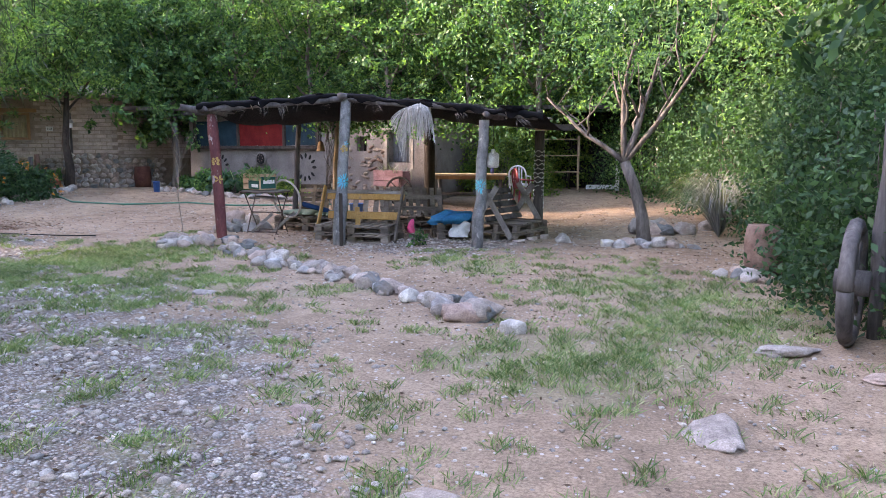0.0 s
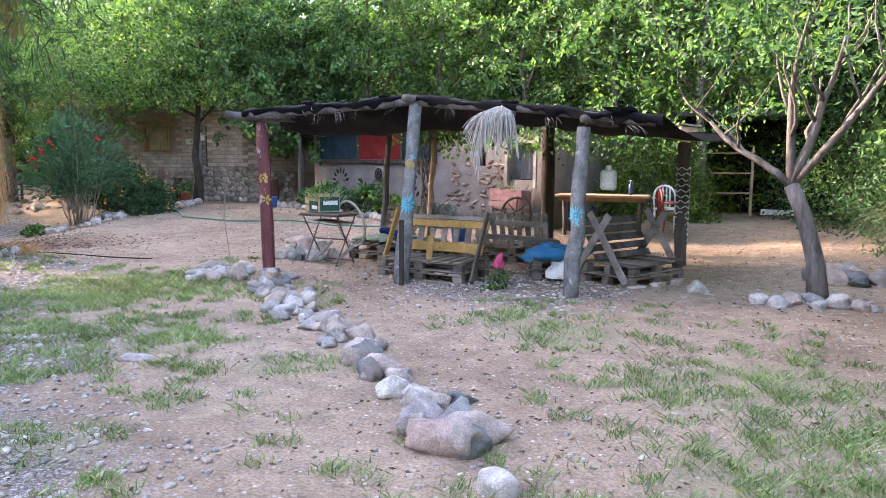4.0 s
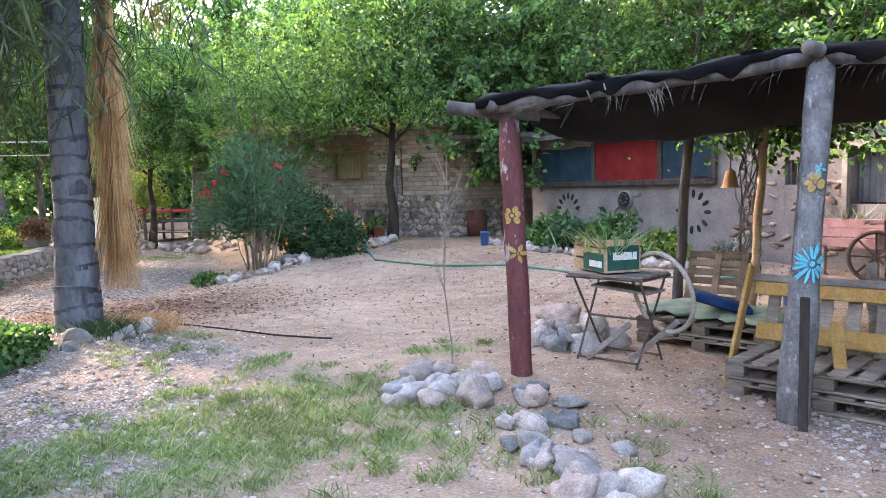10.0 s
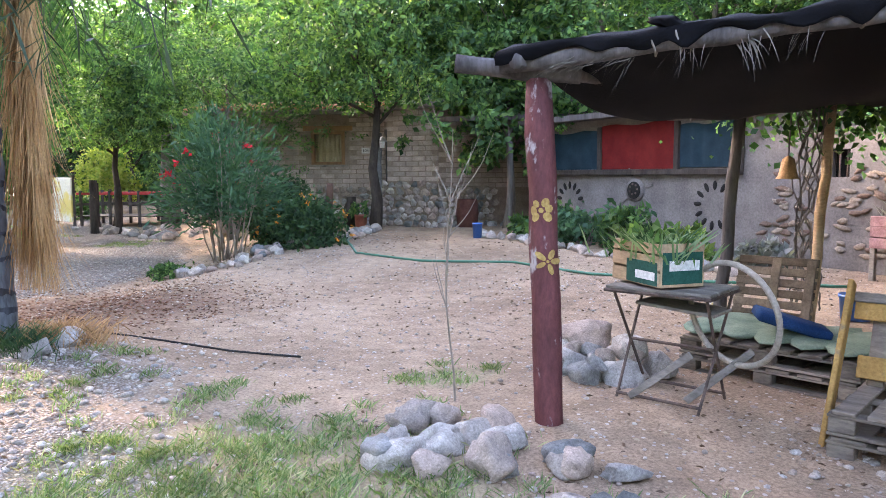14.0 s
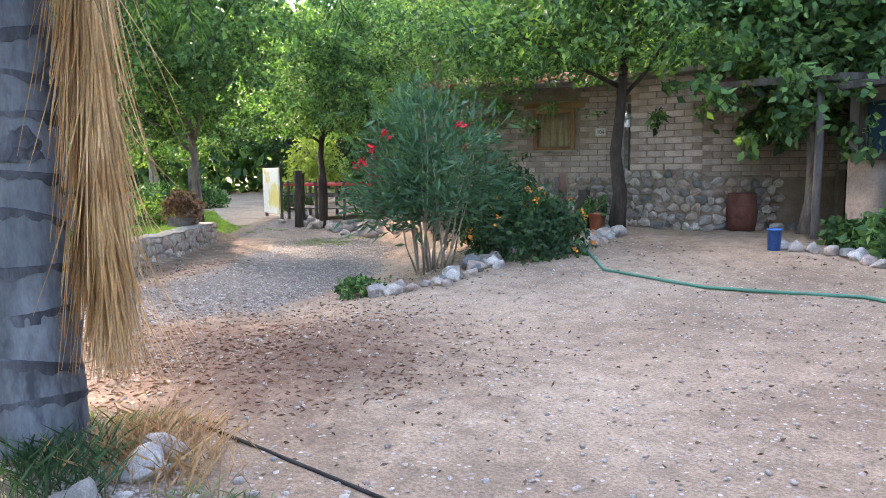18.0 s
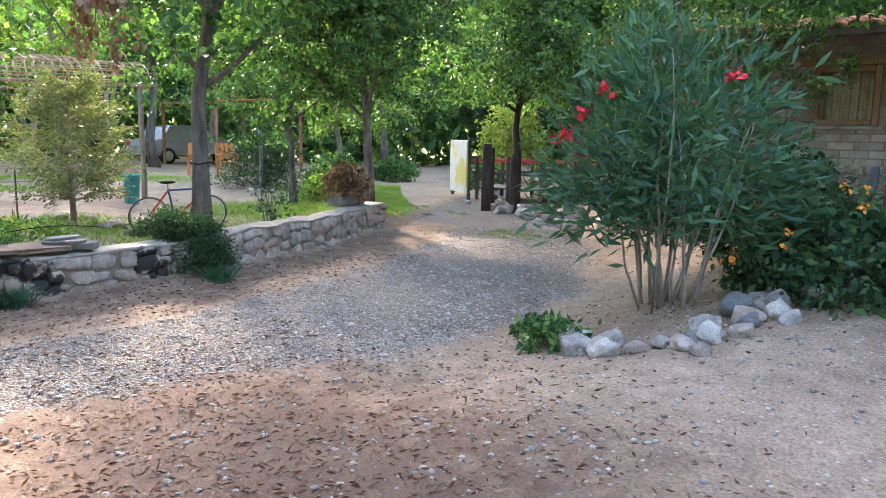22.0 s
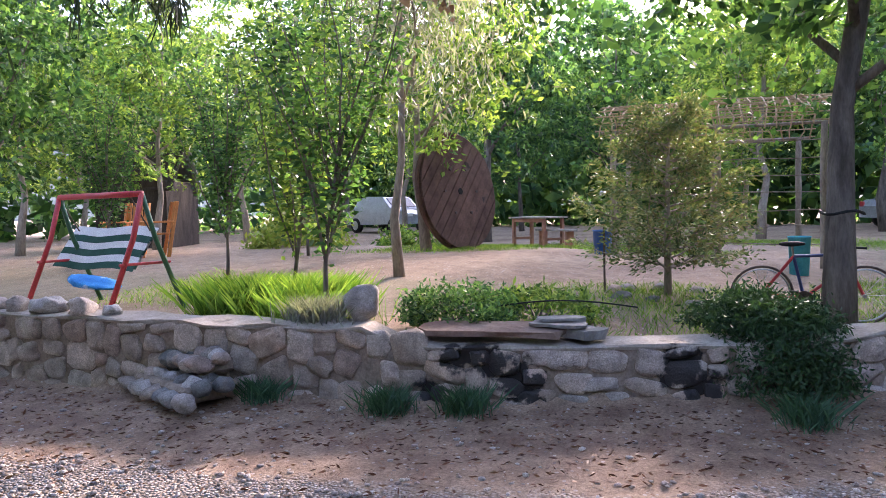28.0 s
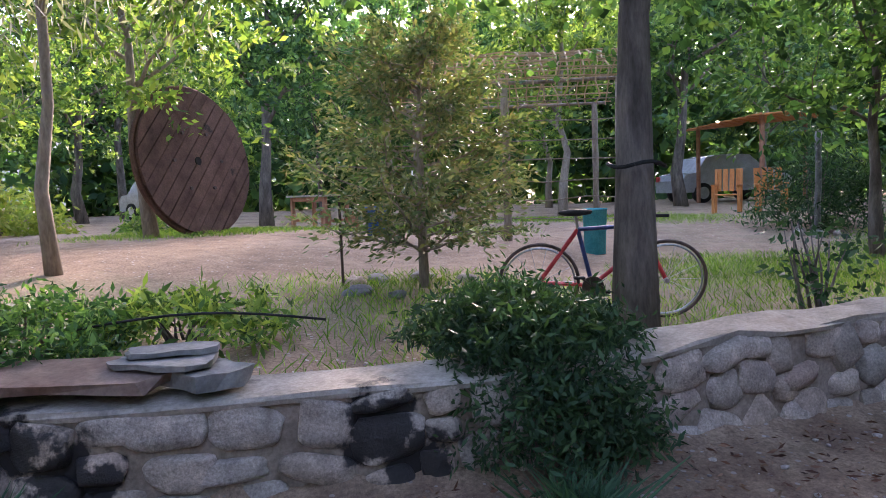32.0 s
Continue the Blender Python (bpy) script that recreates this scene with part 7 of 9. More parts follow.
# hanging bell, jug and vine pole
bell = thing("bell", (-3.5, 16.75, 1.45), "clay-brown hanging bell under the roof", "bell")
gb = Geo()
for k_r in range(17):
    a_r = 2 * math.pi * k_r / 16
    gb.v += [(math.cos(a_r) * r, math.sin(a_r) * r, z) for r, z in ((0.1, 0), (0.08, 0.03), (0.06, 0.12), (0.05, 0.17), (0.015, 0.2))]
gb.f = [(5 * k + e, 5 * k + 5 + e, 5 * k + 6 + e, 5 * k + 1 + e) for k in range(16) for e in range(4)]
M["bell"] = surface("ochre_clay", (0.45, 0.26, 0.13), (0.58, 0.36, 0.2), 6, 0.6, 0.3)
part("bell_body", gb, "bell", bell, "", True)
part("cord", Geo().tube([(0, 0, 0.19), (0.01, 0, 0.6)], 0.008, 5), "log_dark", bell)
jug = thing("plastic_jug", (0.02, 15.0, 1.18), "translucent white plastic jug hung on a cord", "jug")
part("body", Geo().box((0, 0, 0.13), (0.2, 0.14, 0.26), None, 0.035), "white_plastic", jug, "", True)
part("neck", Geo().tube([(0.0, 0, 0.25), (0.0, 0, 0.32)], [0.05, 0.03], 10), "white_plastic", jug)
part("cord", Geo().tube([(0, 0, 0.32), (0, 0, 0.85)], 0.005, 5), "black", jug)
vine = thing("vine", (-3.35, 16.95, 0.3), "climbing vine with dry twisted stems on the pale pole", "vine")
rng_v = np.random.default_rng(15)
for k_r in range(12):
    part("stem", Geo().tube([(0.1 * math.sin(k_r + z * 3) + 0.03 * rng_v.normal(), 0.08 * math.cos(k_r * 2 + z * 2), z) for z in [0.15 * i for i in range(13)]], 0.008, 4), "bark", vine)
v_pos = np.column_stack([rng_v.normal(size=900) * 0.55 + 0.3, rng_v.normal(size=900) * 0.3 + 0.3, 1.75 + rng_v.normal(size=900) * 0.16])
part("foliage", quads_mesh("foliage", leaf_quads(rng_v, v_pos, 0.075, 0.8, 0.5), "leaf"), "leaf", vine)
v_pos = np.column_stack([rng_v.normal(size=1500) * 1.1 + 2.2, rng_v.normal(size=1500) * 0.4 + 1.4, 1.72 + rng_v.normal(size=1500) * 0.2])
part("foliage", quads_mesh("foliage", leaf_quads(rng_v, v_pos, 0.075, 0.8, 0.5), "leaf"), "leaf", vine)

# plank table and chairs beyond the pergola
tb = thing("plank_table", (-0.75, 19.3, h1(-0.7, 19.3)), "long plank table with dark legs", "table", "", 4)
for i_p in range(5):
    part("top_plank", Geo().box((0, -0.3 + i_p * 0.15, 0.74), (1.7, 0.14, 0.045)), "plank", tb)
for x_p in (-0.7, 0.7):
    for y_p in (-0.25, 0.25):
        part("leg", Geo().tube([(x_p, y_p, 0.72), (x_p * 0.95, y_p * 1.1, 0)], 0.035, 8), "log_dark", tb)
part("stretcher", Geo().box((0, 0, 0.3), (1.35, 0.05, 0.06)), "log_dark", tb)
part("apron", Geo().box((0, -0.3, 0.68), (1.55, 0.03, 0.08)), "door", tb)
bt = thing("bottle", (-0.25, 19.35, h1(-0.7, 19.3) + 0.765), "dark blue bottle on the plank table", "bottle")
part("body", Geo().tube([(0, 0, 0), (0, 0, 0.17), (0, 0, 0.21), (0, 0, 0.25)], [0.04, 0.04, 0.018, 0.018], 12), "car_navy", bt, "", True)
part("cap", Geo().tube([(0, 0, 0.25), (0, 0, 0.275)], 0.02, 10), "white_plastic", bt)


def arch_chair(loc, rz, material, label, name):
    ob = thing(name, loc, label, "chair", "", rz)
    part("seat", Geo().box((0, 0, 0.43), (0.44, 0.44, 0.04), None, 0.015), material if material == "white_plastic" else "red_slab", ob)
    for x in (-0.19, 0.19):
        part("front_leg", Geo().tube([(x, -0.19, 0.42), (x * 1.1, -0.21, 0)], 0.022, 8), material, ob)
        part("back_leg", Geo().tube([(x, 0.19, 0.42), (x * 1.1, 0.23, 0)], 0.022, 8), material, ob)
    part("back_frame", Geo().tube([(-0.2, 0.2, 0.43)] + [(0.2 * -math.cos(a), 0.25, 0.68 + 0.2 * math.sin(a)) for a in [math.pi * k / 10 for k in range(11)]] + [(0.2, 0.2, 0.43)], 0.02, 8), material, ob, "", True)
    for x in (-0.1, -0.035, 0.035, 0.1):
        part("back_slat", Geo().box((x, 0.235, 0.64), (0.03, 0.012, 0.42), rot(-4, 0, 0)), material, ob)
    for x in (-0.24, 0.24):
        part("armrest", Geo().tube([(x, -0.18, 0.43), (x, -0.16, 0.62), (x, 0.22, 0.64)], 0.018, 8), material, ob, "", True)


M["dark_red"] = surface("dark_red_paint", (0.2, 0.02, 0.025), (0.3, 0.05, 0.05), 6, 0.5, 0.2)
arch_chair((0.35, 20.2, h1(0.3, 20)), 170, "white_plastic", "white plastic garden chair with a slatted arched back", "plastic_chair")
arch_chair((0.5, 19.5, h1(0.5, 19.5)), 110, "dark_red", "dark red bentwood chair with a pale seat", "wooden_chair")

# ---------- adobe wall decoration ----------
def wall_panel(u0, u1, z0, z1, material, label, name="panel"):
    g = Geo()
    n = 14
    for i in range(n + 1):
        for j in (0, 1):
            u = u0 + (u1 - u0) * i / n
            g.v.append((*on_adobe(u, 0.03 + 0.012 * math.sin(i * 1.9 + j), 0)[:2], z0 if j == 0 else z1 + 0.02 * math.sin(i * 0.7)))
    k = len(g.v)
    g.v += [(*[a + b for a, b in zip(p[:2], (0.01, 0.02))], p[2]) for p in g.v]
    for i in range(n):
        a = 2 * i
        g.f += [(a, a + 2, a + 3, a + 1), (k + a, k + a + 1, k + a + 3, k + a + 2)]
    single(name, g, material, label, "cloth panel", "panels on the adobe wall", "", smooth=True)


wall_panel(0.35, 2.02, 1.58, 2.25, "navy", "navy blue cloth panel on the mud wall")
wall_panel(2.12, 3.75, 1.58, 2.32, "red_cloth", "dark red cloth panel on the mud wall")
wall_panel(3.86, 4.9, 1.6, 2.25, "navy", "navy blue cloth panel on the mud wall")
for u_p in (0.28, 2.07, 3.8, 4.96):
    single("batten", Geo().box((0, 0, 1.92), (0.09, 0.06, 0.78)), "bark_dark", "weathered upright batten between cloth panels", "batten", "panel battens", "", on_adobe(u_p, 0.04, 0), ad_ang)
single("ledge", Geo().box((0, 0, 1.53), (4.75, 0.1, 0.09)), "bark_dark", "dark timber ledge under the cloth panels", "ledge", "", "", on_adobe(2.62, 0.05, 0), ad_ang)
part("eave_pole", wobbly(on_adobe(-0.3, 0.35, 2.42), on_adobe(ad_len + 0.2, 0.35, 2.42), 0.05, 0.045, 55), "log_dark", adobe)


# Petals are not cut in; near-black colour paints the shade of their recesses.
def petals(u, z, r, n, a0, a1, name, label, material="dark"):
    for k in range(n):
        a = a0 + (a1 - a0) * k / (n - 1)
        g = Geo().blob((0, 0, 0), (0.035, 0.02, 0.075), None, k, 0.12, 2)
        o = part(name, g, material, adobe, label, True)
        c = (u + math.cos(a) * r, -0.004, z + math.sin(a) * r)
        o.matrix_basis = pose(*c, 0, 90 - math.degrees(a), 0)


petals(1.24, 1.0, 0.3, 7, 0.2, 2.95, "petal", "petal of a half sun relief, recess shade painted dark")
petals(4.5, 1.03, 0.3, 12, 0, 5.65, "petal", "petal of a sun relief, recess shade painted dark")
part("sun_hub", Geo().tube([(2.92, 0.02, 1.23), (2.92, -0.05, 1.23)], 0.19, 22), "adobe", adobe, "raised mud ring", True)
part("hub_disc", Geo().tube([(2.92, -0.05, 1.23), (2.92, -0.062, 1.23)], 0.145, 20), "dark", adobe, "dark wheel hub in the wall")
for k_r in range(7):
    a_r = 2 * math.pi * k_r / 7
    part("hub_bolt", Geo().tube([(2.92 + 0.085 * math.cos(a_r), -0.06, 1.25 + 0.085 * math.sin(a_r)), (2.92 + 0.085 * math.cos(a_r), -0.075, 1.25 + 0.085 * math.sin(a_r))], 0.018, 8), "iron", adobe)
    part("sun_ray", Geo().box((2.92 + 0.3 * math.cos(a_r + 0.2), -0.012, 1.25 + 0.3 * math.sin(a_r + 0.2)), (0.16, 0.03, 0.05), rot(0, -math.degrees(a_r + 0.2), 0), 0.012), "adobe", adobe)
rng_a = np.random.default_rng(18)
for k_r in range(70):
    u_p, z_p = 5.3 + 1.8 * rng_a.random(), 0.42 + 1.2 * rng_a.random()
    if 6.1 < u_p < 6.6 and z_p > 1.3:
        continue
    o_s = part("inset_stone", Geo().blob((0, 0, 0), (0.06 + 0.05 * rng_a.random(), 0.022, 0.026 + 0.016 * rng_a.random()), rot(0, 14 * rng_a.normal(), 0), k_r, 0.5, 2), "brick_dark" if rng_a.random() < 0.5 else "mortar", adobe, "", True)
    o_s.location = (u_p, -0.008, z_p)
# Two near-black sheets paint the shade inside the wall's window openings.
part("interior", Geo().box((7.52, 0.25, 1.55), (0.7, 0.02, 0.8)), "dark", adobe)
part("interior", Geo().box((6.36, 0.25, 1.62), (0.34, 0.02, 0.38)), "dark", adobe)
for u_p in (6.26, 6.36, 6.46):
    part("window_bar", Geo().tube([(u_p, 0.06, 1.45), (u_p, 0.06, 1.8)], 0.012, 6), "iron", adobe)
g_k = Geo()
for i_p in range(25):
    u_p = 7.2 + 0.64 * i_p / 24
    g_k.v += [(u_p, 0.16 + 0.02 * math.sin(i_p * 1.6), 1.2), (u_p, 0.16 + 0.02 * math.sin(i_p * 1.6), 1.9)]
g_k.f = [(2 * k, 2 * k + 2, 2 * k + 3, 2 * k + 1) for k in range(24)]
M["grey_curtain"] = surface("grey_curtain", (0.09, 0.09, 0.095), (0.2, 0.2, 0.2), 4, 0.95, 0.3, 60)
part("curtain", g_k, "grey_curtain", adobe, "grey pleated window curtain")
part("lintel", Geo().box((7.52, -0.02, 1.97), (0.95, 0.1, 0.12)), "old_wood", adobe)
for u_p in (7.14, 7.9):
    part("window_post", Geo().box((u_p, -0.03, 1.5), (0.08, 0.08, 0.95)), "old_wood", adobe)
M["faded_red"] = surface("faded_red_wood", (0.2, 0.1, 0.1), (0.34, 0.2, 0.2), 6, 0.9, 0.4)
cart = thing("wall_planter", on_adobe(7.5, 0.3, h1(*on_adobe(7.5, 0.3, 0)[:2])), "faded red wooden planter box with strap plants", "planter", "", ad_ang)
for z_p in (0.45, 0.58, 0.7):
    part("board", Geo().box((0, -0.16, z_p), (0.85, 0.03, 0.12)), "faded_red", cart)
part("tray", Geo().box((0, 0, 0.42), (0.85, 0.34, 0.04)), "old_wood", cart)
for x_p in (-0.4, 0.4):
    part("leg", Geo().box((x_p, -0.12, 0.22), (0.06, 0.06, 0.44)), "old_wood", cart)
    part("side", Geo().box((x_p, 0, 0.58), (0.03, 0.3, 0.32)), "faded_red", cart)
part("strap_foliage", quads_mesh("strap", blades(rng_a, rng_a.normal(size=(110, 2)) * np.array([0.2, 0.07]), np.full(110, 0.55), 0.36, 0.022, 1.2), "leaf_grey"), "leaf_grey", cart)
ww = thing("cart_wheel", on_adobe(7.85, 0.5, h1(*on_adobe(7.85, 0.5, 0)[:2])), "old spoked wooden cart wheel leaning by the wall", "wheel", "", ad_ang + 20)
part("rim", Geo().tube([(0.3 * math.cos(a), -0.1 + 0.15 * (0.33 + 0.3 * math.sin(a)), 0.33 + 0.3 * math.sin(a)) for a in [2 * math.pi * k / 30 for k in range(31)]], 0.025, 6, False), "bark_dark", ww, "", True)
for k_r in range(8):
    a_r = math.pi * k_r / 4
    part("spoke", Geo().tube([(0, -0.05, 0.33), (0.29 * math.cos(a_r), -0.1 + 0.15 * (0.33 + 0.29 * math.sin(a_r)), 0.33 + 0.29 * math.sin(a_r))], 0.014, 5), "bark_dark", ww)
# planting along the adobe wall
for k_r, (u_p, o_p, s_p, lf) in enumerate(((1.0, 0.7, 0.4, "leaf"), (1.9, 0.8, 0.5, "leaf"), (2.7, 0.9, 0.6, "leaf_blue"), (3.6, 0.8, 0.55, "leaf"), (4.5, 0.7, 0.4, "leaf_light"), (5.8, 0.6, 0.3, "leaf_grey"))):
    shrub("border_plant", on_adobe(u_p, o_p, 0)[:2], "leafy green plant in the bed along the mud wall", (s_p, s_p * 0.8, s_p * (1.05 if k_r in (1, 2, 3) else 0.8)), 900, 0.13, lf, 100 + k_r, 0.5, 0.05, 6, "plant", "plants along the wall")
for k_r in range(26):
    u_p = 0.3 + 5.6 * k_r / 25
    p_k = on_adobe(u_p, 1.35 + 0.1 * math.sin(k_r), 0)
    stone("bed_stone", p_k[0], p_k[1], 0.2 + 0.08 * rng_s.random(), "pale river stone edging the wall bed", rng_s, "wall bed stones")
bucket((*on_adobe(0.55, 1.6, 0)[:2], h1(*on_adobe(0.55, 1.6, 0)[:2])), 0.09, 0.28, "blue_plastic", "small blue plastic canister on the soil", "canister")
bucket((-3.0, 17.6, h1(-3.0, 17.6)), 0.15, 0.24, "blue_plastic", "blue plastic basin by the pale pole", "basin")


# ---------- house bricks and plinths ----------
courses(w1, L1, HZ + 0.02, 3.0, [WIN], 0.36, 0.115, 0.03, brick_me, lambda u, z: z > 2.5 and WIN[0] - 0.2 < u < WIN[1] + 0.2, 1)
courses(w3, L3, 1.35, 3.0, [], 0.36, 0.115, 0.03, brick_me, None, 2)
courses(w4, 2.7, 1.2, 3.0, [], 0.36, 0.115, 0.03, brick_me, None, 3)


def plinth(wall, u0, u1, z0, z1, out, seed):
    rng = np.random.default_rng(seed)
    core = part("plinth", Geo().box(((u0 + u1) / 2, -out / 2, (z0 + z1) / 2), (u1 - u0, out, z1 - z0), None, 0.03), "mortar", wall)
    z = z0 + 0.1
    while z < z1 + 0.02:
        u = u0
        while u < u1:
            w = 0.13 + 0.15 * rng.random()
            ob = new("stone", STONES[int(rng.integers(0, 10))])
            ob.parent = wall
            ob.matrix_basis = Matrix.LocRotScale((u + w / 2, -out - 0.01, z + rng.normal() * 0.02), Euler((radians(90), rng.normal() * 0.4, 0)), (w * 0.52, 0.09, 0.07))
            u += w
        z += 0.145


plinth(w3, -0.05, L3 + 0.1, HZ - 0.2, 1.3, 0.22, 4)
plinth(w4, -0.1, 1.2, HZ - 0.2, 1.25, 0.2, 5)
plinth(w1, 2.6, 4.2, HZ - 0.2, 1.2, 0.2, 6)
np_ = thing("number_plate", (W1A[0] + math.cos(0.519) * 3.85 + 0.02, W1A[1] + math.sin(0.519) * 3.85 - 0.045, 2.03), "small white house number plate reading 104", "sign", "", math.degrees(0.519))
part("plate", Geo().box((0, 0, 0.07), (0.2, 0.012, 0.14)), "white_plastic", np_)
fc = bpy.data.curves.new("number", "FONT")
fc.body, fc.size, fc.extrude, fc.align_x = "104", 0.1, 0.001, "CENTER"
fo = new("number", fc)
fo.data.materials.append(M["black"])
fo.parent = np_
fo.matrix_basis = pose(0, -0.009, 0.035, 90, 0, 0)
lp = thing("lantern_post", (-12.85, 22.6, h1(-12.85, 22.6)), "grey post with a small hanging lantern", "lantern")
part("post", wobbly((0, 0, -0.1), (0.03, 0, 2.1), 0.065, 0.06, 66), "log", lp, "", True)
part("lantern_cap", Geo().tube([(0.2, -0.1, 2.0), (0.2, -0.1, 1.9)], [0.02, 0.12], 12), "steel", lp)
part("lantern_glass", Geo().tube([(0.2, -0.1, 1.9), (0.2, -0.1, 1.76)], [0.06, 0.05], 10), "white_plastic", lp)
part("bracket", Geo().tube([(0.03, 0, 2.0), (0.2, -0.1, 2.02)], 0.012, 6), "iron", lp)
mc = thing("milk_can", (-13.4, 22.3, h1(-13.4, 22.3)), "dark old metal milk can", "milk can")
part("can_body", Geo().tube([(0, 0, 0), (0, 0, 0.45), (0, 0, 0.55), (0, 0, 0.68)], [0.17, 0.17, 0.1, 0.11], 18), "bark_dark", mc, "", True)
tp_ = bucket((-12.95, 22.1, h1(-12.95, 22.1)), 0.14, 0.3, "terracotta", "terracotta pot by the tree trunk", "flower_pot")
part("foliage", shrub_mesh(45, 0.2, 0.2, 0.3, 260, 0.09, 0.5, "leaf", 0.28), "leaf", tp_)
single("water_pipe", Geo().tube([(0, 0, 0), (0, 0, 2.4)], 0.03, 8), "cap", "pale pipe running down the shaded wall", "pipe", "", "", (-10.35, 25.35, HZ), 0, True)
single("barrel", Geo().tube([(0, 0, 0), (0, 0, 0.3), (0, 0, 0.62)], [0.22, 0.25, 0.22], 18), "rust_dark", "rusty dark red barrel by the shaded wall", "barrel", "", "", (-11.1, 23.55, h1(-11.1, 23.5)), 0, True)
for k_r in range(9):
    stone("stone", -10.9 + 0.23 * k_r, 23.7 + 0.2 * k_r + rng_s.normal() * 0.1, 0.25, "dark stone at the foot of the shaded wall", rng_s, "wall foot stones")

# ---------- oleander bed ----------
OL = (-12.9, 18.35)
ole = shrub("oleander", OL, "tall oleander with narrow leaves and red flowers", (0.98, 0.92, 1.6), 5200, 0.17, "leaf_blue", 46, 0.21, 0.8, 18, "oleander", hollow=0.12, along=True, droop=0.0, bark="bark_pale", foot=0.4)
rng_o = np.random.default_rng(19)
for k_r in range(14):
    a_r, b_r = rng_o.random() * 6.28, 0.2 + rng_o.random() * 0.9
    c_r = np.array([math.cos(a_r) * math.cos(b_r) * 1.1, math.sin(a_r) * math.cos(b_r) * 1.02, 1.0 + math.sin(b_r) * 1.45])
    part("flower_cluster", quads_mesh("flower", leaf_quads(rng_o, c_r + rng_o.normal(size=(22, 3)) * 0.03, 0.05, 0.8, 0), "flower_red"), "flower_red", ole)
lan = shrub("lantana", (-12.0, 19.4), "dark green lantana bush with small orange flowers", (0.75, 0.7, 0.75), 4600, 0.09, "leaf_dark", 47, 0.55, 0, 12)
for k_r in range(30):
    a_r = rng_o.random() * 6.28
    b_r = rng_o.random() * 1.3
    c_r = np.array([math.cos(a_r) * math.cos(b_r) * 0.95, math.sin(a_r) * math.cos(b_r) * 0.8, 0.1 + math.sin(b_r) * 0.85])
    part("flower", quads_mesh("flower", leaf_quads(rng_o, c_r + rng_o.normal(size=(9, 3)) * 0.015, 0.035, 0.9, 0), "flower_orange"), "flower_orange", lan)
shrub("low_bush", (-12.65, 17.05), "fresh green low plants at the bed's tip", (0.4, 0.3, 0.18), 1400, 0.07, "leaf", 48, 0.5, 0, 0)
shrub("bush", (-13.6, 20.5), "leafy shrub behind the oleander", (0.8, 0.8, 1.0), 3000, 0.13, "leaf_dark", 49, 0.4, 0, 8)
single("wooden_post", wobbly((0, 0, -0.1), (0.02, 0, 1.05), 0.07, 0.065, 67), "drum", "reddish wooden stump post in the bed", "post", "", "", (-12.2, 20.3, h1(-12.2, 20.3)), 0, True)
single("wooden_post", wobbly((0, 0, -0.1), (0.02, 0, 0.95), 0.06, 0.055, 68), "log_dark", "dark stump post in the bed", "post", "", "", (-12.9, 21.0, h1(-12.9, 21)), 0, True)
BED = [(-12.5, 16.95), (-12.2, 17.12), (-11.85, 17.28), (-11.62, 17.55), (-11.8, 18.3), (-12.05, 19.0), (-11.8, 19.7), (-11.65, 20.4), (-12.2, 21.4), (-12.8, 22.3)]
for k_r in range(64):
    x_r, y_r, _ = along_line(BED, k_r / 63 * line_length(BED))
    stone("bed_stone", x_r + rng_s.normal() * 0.1, y_r + rng_s.normal() * 0.1, 0.16 + 0.12 * rng_s.random(), "rounded stone edging the oleander bed", rng_s, "oleander bed stones")
# hoses
def hose(pts, r, material, label):
    out = []
    for a, b in zip(pts, pts[1:]):
        for k in range(8):
            t = k / 8
            x, y = a[0] + (b[0] - a[0]) * t, a[1] + (b[1] - a[1]) * t
            out.append((x, y, h1(x, y) + r * 0.9))
    single("hose", Geo().tube(out, r, 6), material, label, "hose", "garden hoses", "", smooth=True)


hose([(-12.15, 21.2), (-11.5, 20.0), (-10.4, 19.0), (-9.0, 18.9), (-7.6, 19.3), (-6.2, 18.8), (-4.6, 18.7), (-3.0, 19.0)], 0.02, "rubber_green", "green garden hose lying across the yard")
hose([(-8.8, 13.35), (-8.0, 13.5), (-7.15, 13.68), (-6.5, 13.95)], 0.01, "black", "black irrigation pipe lying on the soil")

# ---------- ground cover bed by the palm ----------
def bed_cover():
    rng = np.random.default_rng(22)
    n = 26000
    # a mound from the casuarinas to the palm
    u, v = rng.random(n), rng.random(n) * 2 - 1
    ax = np.array([-8.85, 9.75]) + (np.array([-8.2, 11.85]) - np.array([-8.85, 9.75])) * u[:, None]
    wide = (1.1 - 0.35 * u) * (0.75 + 0.25 * np.sin(u * 9 + 1)) * np.sqrt(np.clip(1 - (2 * u - 1) ** 4, 0.05, 1))
    xy = ax + np.array([0.94, -0.34]) * (v * wide)[:, None] + rng.normal(size=(n, 2)) * 0.05
    top = (0.52 - 0.27 * u) * np.sqrt(np.clip(1 - v * v, 0, 1)) * (0.85 + 0.2 * np.sin(xy[:, 0] * 7) * np.sin(xy[:, 1] * 6))
    z = height(xy[:, 0], xy[:, 1]) + np.maximum(0.02, top) * (1 - 0.55 * rng.random(n) ** 2)
    q = leaf_quads(rng, np.column_stack([xy, z]), 0.055, 0.75, -0.1)
    ob = part("ground_cover", quads_mesh("cover", q, "leaf"), "leaf")
    tagged(ob, "dense green ground cover bed beside the palm", "ground cover", "", "stuff")


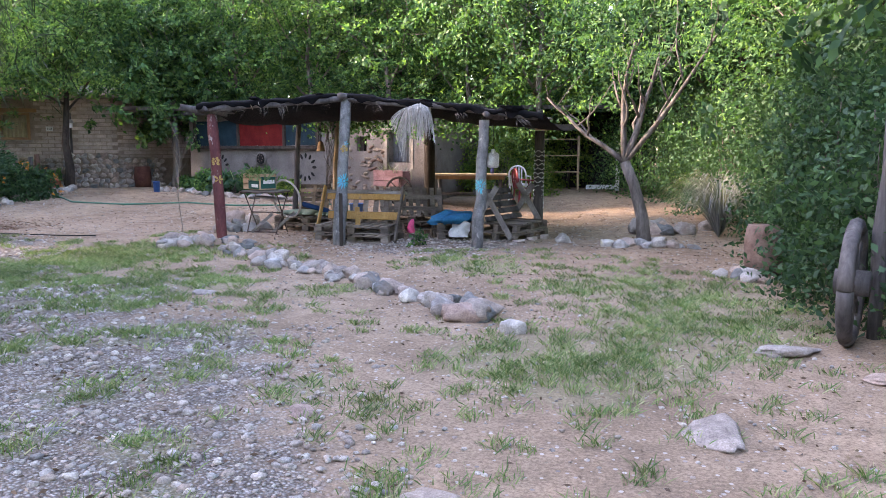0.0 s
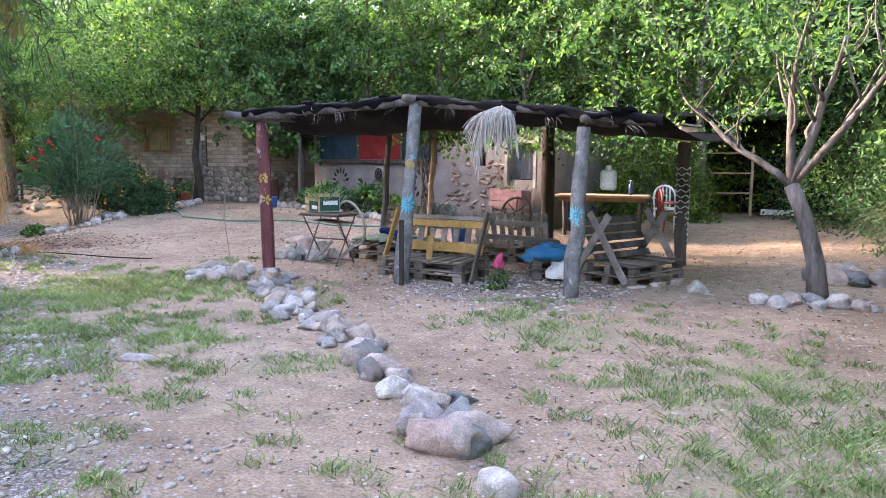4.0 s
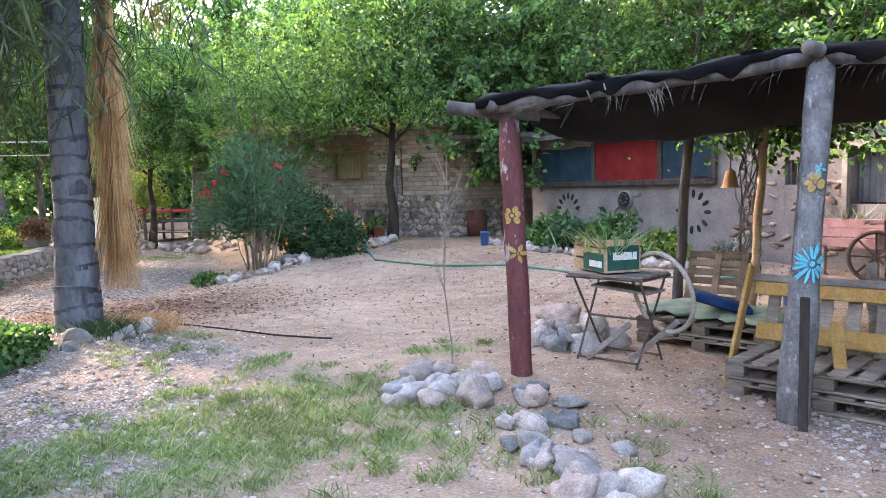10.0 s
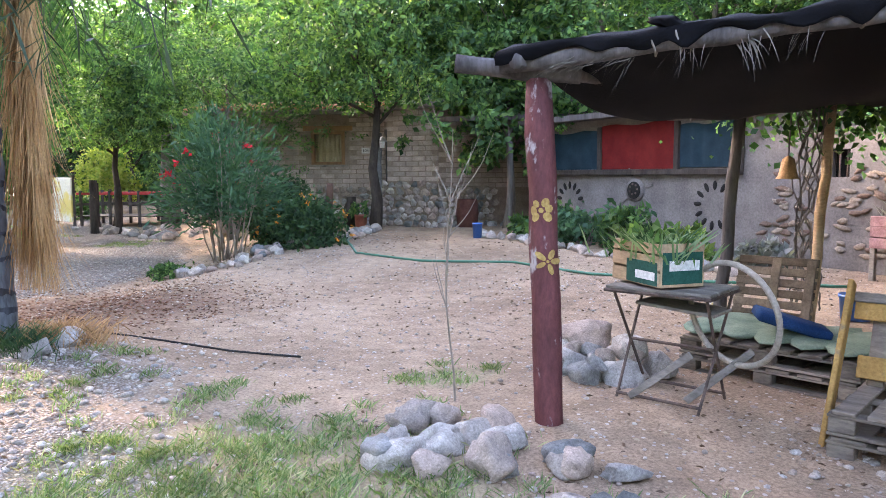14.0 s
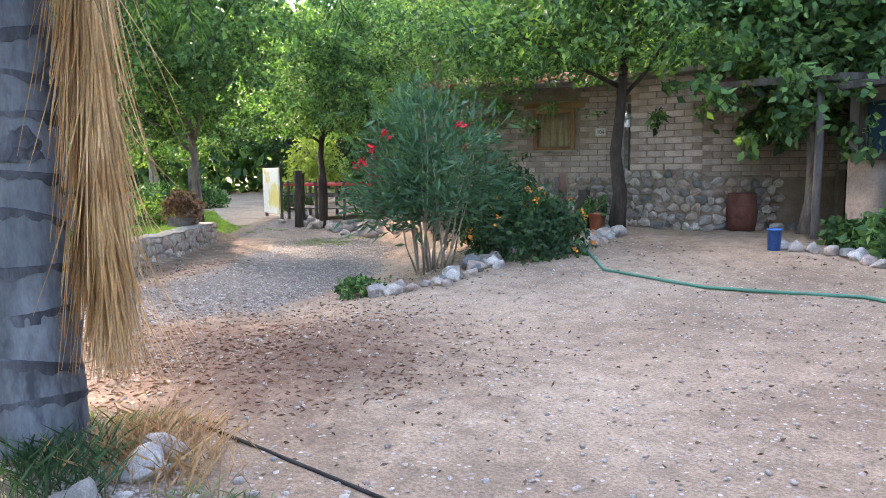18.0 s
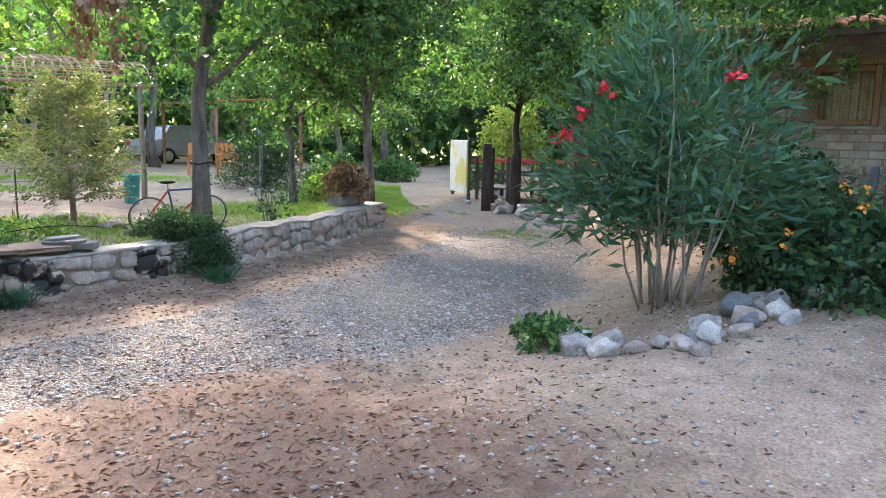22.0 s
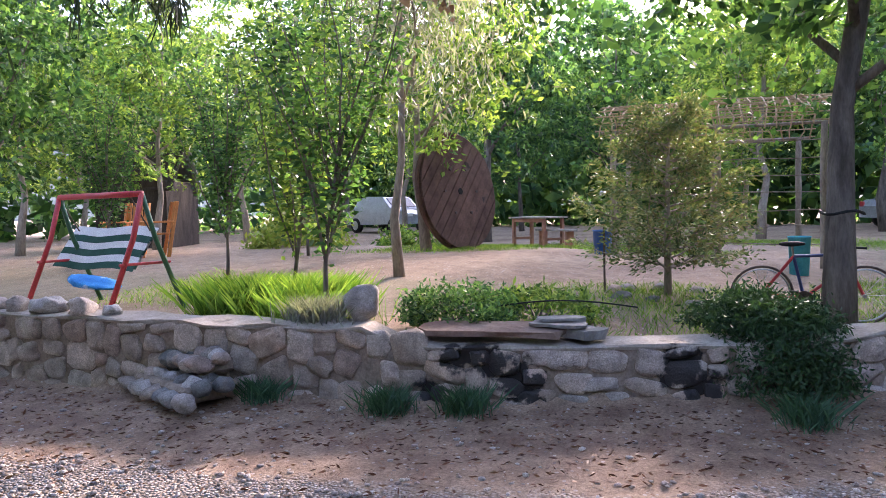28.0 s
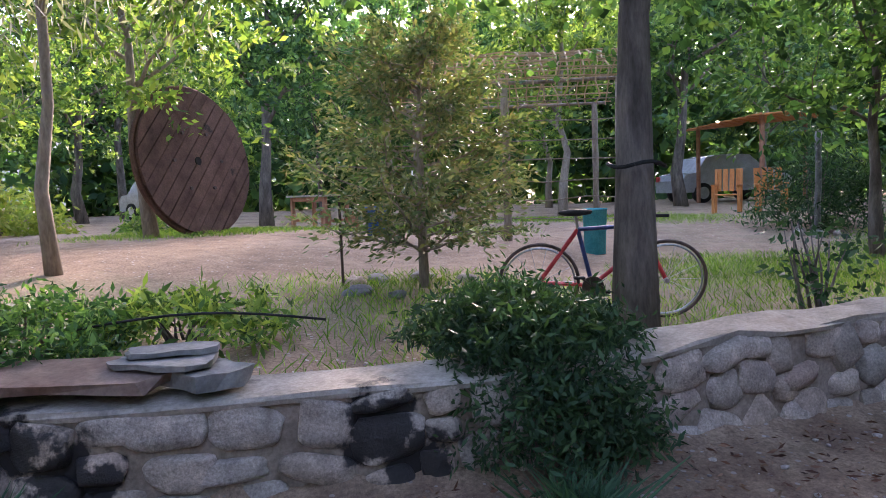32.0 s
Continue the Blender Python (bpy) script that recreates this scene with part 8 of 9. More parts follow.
bed_cover()
for k_r, (x_k, y_k, w_k) in enumerate(((-7.75, 8.85, 0.34), (-7.8, 9.15, 0.26), (-7.75, 9.4, 0.26), (-7.78, 9.68, 0.3), (-7.72, 9.95, 0.34), (-7.68, 10.2, 0.28), (-7.6, 8.5, 0.28), (-7.5, 8.2, 0.22), (-10.4, 8.8, 0.4), (-10.2, 9.1, 0.36), (-10.6, 8.4, 0.3),
                                    (-8.15, 12.2, 0.24), (-8.0, 12.55, 0.22), (-8.2, 12.9, 0.26), (-8.35, 13.05, 0.2), (-7.95, 12.0, 0.2))):
    stone("bed_stone", x_k, y_k, w_k, "pale rounded stone edging the palm bed", rng_s, "palm bed stones")
for k_r in range(7):
    tuft("dry_weed", (-8.45 + 0.3 * math.sin(k_r * 2), 12.8 + 0.25 * math.cos(k_r * 3)), "dry tangled weeds at the palm's foot", 170, 0.15, 0.006, "leaf_dark" if k_r % 2 else "dry_frond", 0.15, 120 + k_r, "weed", 1.6, "palm weeds")

# ---------- clothesline ----------
cl = thing("clothesline", (0, 0, 0), "thin wire clothesline strung to the palm", "clothesline")
A_L, B_L = Vector((-10.39, 7.02, 2.21)), Vector((-8.92, 12.42, 2.06))
for dz in (0.0, -0.13):
    part("wire", Geo().tube([A_L.lerp(B_L, k / 14) + Vector((0, 0, dz - 0.1 * math.sin(math.pi * k / 14))) for k in range(15)], 0.005, 5), "steel", cl)


def towel(t0, t1, drop, material, label, seed):
    rng = np.random.default_rng(seed)
    g = Geo()
    nu, nv = 14, 10
    side = (B_L - A_L).cross(Vector((0, 0, 1))).normalized()
    for j in range(nv + 1):
        for i in range(nu + 1):
            t = t0 + (t1 - t0) * i / nu
            p = A_L.lerp(B_L, t) + Vector((0, 0, -0.1 * math.sin(math.pi * t) - drop * j / nv))
            g.v.append(p + side * (0.03 * math.sin(i * 1.1 + seed) * (0.3 + j / nv) + 0.012 * math.sin(i * 2.7)))
    k = len(g.v)
    g.v += [Vector(p) + side * 0.008 for p in g.v]
    w = nu + 1
    for j in range(nv):
        for i in range(nu):
            a = j * w + i
            g.f += [(a, a + 1, a + w + 1, a + w), (k + a, k + a + w, k + a + w + 1, k + a + 1)]
    single("towel", g, material, label, "towel", "laundry on the line", "", smooth=True)


M["towel_blue"] = surface("pale_blue_towel", (0.42, 0.52, 0.6), (0.55, 0.64, 0.7), 5, 0.95, 0.4, 90, stain=(0.75, 0.78, 0.8), stain_scale=9)
M["towel_pink"] = surface("pink_white_cloth", (0.62, 0.5, 0.5), (0.75, 0.66, 0.66), 8, 0.95, 0.4, 90)
M["towel_grey"] = surface("patterned_cloth", (0.5, 0.55, 0.62), (0.75, 0.77, 0.8), 14, 0.95, 0.4, 90, stain=(0.3, 0.38, 0.5), stain_scale=14)
M["towel_red"] = surface("red_towel", (0.55, 0.04, 0.05), (0.7, 0.1, 0.1), 6, 0.95, 0.4, 90)
M["towel_green"] = surface("pale_green_towel", (0.45, 0.56, 0.4), (0.6, 0.7, 0.53), 6, 0.95, 0.4, 90)
towel(0.160, 0.396, 0.62, "towel_blue", "pale blue towel pegged on the line", 1)
towel(0.399, 0.458, 0.38, "towel_pink", "pinkish white cloth pegged on the line", 2)
towel(0.464, 0.537, 0.4, "towel_grey", "white and blue patterned cloth on the line", 3)
towel(0.539, 0.597, 0.32, "towel_red", "red cloth pegged on the line", 4)
towel(0.646, 0.726, 0.72, "towel_green", "pale green towel hanging on the line", 5)
for k_r, (c_k, rz_k) in enumerate((((-10.18, 9.4, 1.03), 20), ((-10.82, 10.6, 1.27), 50), ((-9.67, 8.72, 0.85), 10))):
    single("tyre", Geo().tube([(0.26 * math.cos(a), 0, 0.26 * math.sin(a)) for a in [2 * math.pi * k / 28 for k in range(29)]], 0.085, 10, False), "black", "old black tyre hung on a casuarina trunk", "tyre", "hung tyres", "", c_k, rz_k, True)

# ---------- road end: painted sign, gate posts, wooden bridge, rocks ----------
sg = thing("sign_board", (-26.6, 22.9, h1(-26.6, 22.9)), "large white board painted with a yellow sun beside the road", "sign", "", -8)
M["sign"] = surface("white_yellow_painted_board", (0.75, 0.73, 0.62), (0.82, 0.8, 0.7), 1.5, 0.7, 0.2, 30, stain=(0.72, 0.6, 0.2), stain_scale=1.1, stain_at=0.52)
part("board", Geo().box((0, 0, 0.85), (1.5, 0.05, 1.45)), "sign", sg)
for x_p in (-0.72, 0.72):
    part("board_post", Geo().box((x_p, 0.06, 0.8), (0.08, 0.08, 1.7)), "log_dark", sg)
for k_r, (x_k, y_k, r_k, z_k) in enumerate(((-23.6, 22.2, 0.13, 1.6), (-23.0, 22.6, 0.1, 1.4), (-24.3, 22.7, 0.09, 1.5))):
    single("gate_post", wobbly((0, 0, -0.1), (0.03, 0, z_k), r_k, r_k * 0.9, 130 + k_r), "bark_dark", "thick dark gate post by the road", "post", "gate posts", "", (x_k, y_k, h1(x_k, y_k)), 0, True)
br = thing("wooden_deck", (-25.2, 24.6, h1(-25, 24.3)), "dark wooden footbridge deck with red trimmed rails", "footbridge", "", 30)
for k_r in range(12):
    part("deck_board", Geo().box((-1.5 + k_r * 0.27, 0, 0.35), (0.25, 1.4, 0.04)), "log_dark", br)
for y_p in (-0.68, 0.68):
    for z_p in (0.75, 1.1):
        part("rail", Geo().box((0, y_p, z_p), (3.3, 0.05, 0.08)), "log_dark" if z_p < 1 else "red_paint", br)
    for x_p in (-1.5, -0.5, 0.5, 1.5):
        part("rail_post", Geo().box((x_p, y_p, 0.6), (0.08, 0.08, 1.2)), "log_dark", br)
for k_r in range(60):
    x_k, y_k = -21.6 + rng_s.normal() * 1.5, 23.0 + rng_s.normal() * 0.55
    stone("rock", x_k, y_k, 0.2 + 0.28 * rng_s.random() ** 2, "grey tumbled rock beside the road", rng_s, "roadside rocks")
single("poplar_trunk", wobbly((0, 0, -0.1), (0.2, 0.1, 6.0), 0.24, 0.14, 140), "log", "pale thick poplar trunk behind the rocks", "tree trunk", "", "", (-23.8, 24.9, h1(-23.8, 24.9)), 0, True)
plant_tree(T_HOUSE, (-24.2, 23.3), "leafy tree over the footbridge", 100, 1.0, "tree")
plant_tree(T_TALL, (-23.9, 25.2), "tall poplar behind the rocks", 10, 1.15, "tree")
plant_tree(T_BROAD, (-21.0, 26.5), "green tree behind the oleander", 250, 1.0, "tree")
plant_tree(T_LIGHT, (-30.0, 20.5), "young tree by the lawn road", 250, 0.8, "tree")
plant_tree(T_BROAD, (-24.0, 17.6), "round green tree on the lawn", 250, 0.75, "tree")
plant_tree(T_LIGHT, (-35.0, 22.0), "bright tree where the road bends", 250, 0.9, "tree")
shrub("yellow_bush", (-31.0, 27.2), "bright yellow-green bush beside the road", (1.3, 1.1, 2.2), 3200, 0.16, "leaf_yellow", 58, 0.6, 0.5, 8)
for k_r, (x_k, y_k) in enumerate(((-33.5, 23.5), (-29.0, 25.0), (-36.5, 24.8), (-31.5, 21.0))):
    shrub("bush", (x_k, y_k), "rounded green bush beside the road", (0.9, 0.8, 0.8), 1500, 0.13, "leaf", 150 + k_r, 0.5, 0, 6, "bush", "roadside bushes")

# ---------- right side of the yard ----------
def bare_tree():
    ob = thing("tree", (2.5, 14.5, h1(2.5, 14.5)), "leaning grey tree with bare forked branches", "tree")
    rng = np.random.default_rng(33)
    g = Geo()
    g.tube([(0, 0, -0.1), (-0.06, 0, 0.45), (-0.2, 0.02, 0.95), (-0.35, 0.1, 1.3)], [0.13, 0.1, 0.09, 0.085], 10)
    fork = (-0.35, 0.1, 1.3)
    for d, L, r in (((-0.15, 0.1, 1), 1.9, 0.06), ((0.25, 0, 1), 1.7, 0.065), ((-0.9, 0.0, 0.75), 1.7, 0.05), ((0.75, -0.3, 0.8), 2.6, 0.05)):
        p, q = limb(rng, fork, d, L, r, 0.13, 7)
        g.tube(p, q, 7)
        for j in range(5):
            sp, sr = limb(rng, p[2 + j], (rng.normal(), rng.normal(), 0.9), L * 0.55, q[2 + j] * 0.6, 0.2, 5)
            g.tube(sp, sr, 5)
    part("trunk", g, "bark", ob, "", True)
    n = 5200
    c = rng.normal(size=(150, 3)) * np.array([1.3, 1.2, 0.45]) + np.array([-0.1, 0.2, 3.3])
    pos = c[rng.integers(0, 150, n)] + rng.normal(size=(n, 3)) * 0.17
    part("crown", quads_mesh("crown", leaf_quads(rng, pos, 0.085, 0.35, 0.4), "leaf"), "leaf", ob)


bare_tree()
for k_r, (x_k, y_k, sx, sz, lf) in enumerate(((4.1, 9.2, 0.95, 2.1, "leaf_dark"), (4.3, 10.8, 1.0, 2.4, "leaf_dark"), (4.6, 12.4, 1.0, 2.6, "leaf_dark"), (5.0, 14.2, 1.0, 2.8, "leaf_dark"), (5.2, 16.2, 1.1, 2.8, "leaf_dark"), (4.9, 18.4, 1.1, 2.6, "leaf_dark"),
                                           (4.6, 20.6, 1.2, 2.6, "leaf_dark"), (3.6, 22.4, 1.2, 2.5, "leaf"), (4.4, 7.4, 1.0, 2.2, "leaf_dark"), (4.9, 5.6, 1.1, 2.2, "leaf"))):
    shrub("hedge", (x_k, y_k), "tall leafy vine hedge beside the yard", (sx, sx * 1.1, sz), 9500, 0.075, lf, 160 + k_r, 0.5, 0.0, 10, "hedge", "yard hedge", hollow=0.6)
def arching(loc, seed, n=260, tall=1.5, reach=1.0):
    rng = np.random.default_rng(seed)
    ob = thing("pampas_grass", (*loc, h1(*loc)), "arching long-leaved grass clump under the hedge", "grass", "pampas clumps")
    q = []
    for i in range(n):
        a = rng.random() * 6.28
        H, L = tall * (0.6 + 0.5 * rng.random()), reach * (0.5 + 0.8 * rng.random())
        pts = [np.array([math.cos(a) * L * t, math.sin(a) * L * t, H * (2.1 * t - 1.75 * t * t)]) for t in (0, 0.2, 0.4, 0.6, 0.8, 1.0)]
        s = np.array([-math.sin(a), math.cos(a), 0.3]) * 0.011
        for k in range(5):
            q.append([pts[k] - s * (1 - k * 0.17), pts[k] + s * (1 - k * 0.17), pts[k + 1] + s * (1 - (k + 1) * 0.17), pts[k + 1] - s * (1 - (k + 1) * 0.17)])
    part("foliage", quads_mesh("foliage", np.array(q), "leaf_grey"), "leaf_grey", ob)


for k_r, xy_k in enumerate(((3.9, 15.6), (4.2, 17.2))):
    arching(xy_k, 170 + k_r)
shrub("hedge", (-0.1, 21.4), "clipped leafy hedge behind the plank table", (1.2, 0.6, 1.9), 9000, 0.075, "leaf_light", 178, 0.55, 0.0, 8, "hedge", "back hedge", hollow=0.6)
for k_r, (x_k, y_k) in enumerate(((0.7, 24.0), (-0.2, 23.6), (1.6, 24.6))):
    shrub("hedge", (x_k, y_k), "clipped leafy hedge wall behind the chairs", (0.8, 0.6, 2.3), 3600, 0.11, "leaf_light", 180 + k_r, 0.55, 0.0, 8, "hedge", "back hedge", hollow=0.6)
single("barrel", Geo().tube([(0, 0, 0), (0, 0, 0.2), (0, 0, 0.42), (0, 0, 0.6)], [0.2, 0.225, 0.225, 0.2], 20), "rust", "rusty brown drum at the hedge's foot", "barrel", "", "", (3.5, 11.7, h1(3.5, 11.7)), 0, True)
for k_r in range(8):
    stone("stone", 3.25 + rng_s.normal() * 0.2, 11.35 + rng_s.normal() * 0.15, 0.16 + 0.1 * rng_s.random(), "stone by the rusty drum", rng_s, "drum stones")
for k_r in range(14):
    stone("stone", 2.5 + rng_s.normal() * 0.45, 14.2 + rng_s.normal() * 0.18, 0.18 + 0.16 * rng_s.random(), "river stone ringing the leaning tree", rng_s, "tree ring stones", flat=0.8)
for k_r in range(12):
    stone("stone", 3.2 + rng_s.normal() * 0.45, 16.3 + rng_s.normal() * 0.2, 0.25 + 0.25 * rng_s.random(), "grey boulder under the hedge", rng_s, "hedge stones")
for x_k, y_k, w_k in ((2.6, 8.05, 0.4), (1.72, 6.3, 0.36), (0.35, 5.35, 0.3), (-0.55, 6.35, 0.22), (-2.6, 9.5, 0.26), (3.0, 7.4, 0.25)):
    stone("flat_stone", x_k, y_k, w_k, "pale flat stone sunk in the soil", rng_s, "flat stones", flat=0.3)


def old_wheel():
    ob = thing("wagon_wheel", (3.15, 8.3, h1(3.15, 8.3)), "grey weathered wooden wagon wheel beside a post", "wheel", "", 62)
    R = 0.44
    for k in range(6):
        a0 = 2 * math.pi * k / 6
        pts = [(R * math.cos(a0 + b), 0, R + 0.05 + R * math.sin(a0 + b)) for b in [math.pi / 3 * i / 5 for i in range(6)]]
        part("felloe", Geo().tube(pts, 0.055, 8), "log_dark", ob, "", True)
    part("hub", Geo().tube([(0, -0.12, R + 0.05), (0, 0.12, R + 0.05)], 0.1, 14), "log_dark", ob, "", True)
    for k in range(8):
        a = 2 * math.pi * k / 8
        part("spoke", Geo().tube([(0.08 * math.cos(a), 0, R + 0.05 + 0.08 * math.sin(a)), (0.4 * math.cos(a), 0, R + 0.05 + 0.4 * math.sin(a))], 0.028, 6), "log_dark", ob)


old_wheel()
single("pole", wobbly((0, 0, -0.1), (0.02, 0, 3.2), 0.055, 0.05, 190), "log_dark", "dark upright pole beside the wagon wheel", "pole", "", "", (3.42, 8.5, h1(3.4, 8.5)), 0, True)
# birdhouse-like box on the patterned post
bx = thing("nest_box", (0.85, 17.25, 1.86), "rough wooden box on top of the patterned post", "box", "", 10)
part("box_body", Geo().box((0, 0, 0.12), (0.26, 0.22, 0.22)), "plank", bx)
part("box_roof", Geo().box((0, 0, 0.25), (0.34, 0.3, 0.03), rot(0, 8, 0)), "old_wood", bx)
# shed with shelves behind
shd = thing("shed", (2.2, 23.2, h1(2.2, 23.2)), "dark open shed with shelves and a white door frame", "shed", "", 5)
# Walls take near black, so the shade inside the shed is painted on.
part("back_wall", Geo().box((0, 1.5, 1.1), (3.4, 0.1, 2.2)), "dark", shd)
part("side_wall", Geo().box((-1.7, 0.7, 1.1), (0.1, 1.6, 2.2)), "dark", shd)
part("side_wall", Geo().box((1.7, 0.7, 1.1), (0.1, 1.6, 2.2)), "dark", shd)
part("shed_roof", Geo().box((0, 0.6, 2.3), (3.9, 2.4, 0.1), rot(3, 0, 0)), "log_dark", shd)
part("door_frame", Geo().box((0.75, -0.1, 0.7), (0.1, 0.08, 1.4)), "white_plastic", shd)
part("door_frame", Geo().box((0.35, -0.1, 0.1), (0.9, 0.08, 0.12)), "white_plastic", shd)
for z_p in (0.5, 0.95, 1.4):
    part("shelf", Geo().box((-0.9, 0.2, z_p), (1.2, 0.4, 0.03)), "plank", shd)
part("shelf_post", Geo().box((-0.3, 0.1, 0.75), (0.06, 0.06, 1.5)), "plank", shd)

# ---------- far hut in the garden ----------
ht = thing("hut", (-22.9, 0.6, h1(-22.9, 0.6)), "small dark hut with a tilted metal roof", "hut", "", 30)
part("wall", Geo().box((0, 0, 0.75), (2.0, 1.6, 1.5)), "bark_dark", ht)
part("roof", Geo().box((-0.5, 0, 1.85), (1.5, 1.9, 0.05), rot(0, -50, 0)), "steel", ht)
part("roof", Geo().box((0.55, 0, 1.85), (1.5, 1.9, 0.05), rot(0, 50, 0)), "bark_dark", ht)
part("door", Geo().box((0.2, -0.82, 0.55), (0.6, 0.04, 1.1)), "green_paint", ht)

# ---------- grass, pebbles, litter, far woods ----------
def yard_grass():
    rng = np.random.default_rng(30)
    xs, ys = [], []
    for cx, cy, r in PATCHES:
        n = int((3600 if cx < 0 else 2000) * r * r)
        k = max(8, int(60 * r * r))
        c = rng.normal(size=(k, 2)) * r * 0.62 + (cx, cy)
        p = c[rng.integers(0, k, n)] + rng.normal(size=(n, 2)) * 0.06 * (0.4 + rng.random((n, 1)))
        xs.append(p[:, 0]); ys.append(p[:, 1])
    n = 900
    c = np.column_stack([rng.uniform(-8, 3.2, n), rng.uniform(4.0, 13.2, n)])
    c = c[np.sin(c[:, 0] * 1.3) + np.sin(c[:, 1] * 1.1 + c[:, 0]) > -0.5]
    p = c[rng.integers(0, len(c), 30000)] + rng.normal(size=(30000, 2)) * 0.045
    x, y = np.concatenate(xs + [p[:, 0]]), np.concatenate(ys + [p[:, 1]])
    q = blades(rng, np.column_stack([x, y]), height(x, y), 0.05, 0.0065, 2.0)
    tagged(part("grass", quads_mesh("grass", q, "grass"), "grass"), "thin patchy green and straw-coloured yard grass", "grass", "", "stuff")
    n = 420000
    x, y = rng.uniform(-32, -15, n), rng.uniform(2, 24, n)
    d = poly_dist(x, y, WALL)
    g, l, t = zones(x, y)
    r = np.abs(poly_dist(x, y, ROAD))
    patch = np.sin(x * 1.1 + 2) * np.sin(y * 0.9) + np.sin(x * 0.37 + y * 0.53)
    keep = (d < -0.45) & (r > 1.4) & (rng.random(n) < np.clip(t * 0.9 + patch * 0.6 - 0.12, 0, 1)) & (y > 7.5)
    q = blades(rng, np.column_stack([x, y])[keep], height(x[keep], y[keep]), 0.07, 0.006, 1.5)
    tagged(part("grass", quads_mesh("grass", q, "grass_lush"), "grass_lush"), "bright green garden grass in the dappled sun", "grass", "", "stuff")


yard_grass()


def pebbles(name, n, lo, hi, size, seed, dense, label, material="pebble"):
    rng = np.random.default_rng(seed)
    v0, f0 = ICO[1]
    v0 = np.array([tuple(p) for p in v0]) * np.array([1, 0.8, 0.5])
    f0 = np.array(f0)
    x, y = rng.uniform(lo[0], hi[0], n), rng.uniform(lo[1], hi[1], n)
    g, l, t = zones(x, y)
    keep = (rng.random(n) < dense(g, l, t)) & (poly_dist(x, y, WALL) > 0.15)
    x, y = x[keep], y[keep]
    m = len(x)
    s = size * (0.35 + rng.random(m) ** 3 * 1.9)
    a = rng.random(m) * 6.28
    c, sn = np.cos(a), np.sin(a)
    j = 1 + rng.normal(size=(m, len(v0), 3)) * 0.16
    p = v0[None] * j * s[:, None, None]
    px, py = p[..., 0] * c[:, None] - p[..., 1] * sn[:, None], p[..., 0] * sn[:, None] + p[..., 1] * c[:, None]
    z = height(x, y)
    out = np.stack([px + x[:, None], py + y[:, None], p[..., 2] + z[:, None] + (s * 0.12)[:, None]], -1).reshape(-1, 3)
    faces = (f0[None] + (np.arange(m) * len(v0))[:, None, None]).reshape(-1, 3)
    me = bpy.data.meshes.new(name)
    me.vertices.add(len(out))
    me.vertices.foreach_set("co", out.astype(np.float32).ravel())
    me.loops.add(faces.size)
    me.loops.foreach_set("vertex_index", faces.astype(np.int32).ravel())
    me.polygons.add(len(faces))
    me.polygons.foreach_set("loop_start", np.arange(len(faces), dtype=np.int32) * 3)
    me.update()
    tagged(part(name, me, material), label, "pebbles", "", "stuff")


pebbles("pebbles", 46000, (-13, 3.6), (4, 19), 0.0115, 41, lambda g, l, t: 0.45 + 0.5 * g, "loose pebbles scattered over the yard")
pebbles("gravel", 62000, (-20.5, 8.0), (-10.5, 22), 0.0125, 42, lambda g, l, t: np.clip(g * 1.2, 0, 1) + 0.12, "grey road gravel")
pebbles("gravel", 30000, (-8.5, 3.8), (0.5, 15), 0.0185, 43, lambda g, l, t: np.clip(g * 1.3, 0, 1), "grey gravel patches in the yard")


def dead_leaves():
    rng = np.random.default_rng(44)
    n = 60000
    x, y = rng.uniform(-18, -8.5, n), rng.uniform(8, 19, n)
    g, l, t = zones(x, y)
    keep = (rng.random(n) < l * 0.9) & (poly_dist(x, y, WALL) > 0.1)
    pos = np.column_stack([x[keep], y[keep], height(x[keep], y[keep]) + 0.012])
    al = rng.normal(size=(keep.sum(), 3)) * np.array([1, 1, 0.12])
    tagged(part("leaf_litter", quads_mesh("litter", leaf_quads(rng, pos, 0.045, 0.24, 0.0, 0.05, al), "litter_red"), "litter_red"), "dry brown leaf litter on the soil", "leaf litter", "", "stuff")


dead_leaves()


def leaf_flecks():
    rng = np.random.default_rng(45)
    n = 30000
    x, y = rng.uniform(-14, 4, n), rng.uniform(3.5, 21, n)
    dense = np.sin(x * 0.9 + 1) * np.sin(y * 0.8) * 0.3 + 0.45
    keep = (rng.random(n) < dense) & (poly_dist(x, y, WALL) > 0.1)
    pos = np.column_stack([x[keep], y[keep], height(x[keep], y[keep]) + 0.01])
    al = rng.normal(size=(keep.sum(), 3)) * np.array([1, 1, 0.12])
    tagged(part("leaf_litter", quads_mesh("litter", leaf_quads(rng, pos, 0.036, 0.42, 0.0, 0.05, al), "litter"), "litter"), "small dry tan leaves strewn over the soil", "leaf litter", "", "stuff")


leaf_flecks()


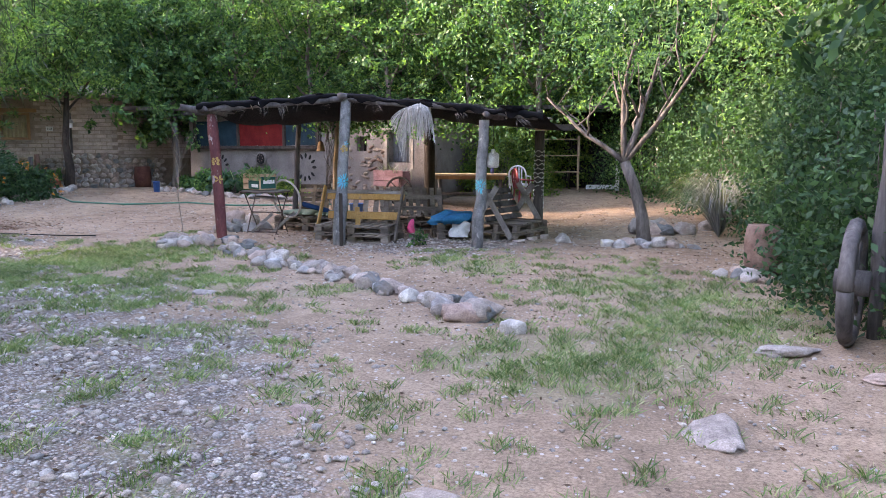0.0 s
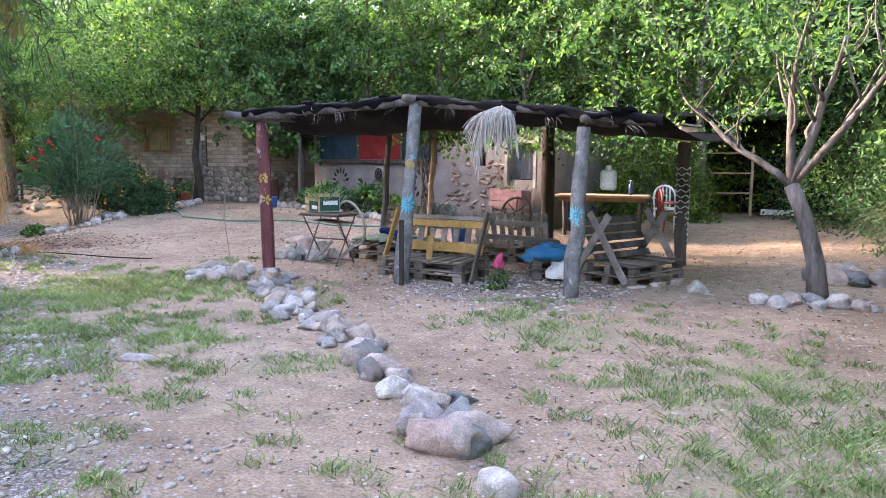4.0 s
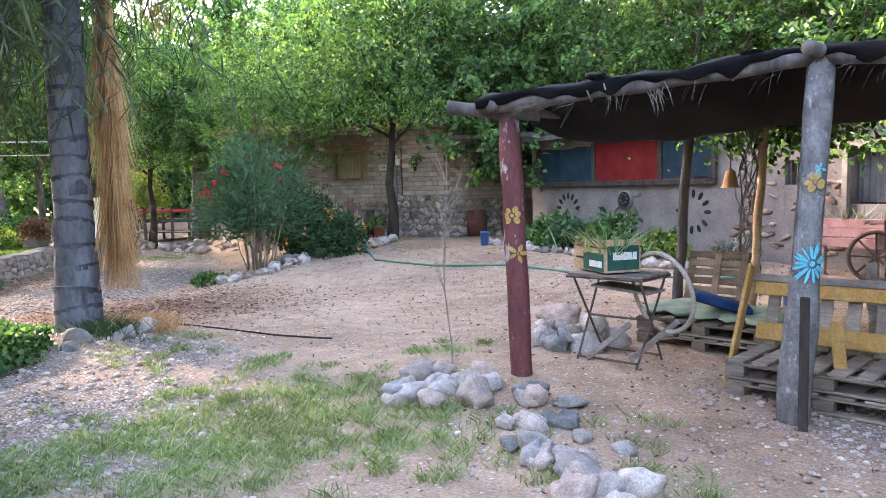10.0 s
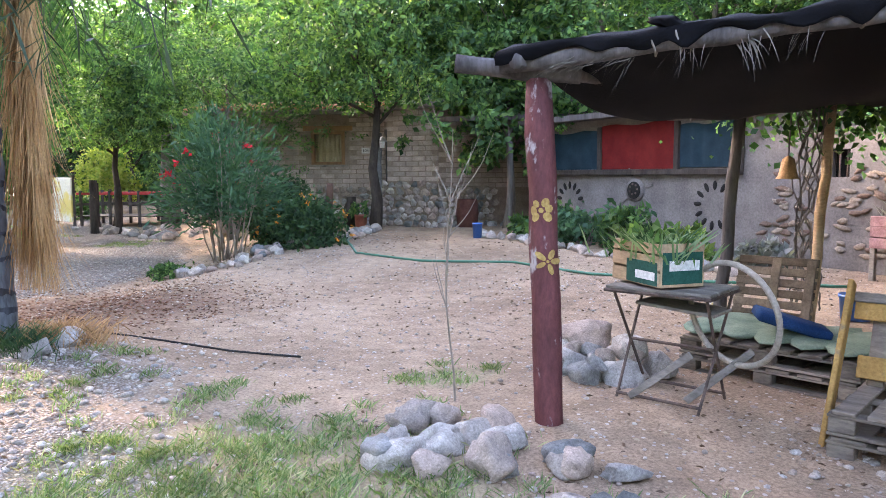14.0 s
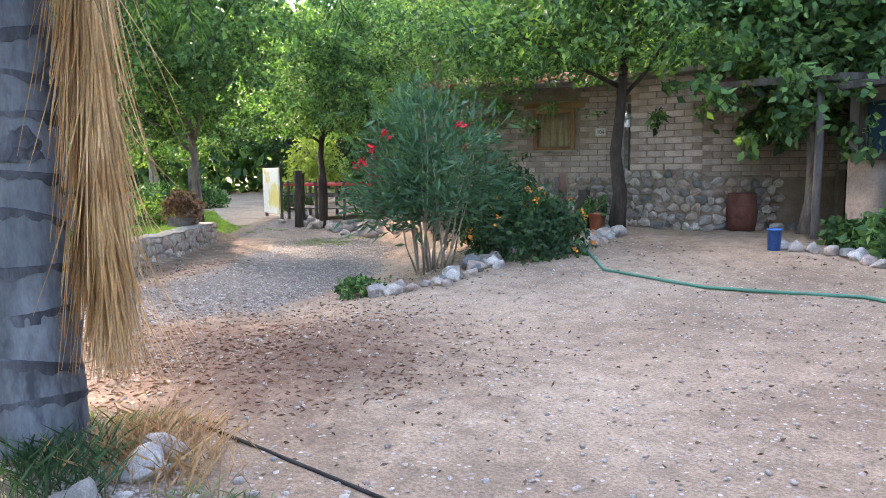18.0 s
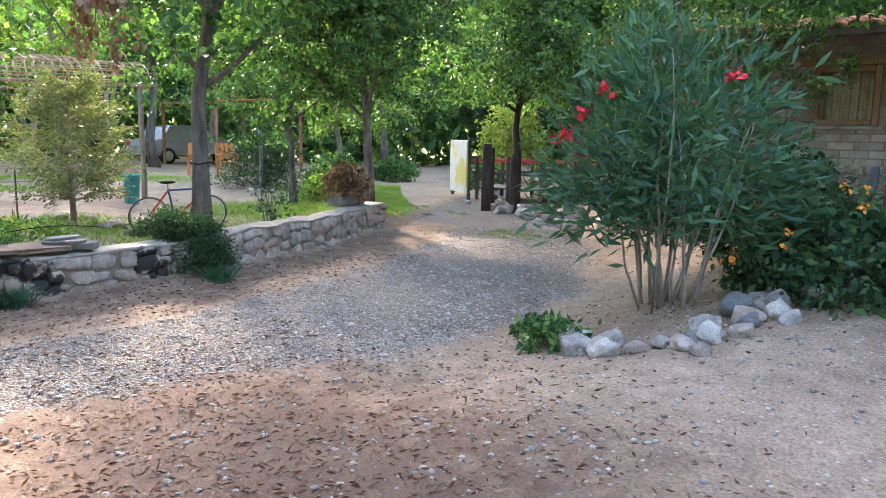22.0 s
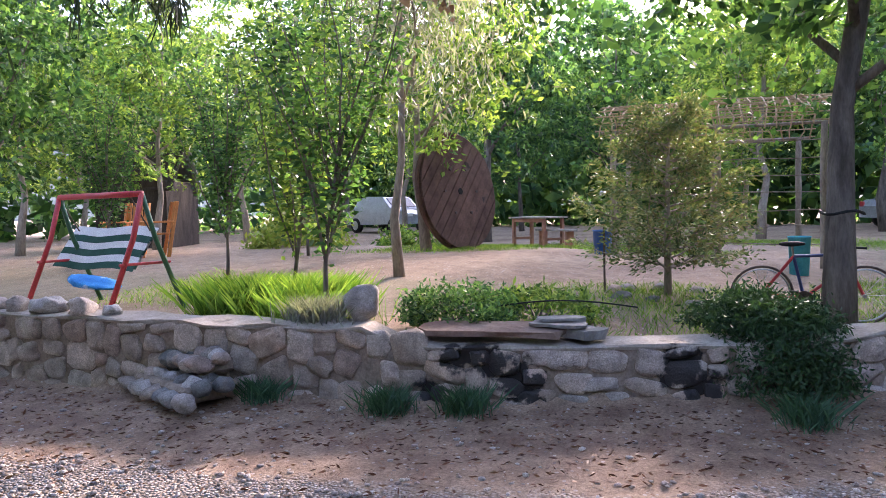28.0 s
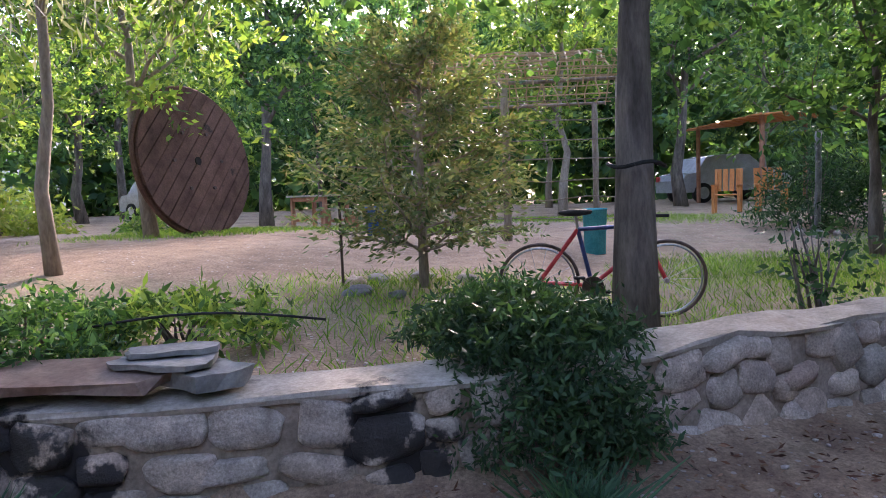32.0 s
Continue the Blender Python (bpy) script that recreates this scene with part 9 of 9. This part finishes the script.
def far_woods():
    rng = np.random.default_rng(50)
    n = 76000
    side = rng.random(n)
    x, y = np.empty(n), np.empty(n)
    dep = rng.random(n) ** 1.5 * 10
    a = side < 0.42
    x[a], y[a] = -46 - dep[a], rng.uniform(-18, 44, a.sum())
    b = (side >= 0.42) & (side < 0.7)
    x[b], y[b] = rng.uniform(-50, 12, b.sum()), 36 + dep[b]
    c = (side >= 0.7) & (side < 0.85)
    x[c], y[c] = 10.5 + dep[c], rng.uniform(-14, 40, c.sum())
    e = side >= 0.85
    x[e], y[e] = rng.uniform(-50, 12, e.sum()), -14 - dep[e]
    top = 9.0 + 2.4 * np.sin(x * 0.4 + 1) * np.sin(y * 0.45) + 1.2 * np.sin(x * 1.1 + y)
    z = rng.random(n) ** 0.85 * top
    q = leaf_quads(rng, np.column_stack([x, y, z]), 0.75, 0.6, 0.2)
    tagged(part("far_woods", quads_mesh("woods", q, "leaf"), "leaf"), "far dense green woods round the plot", "woods", "", "stuff")
    g = Geo()
    for i in range(41):
        t = i / 40
        az = radians(20 + 150 * t)
        r = 420
        hgt = 75 + 38 * math.sin(t * 9) + 20 * math.sin(t * 23 + 1)
        for k, (rr, zz) in enumerate(((r, -5), (r + 60, hgt * 0.6), (r + 160, hgt))):
            g.v.append((-math.sin(az) * rr, math.cos(az) * rr, zz))
    for i in range(40):
        for k in range(2):
            p = i * 3 + k
            g.f.append((p, p + 1, p + 4, p + 3))
    tagged(part("backdrop", g, "hill", None, "", True), "far hazy scrub-covered hills", "hills", "", "structure")


far_woods()

# ---------- branches hanging over the road ----------
def hanging_branch(start, tip, drop, seed, leaf, label, n=900, name="branch", width=0.22, red=False):
    """A long thin limb with cascading twigs at its end."""
    rng = np.random.default_rng(seed)
    a, b = Vector(start), Vector(tip)
    ob = thing(name, start, label, "branch", "overhanging branches")
    pts = [a.lerp(b, k / 8) + Vector((0, 0, 0.35 * math.sin(math.pi * k / 8))) - a for k in range(9)]
    part("limb", Geo().tube(pts, [0.045 - 0.0042 * k for k in range(9)], 7), "bark_dark", ob, "", True)
    end = pts[-1]
    pos, way = [], []
    for i in range(12):
        p = Vector(end) + Vector((rng.normal() * width * 0.5, rng.normal() * width * 0.5, rng.random() * 0.2))
        tw = [p + Vector((0.05 * math.sin(k + i) + rng.normal() * 0.02, 0.05 * math.cos(k * 1.3 + i), -drop * (0.5 + 0.5 * rng.random()) * k / 6)) for k in range(7)]
        part("twig", Geo().tube([pts[-2], *tw], [0.01] + [0.007 - 0.0008 * k for k in range(7)], 4), "bark", ob)
        for k in range(n // 12):
            t = rng.random() * 5.99
            q = tw[int(t)].lerp(tw[int(t) + 1], t - int(t))
            pos.append(q + Vector(rng.normal(size=3)) * 0.03)
            way.append((rng.normal() * 0.4, rng.normal() * 0.4, -1))
    pos, way = np.array([tuple(p) for p in pos]), np.array(way)
    part("foliage", quads_mesh("foliage", leaf_quads(rng, pos, 0.05 if red else 0.2, 0.7 if red else 0.06, 0.3, 0.4, way), leaf), leaf, ob)
    return ob


hanging_branch((-10.75, 10.5, 4.6), (-13.9, 13.8, 3.0), 1.25, 5, "leaf_brown", "long casuarina twigs hung with brown seed cones", 1500, red=True)
hanging_branch((-10.75, 10.5, 5.2), (-14.6, 12.6, 3.4), 1.0, 6, "needle", "drooping green casuarina twigs over the road", 1600, width=0.5)
hanging_branch((-10.75, 10.5, 4.2), (-14.9, 11.2, 3.3), 0.9, 7, "needle", "drooping green casuarina twigs over the road", 1600, width=0.5)


# bare sapling by the maroon post
sp_t = thing("sapling", (-4.82, 13.5, h1(-4.82, 13.5)), "dry bare sapling with thin pale twigs", "sapling")
rng_t = np.random.default_rng(61)
p_t, r_t = limb(rng_t, (0, 0, -0.05), (0.02, 0, 1), 1.75, 0.008, 0.05, 8)
part("trunk", Geo().tube(p_t, r_t, 5), "bark_pale", sp_t)
for k_r in range(14):
    p_u, r_u = limb(rng_t, p_t[3 + k_r % 5], (rng_t.normal(), rng_t.normal(), 1.6), 0.3 + 0.3 * rng_t.random(), 0.004, 0.12, 5)
    part("twig", Geo().tube(p_u, r_u, 4), "bark_pale", sp_t)
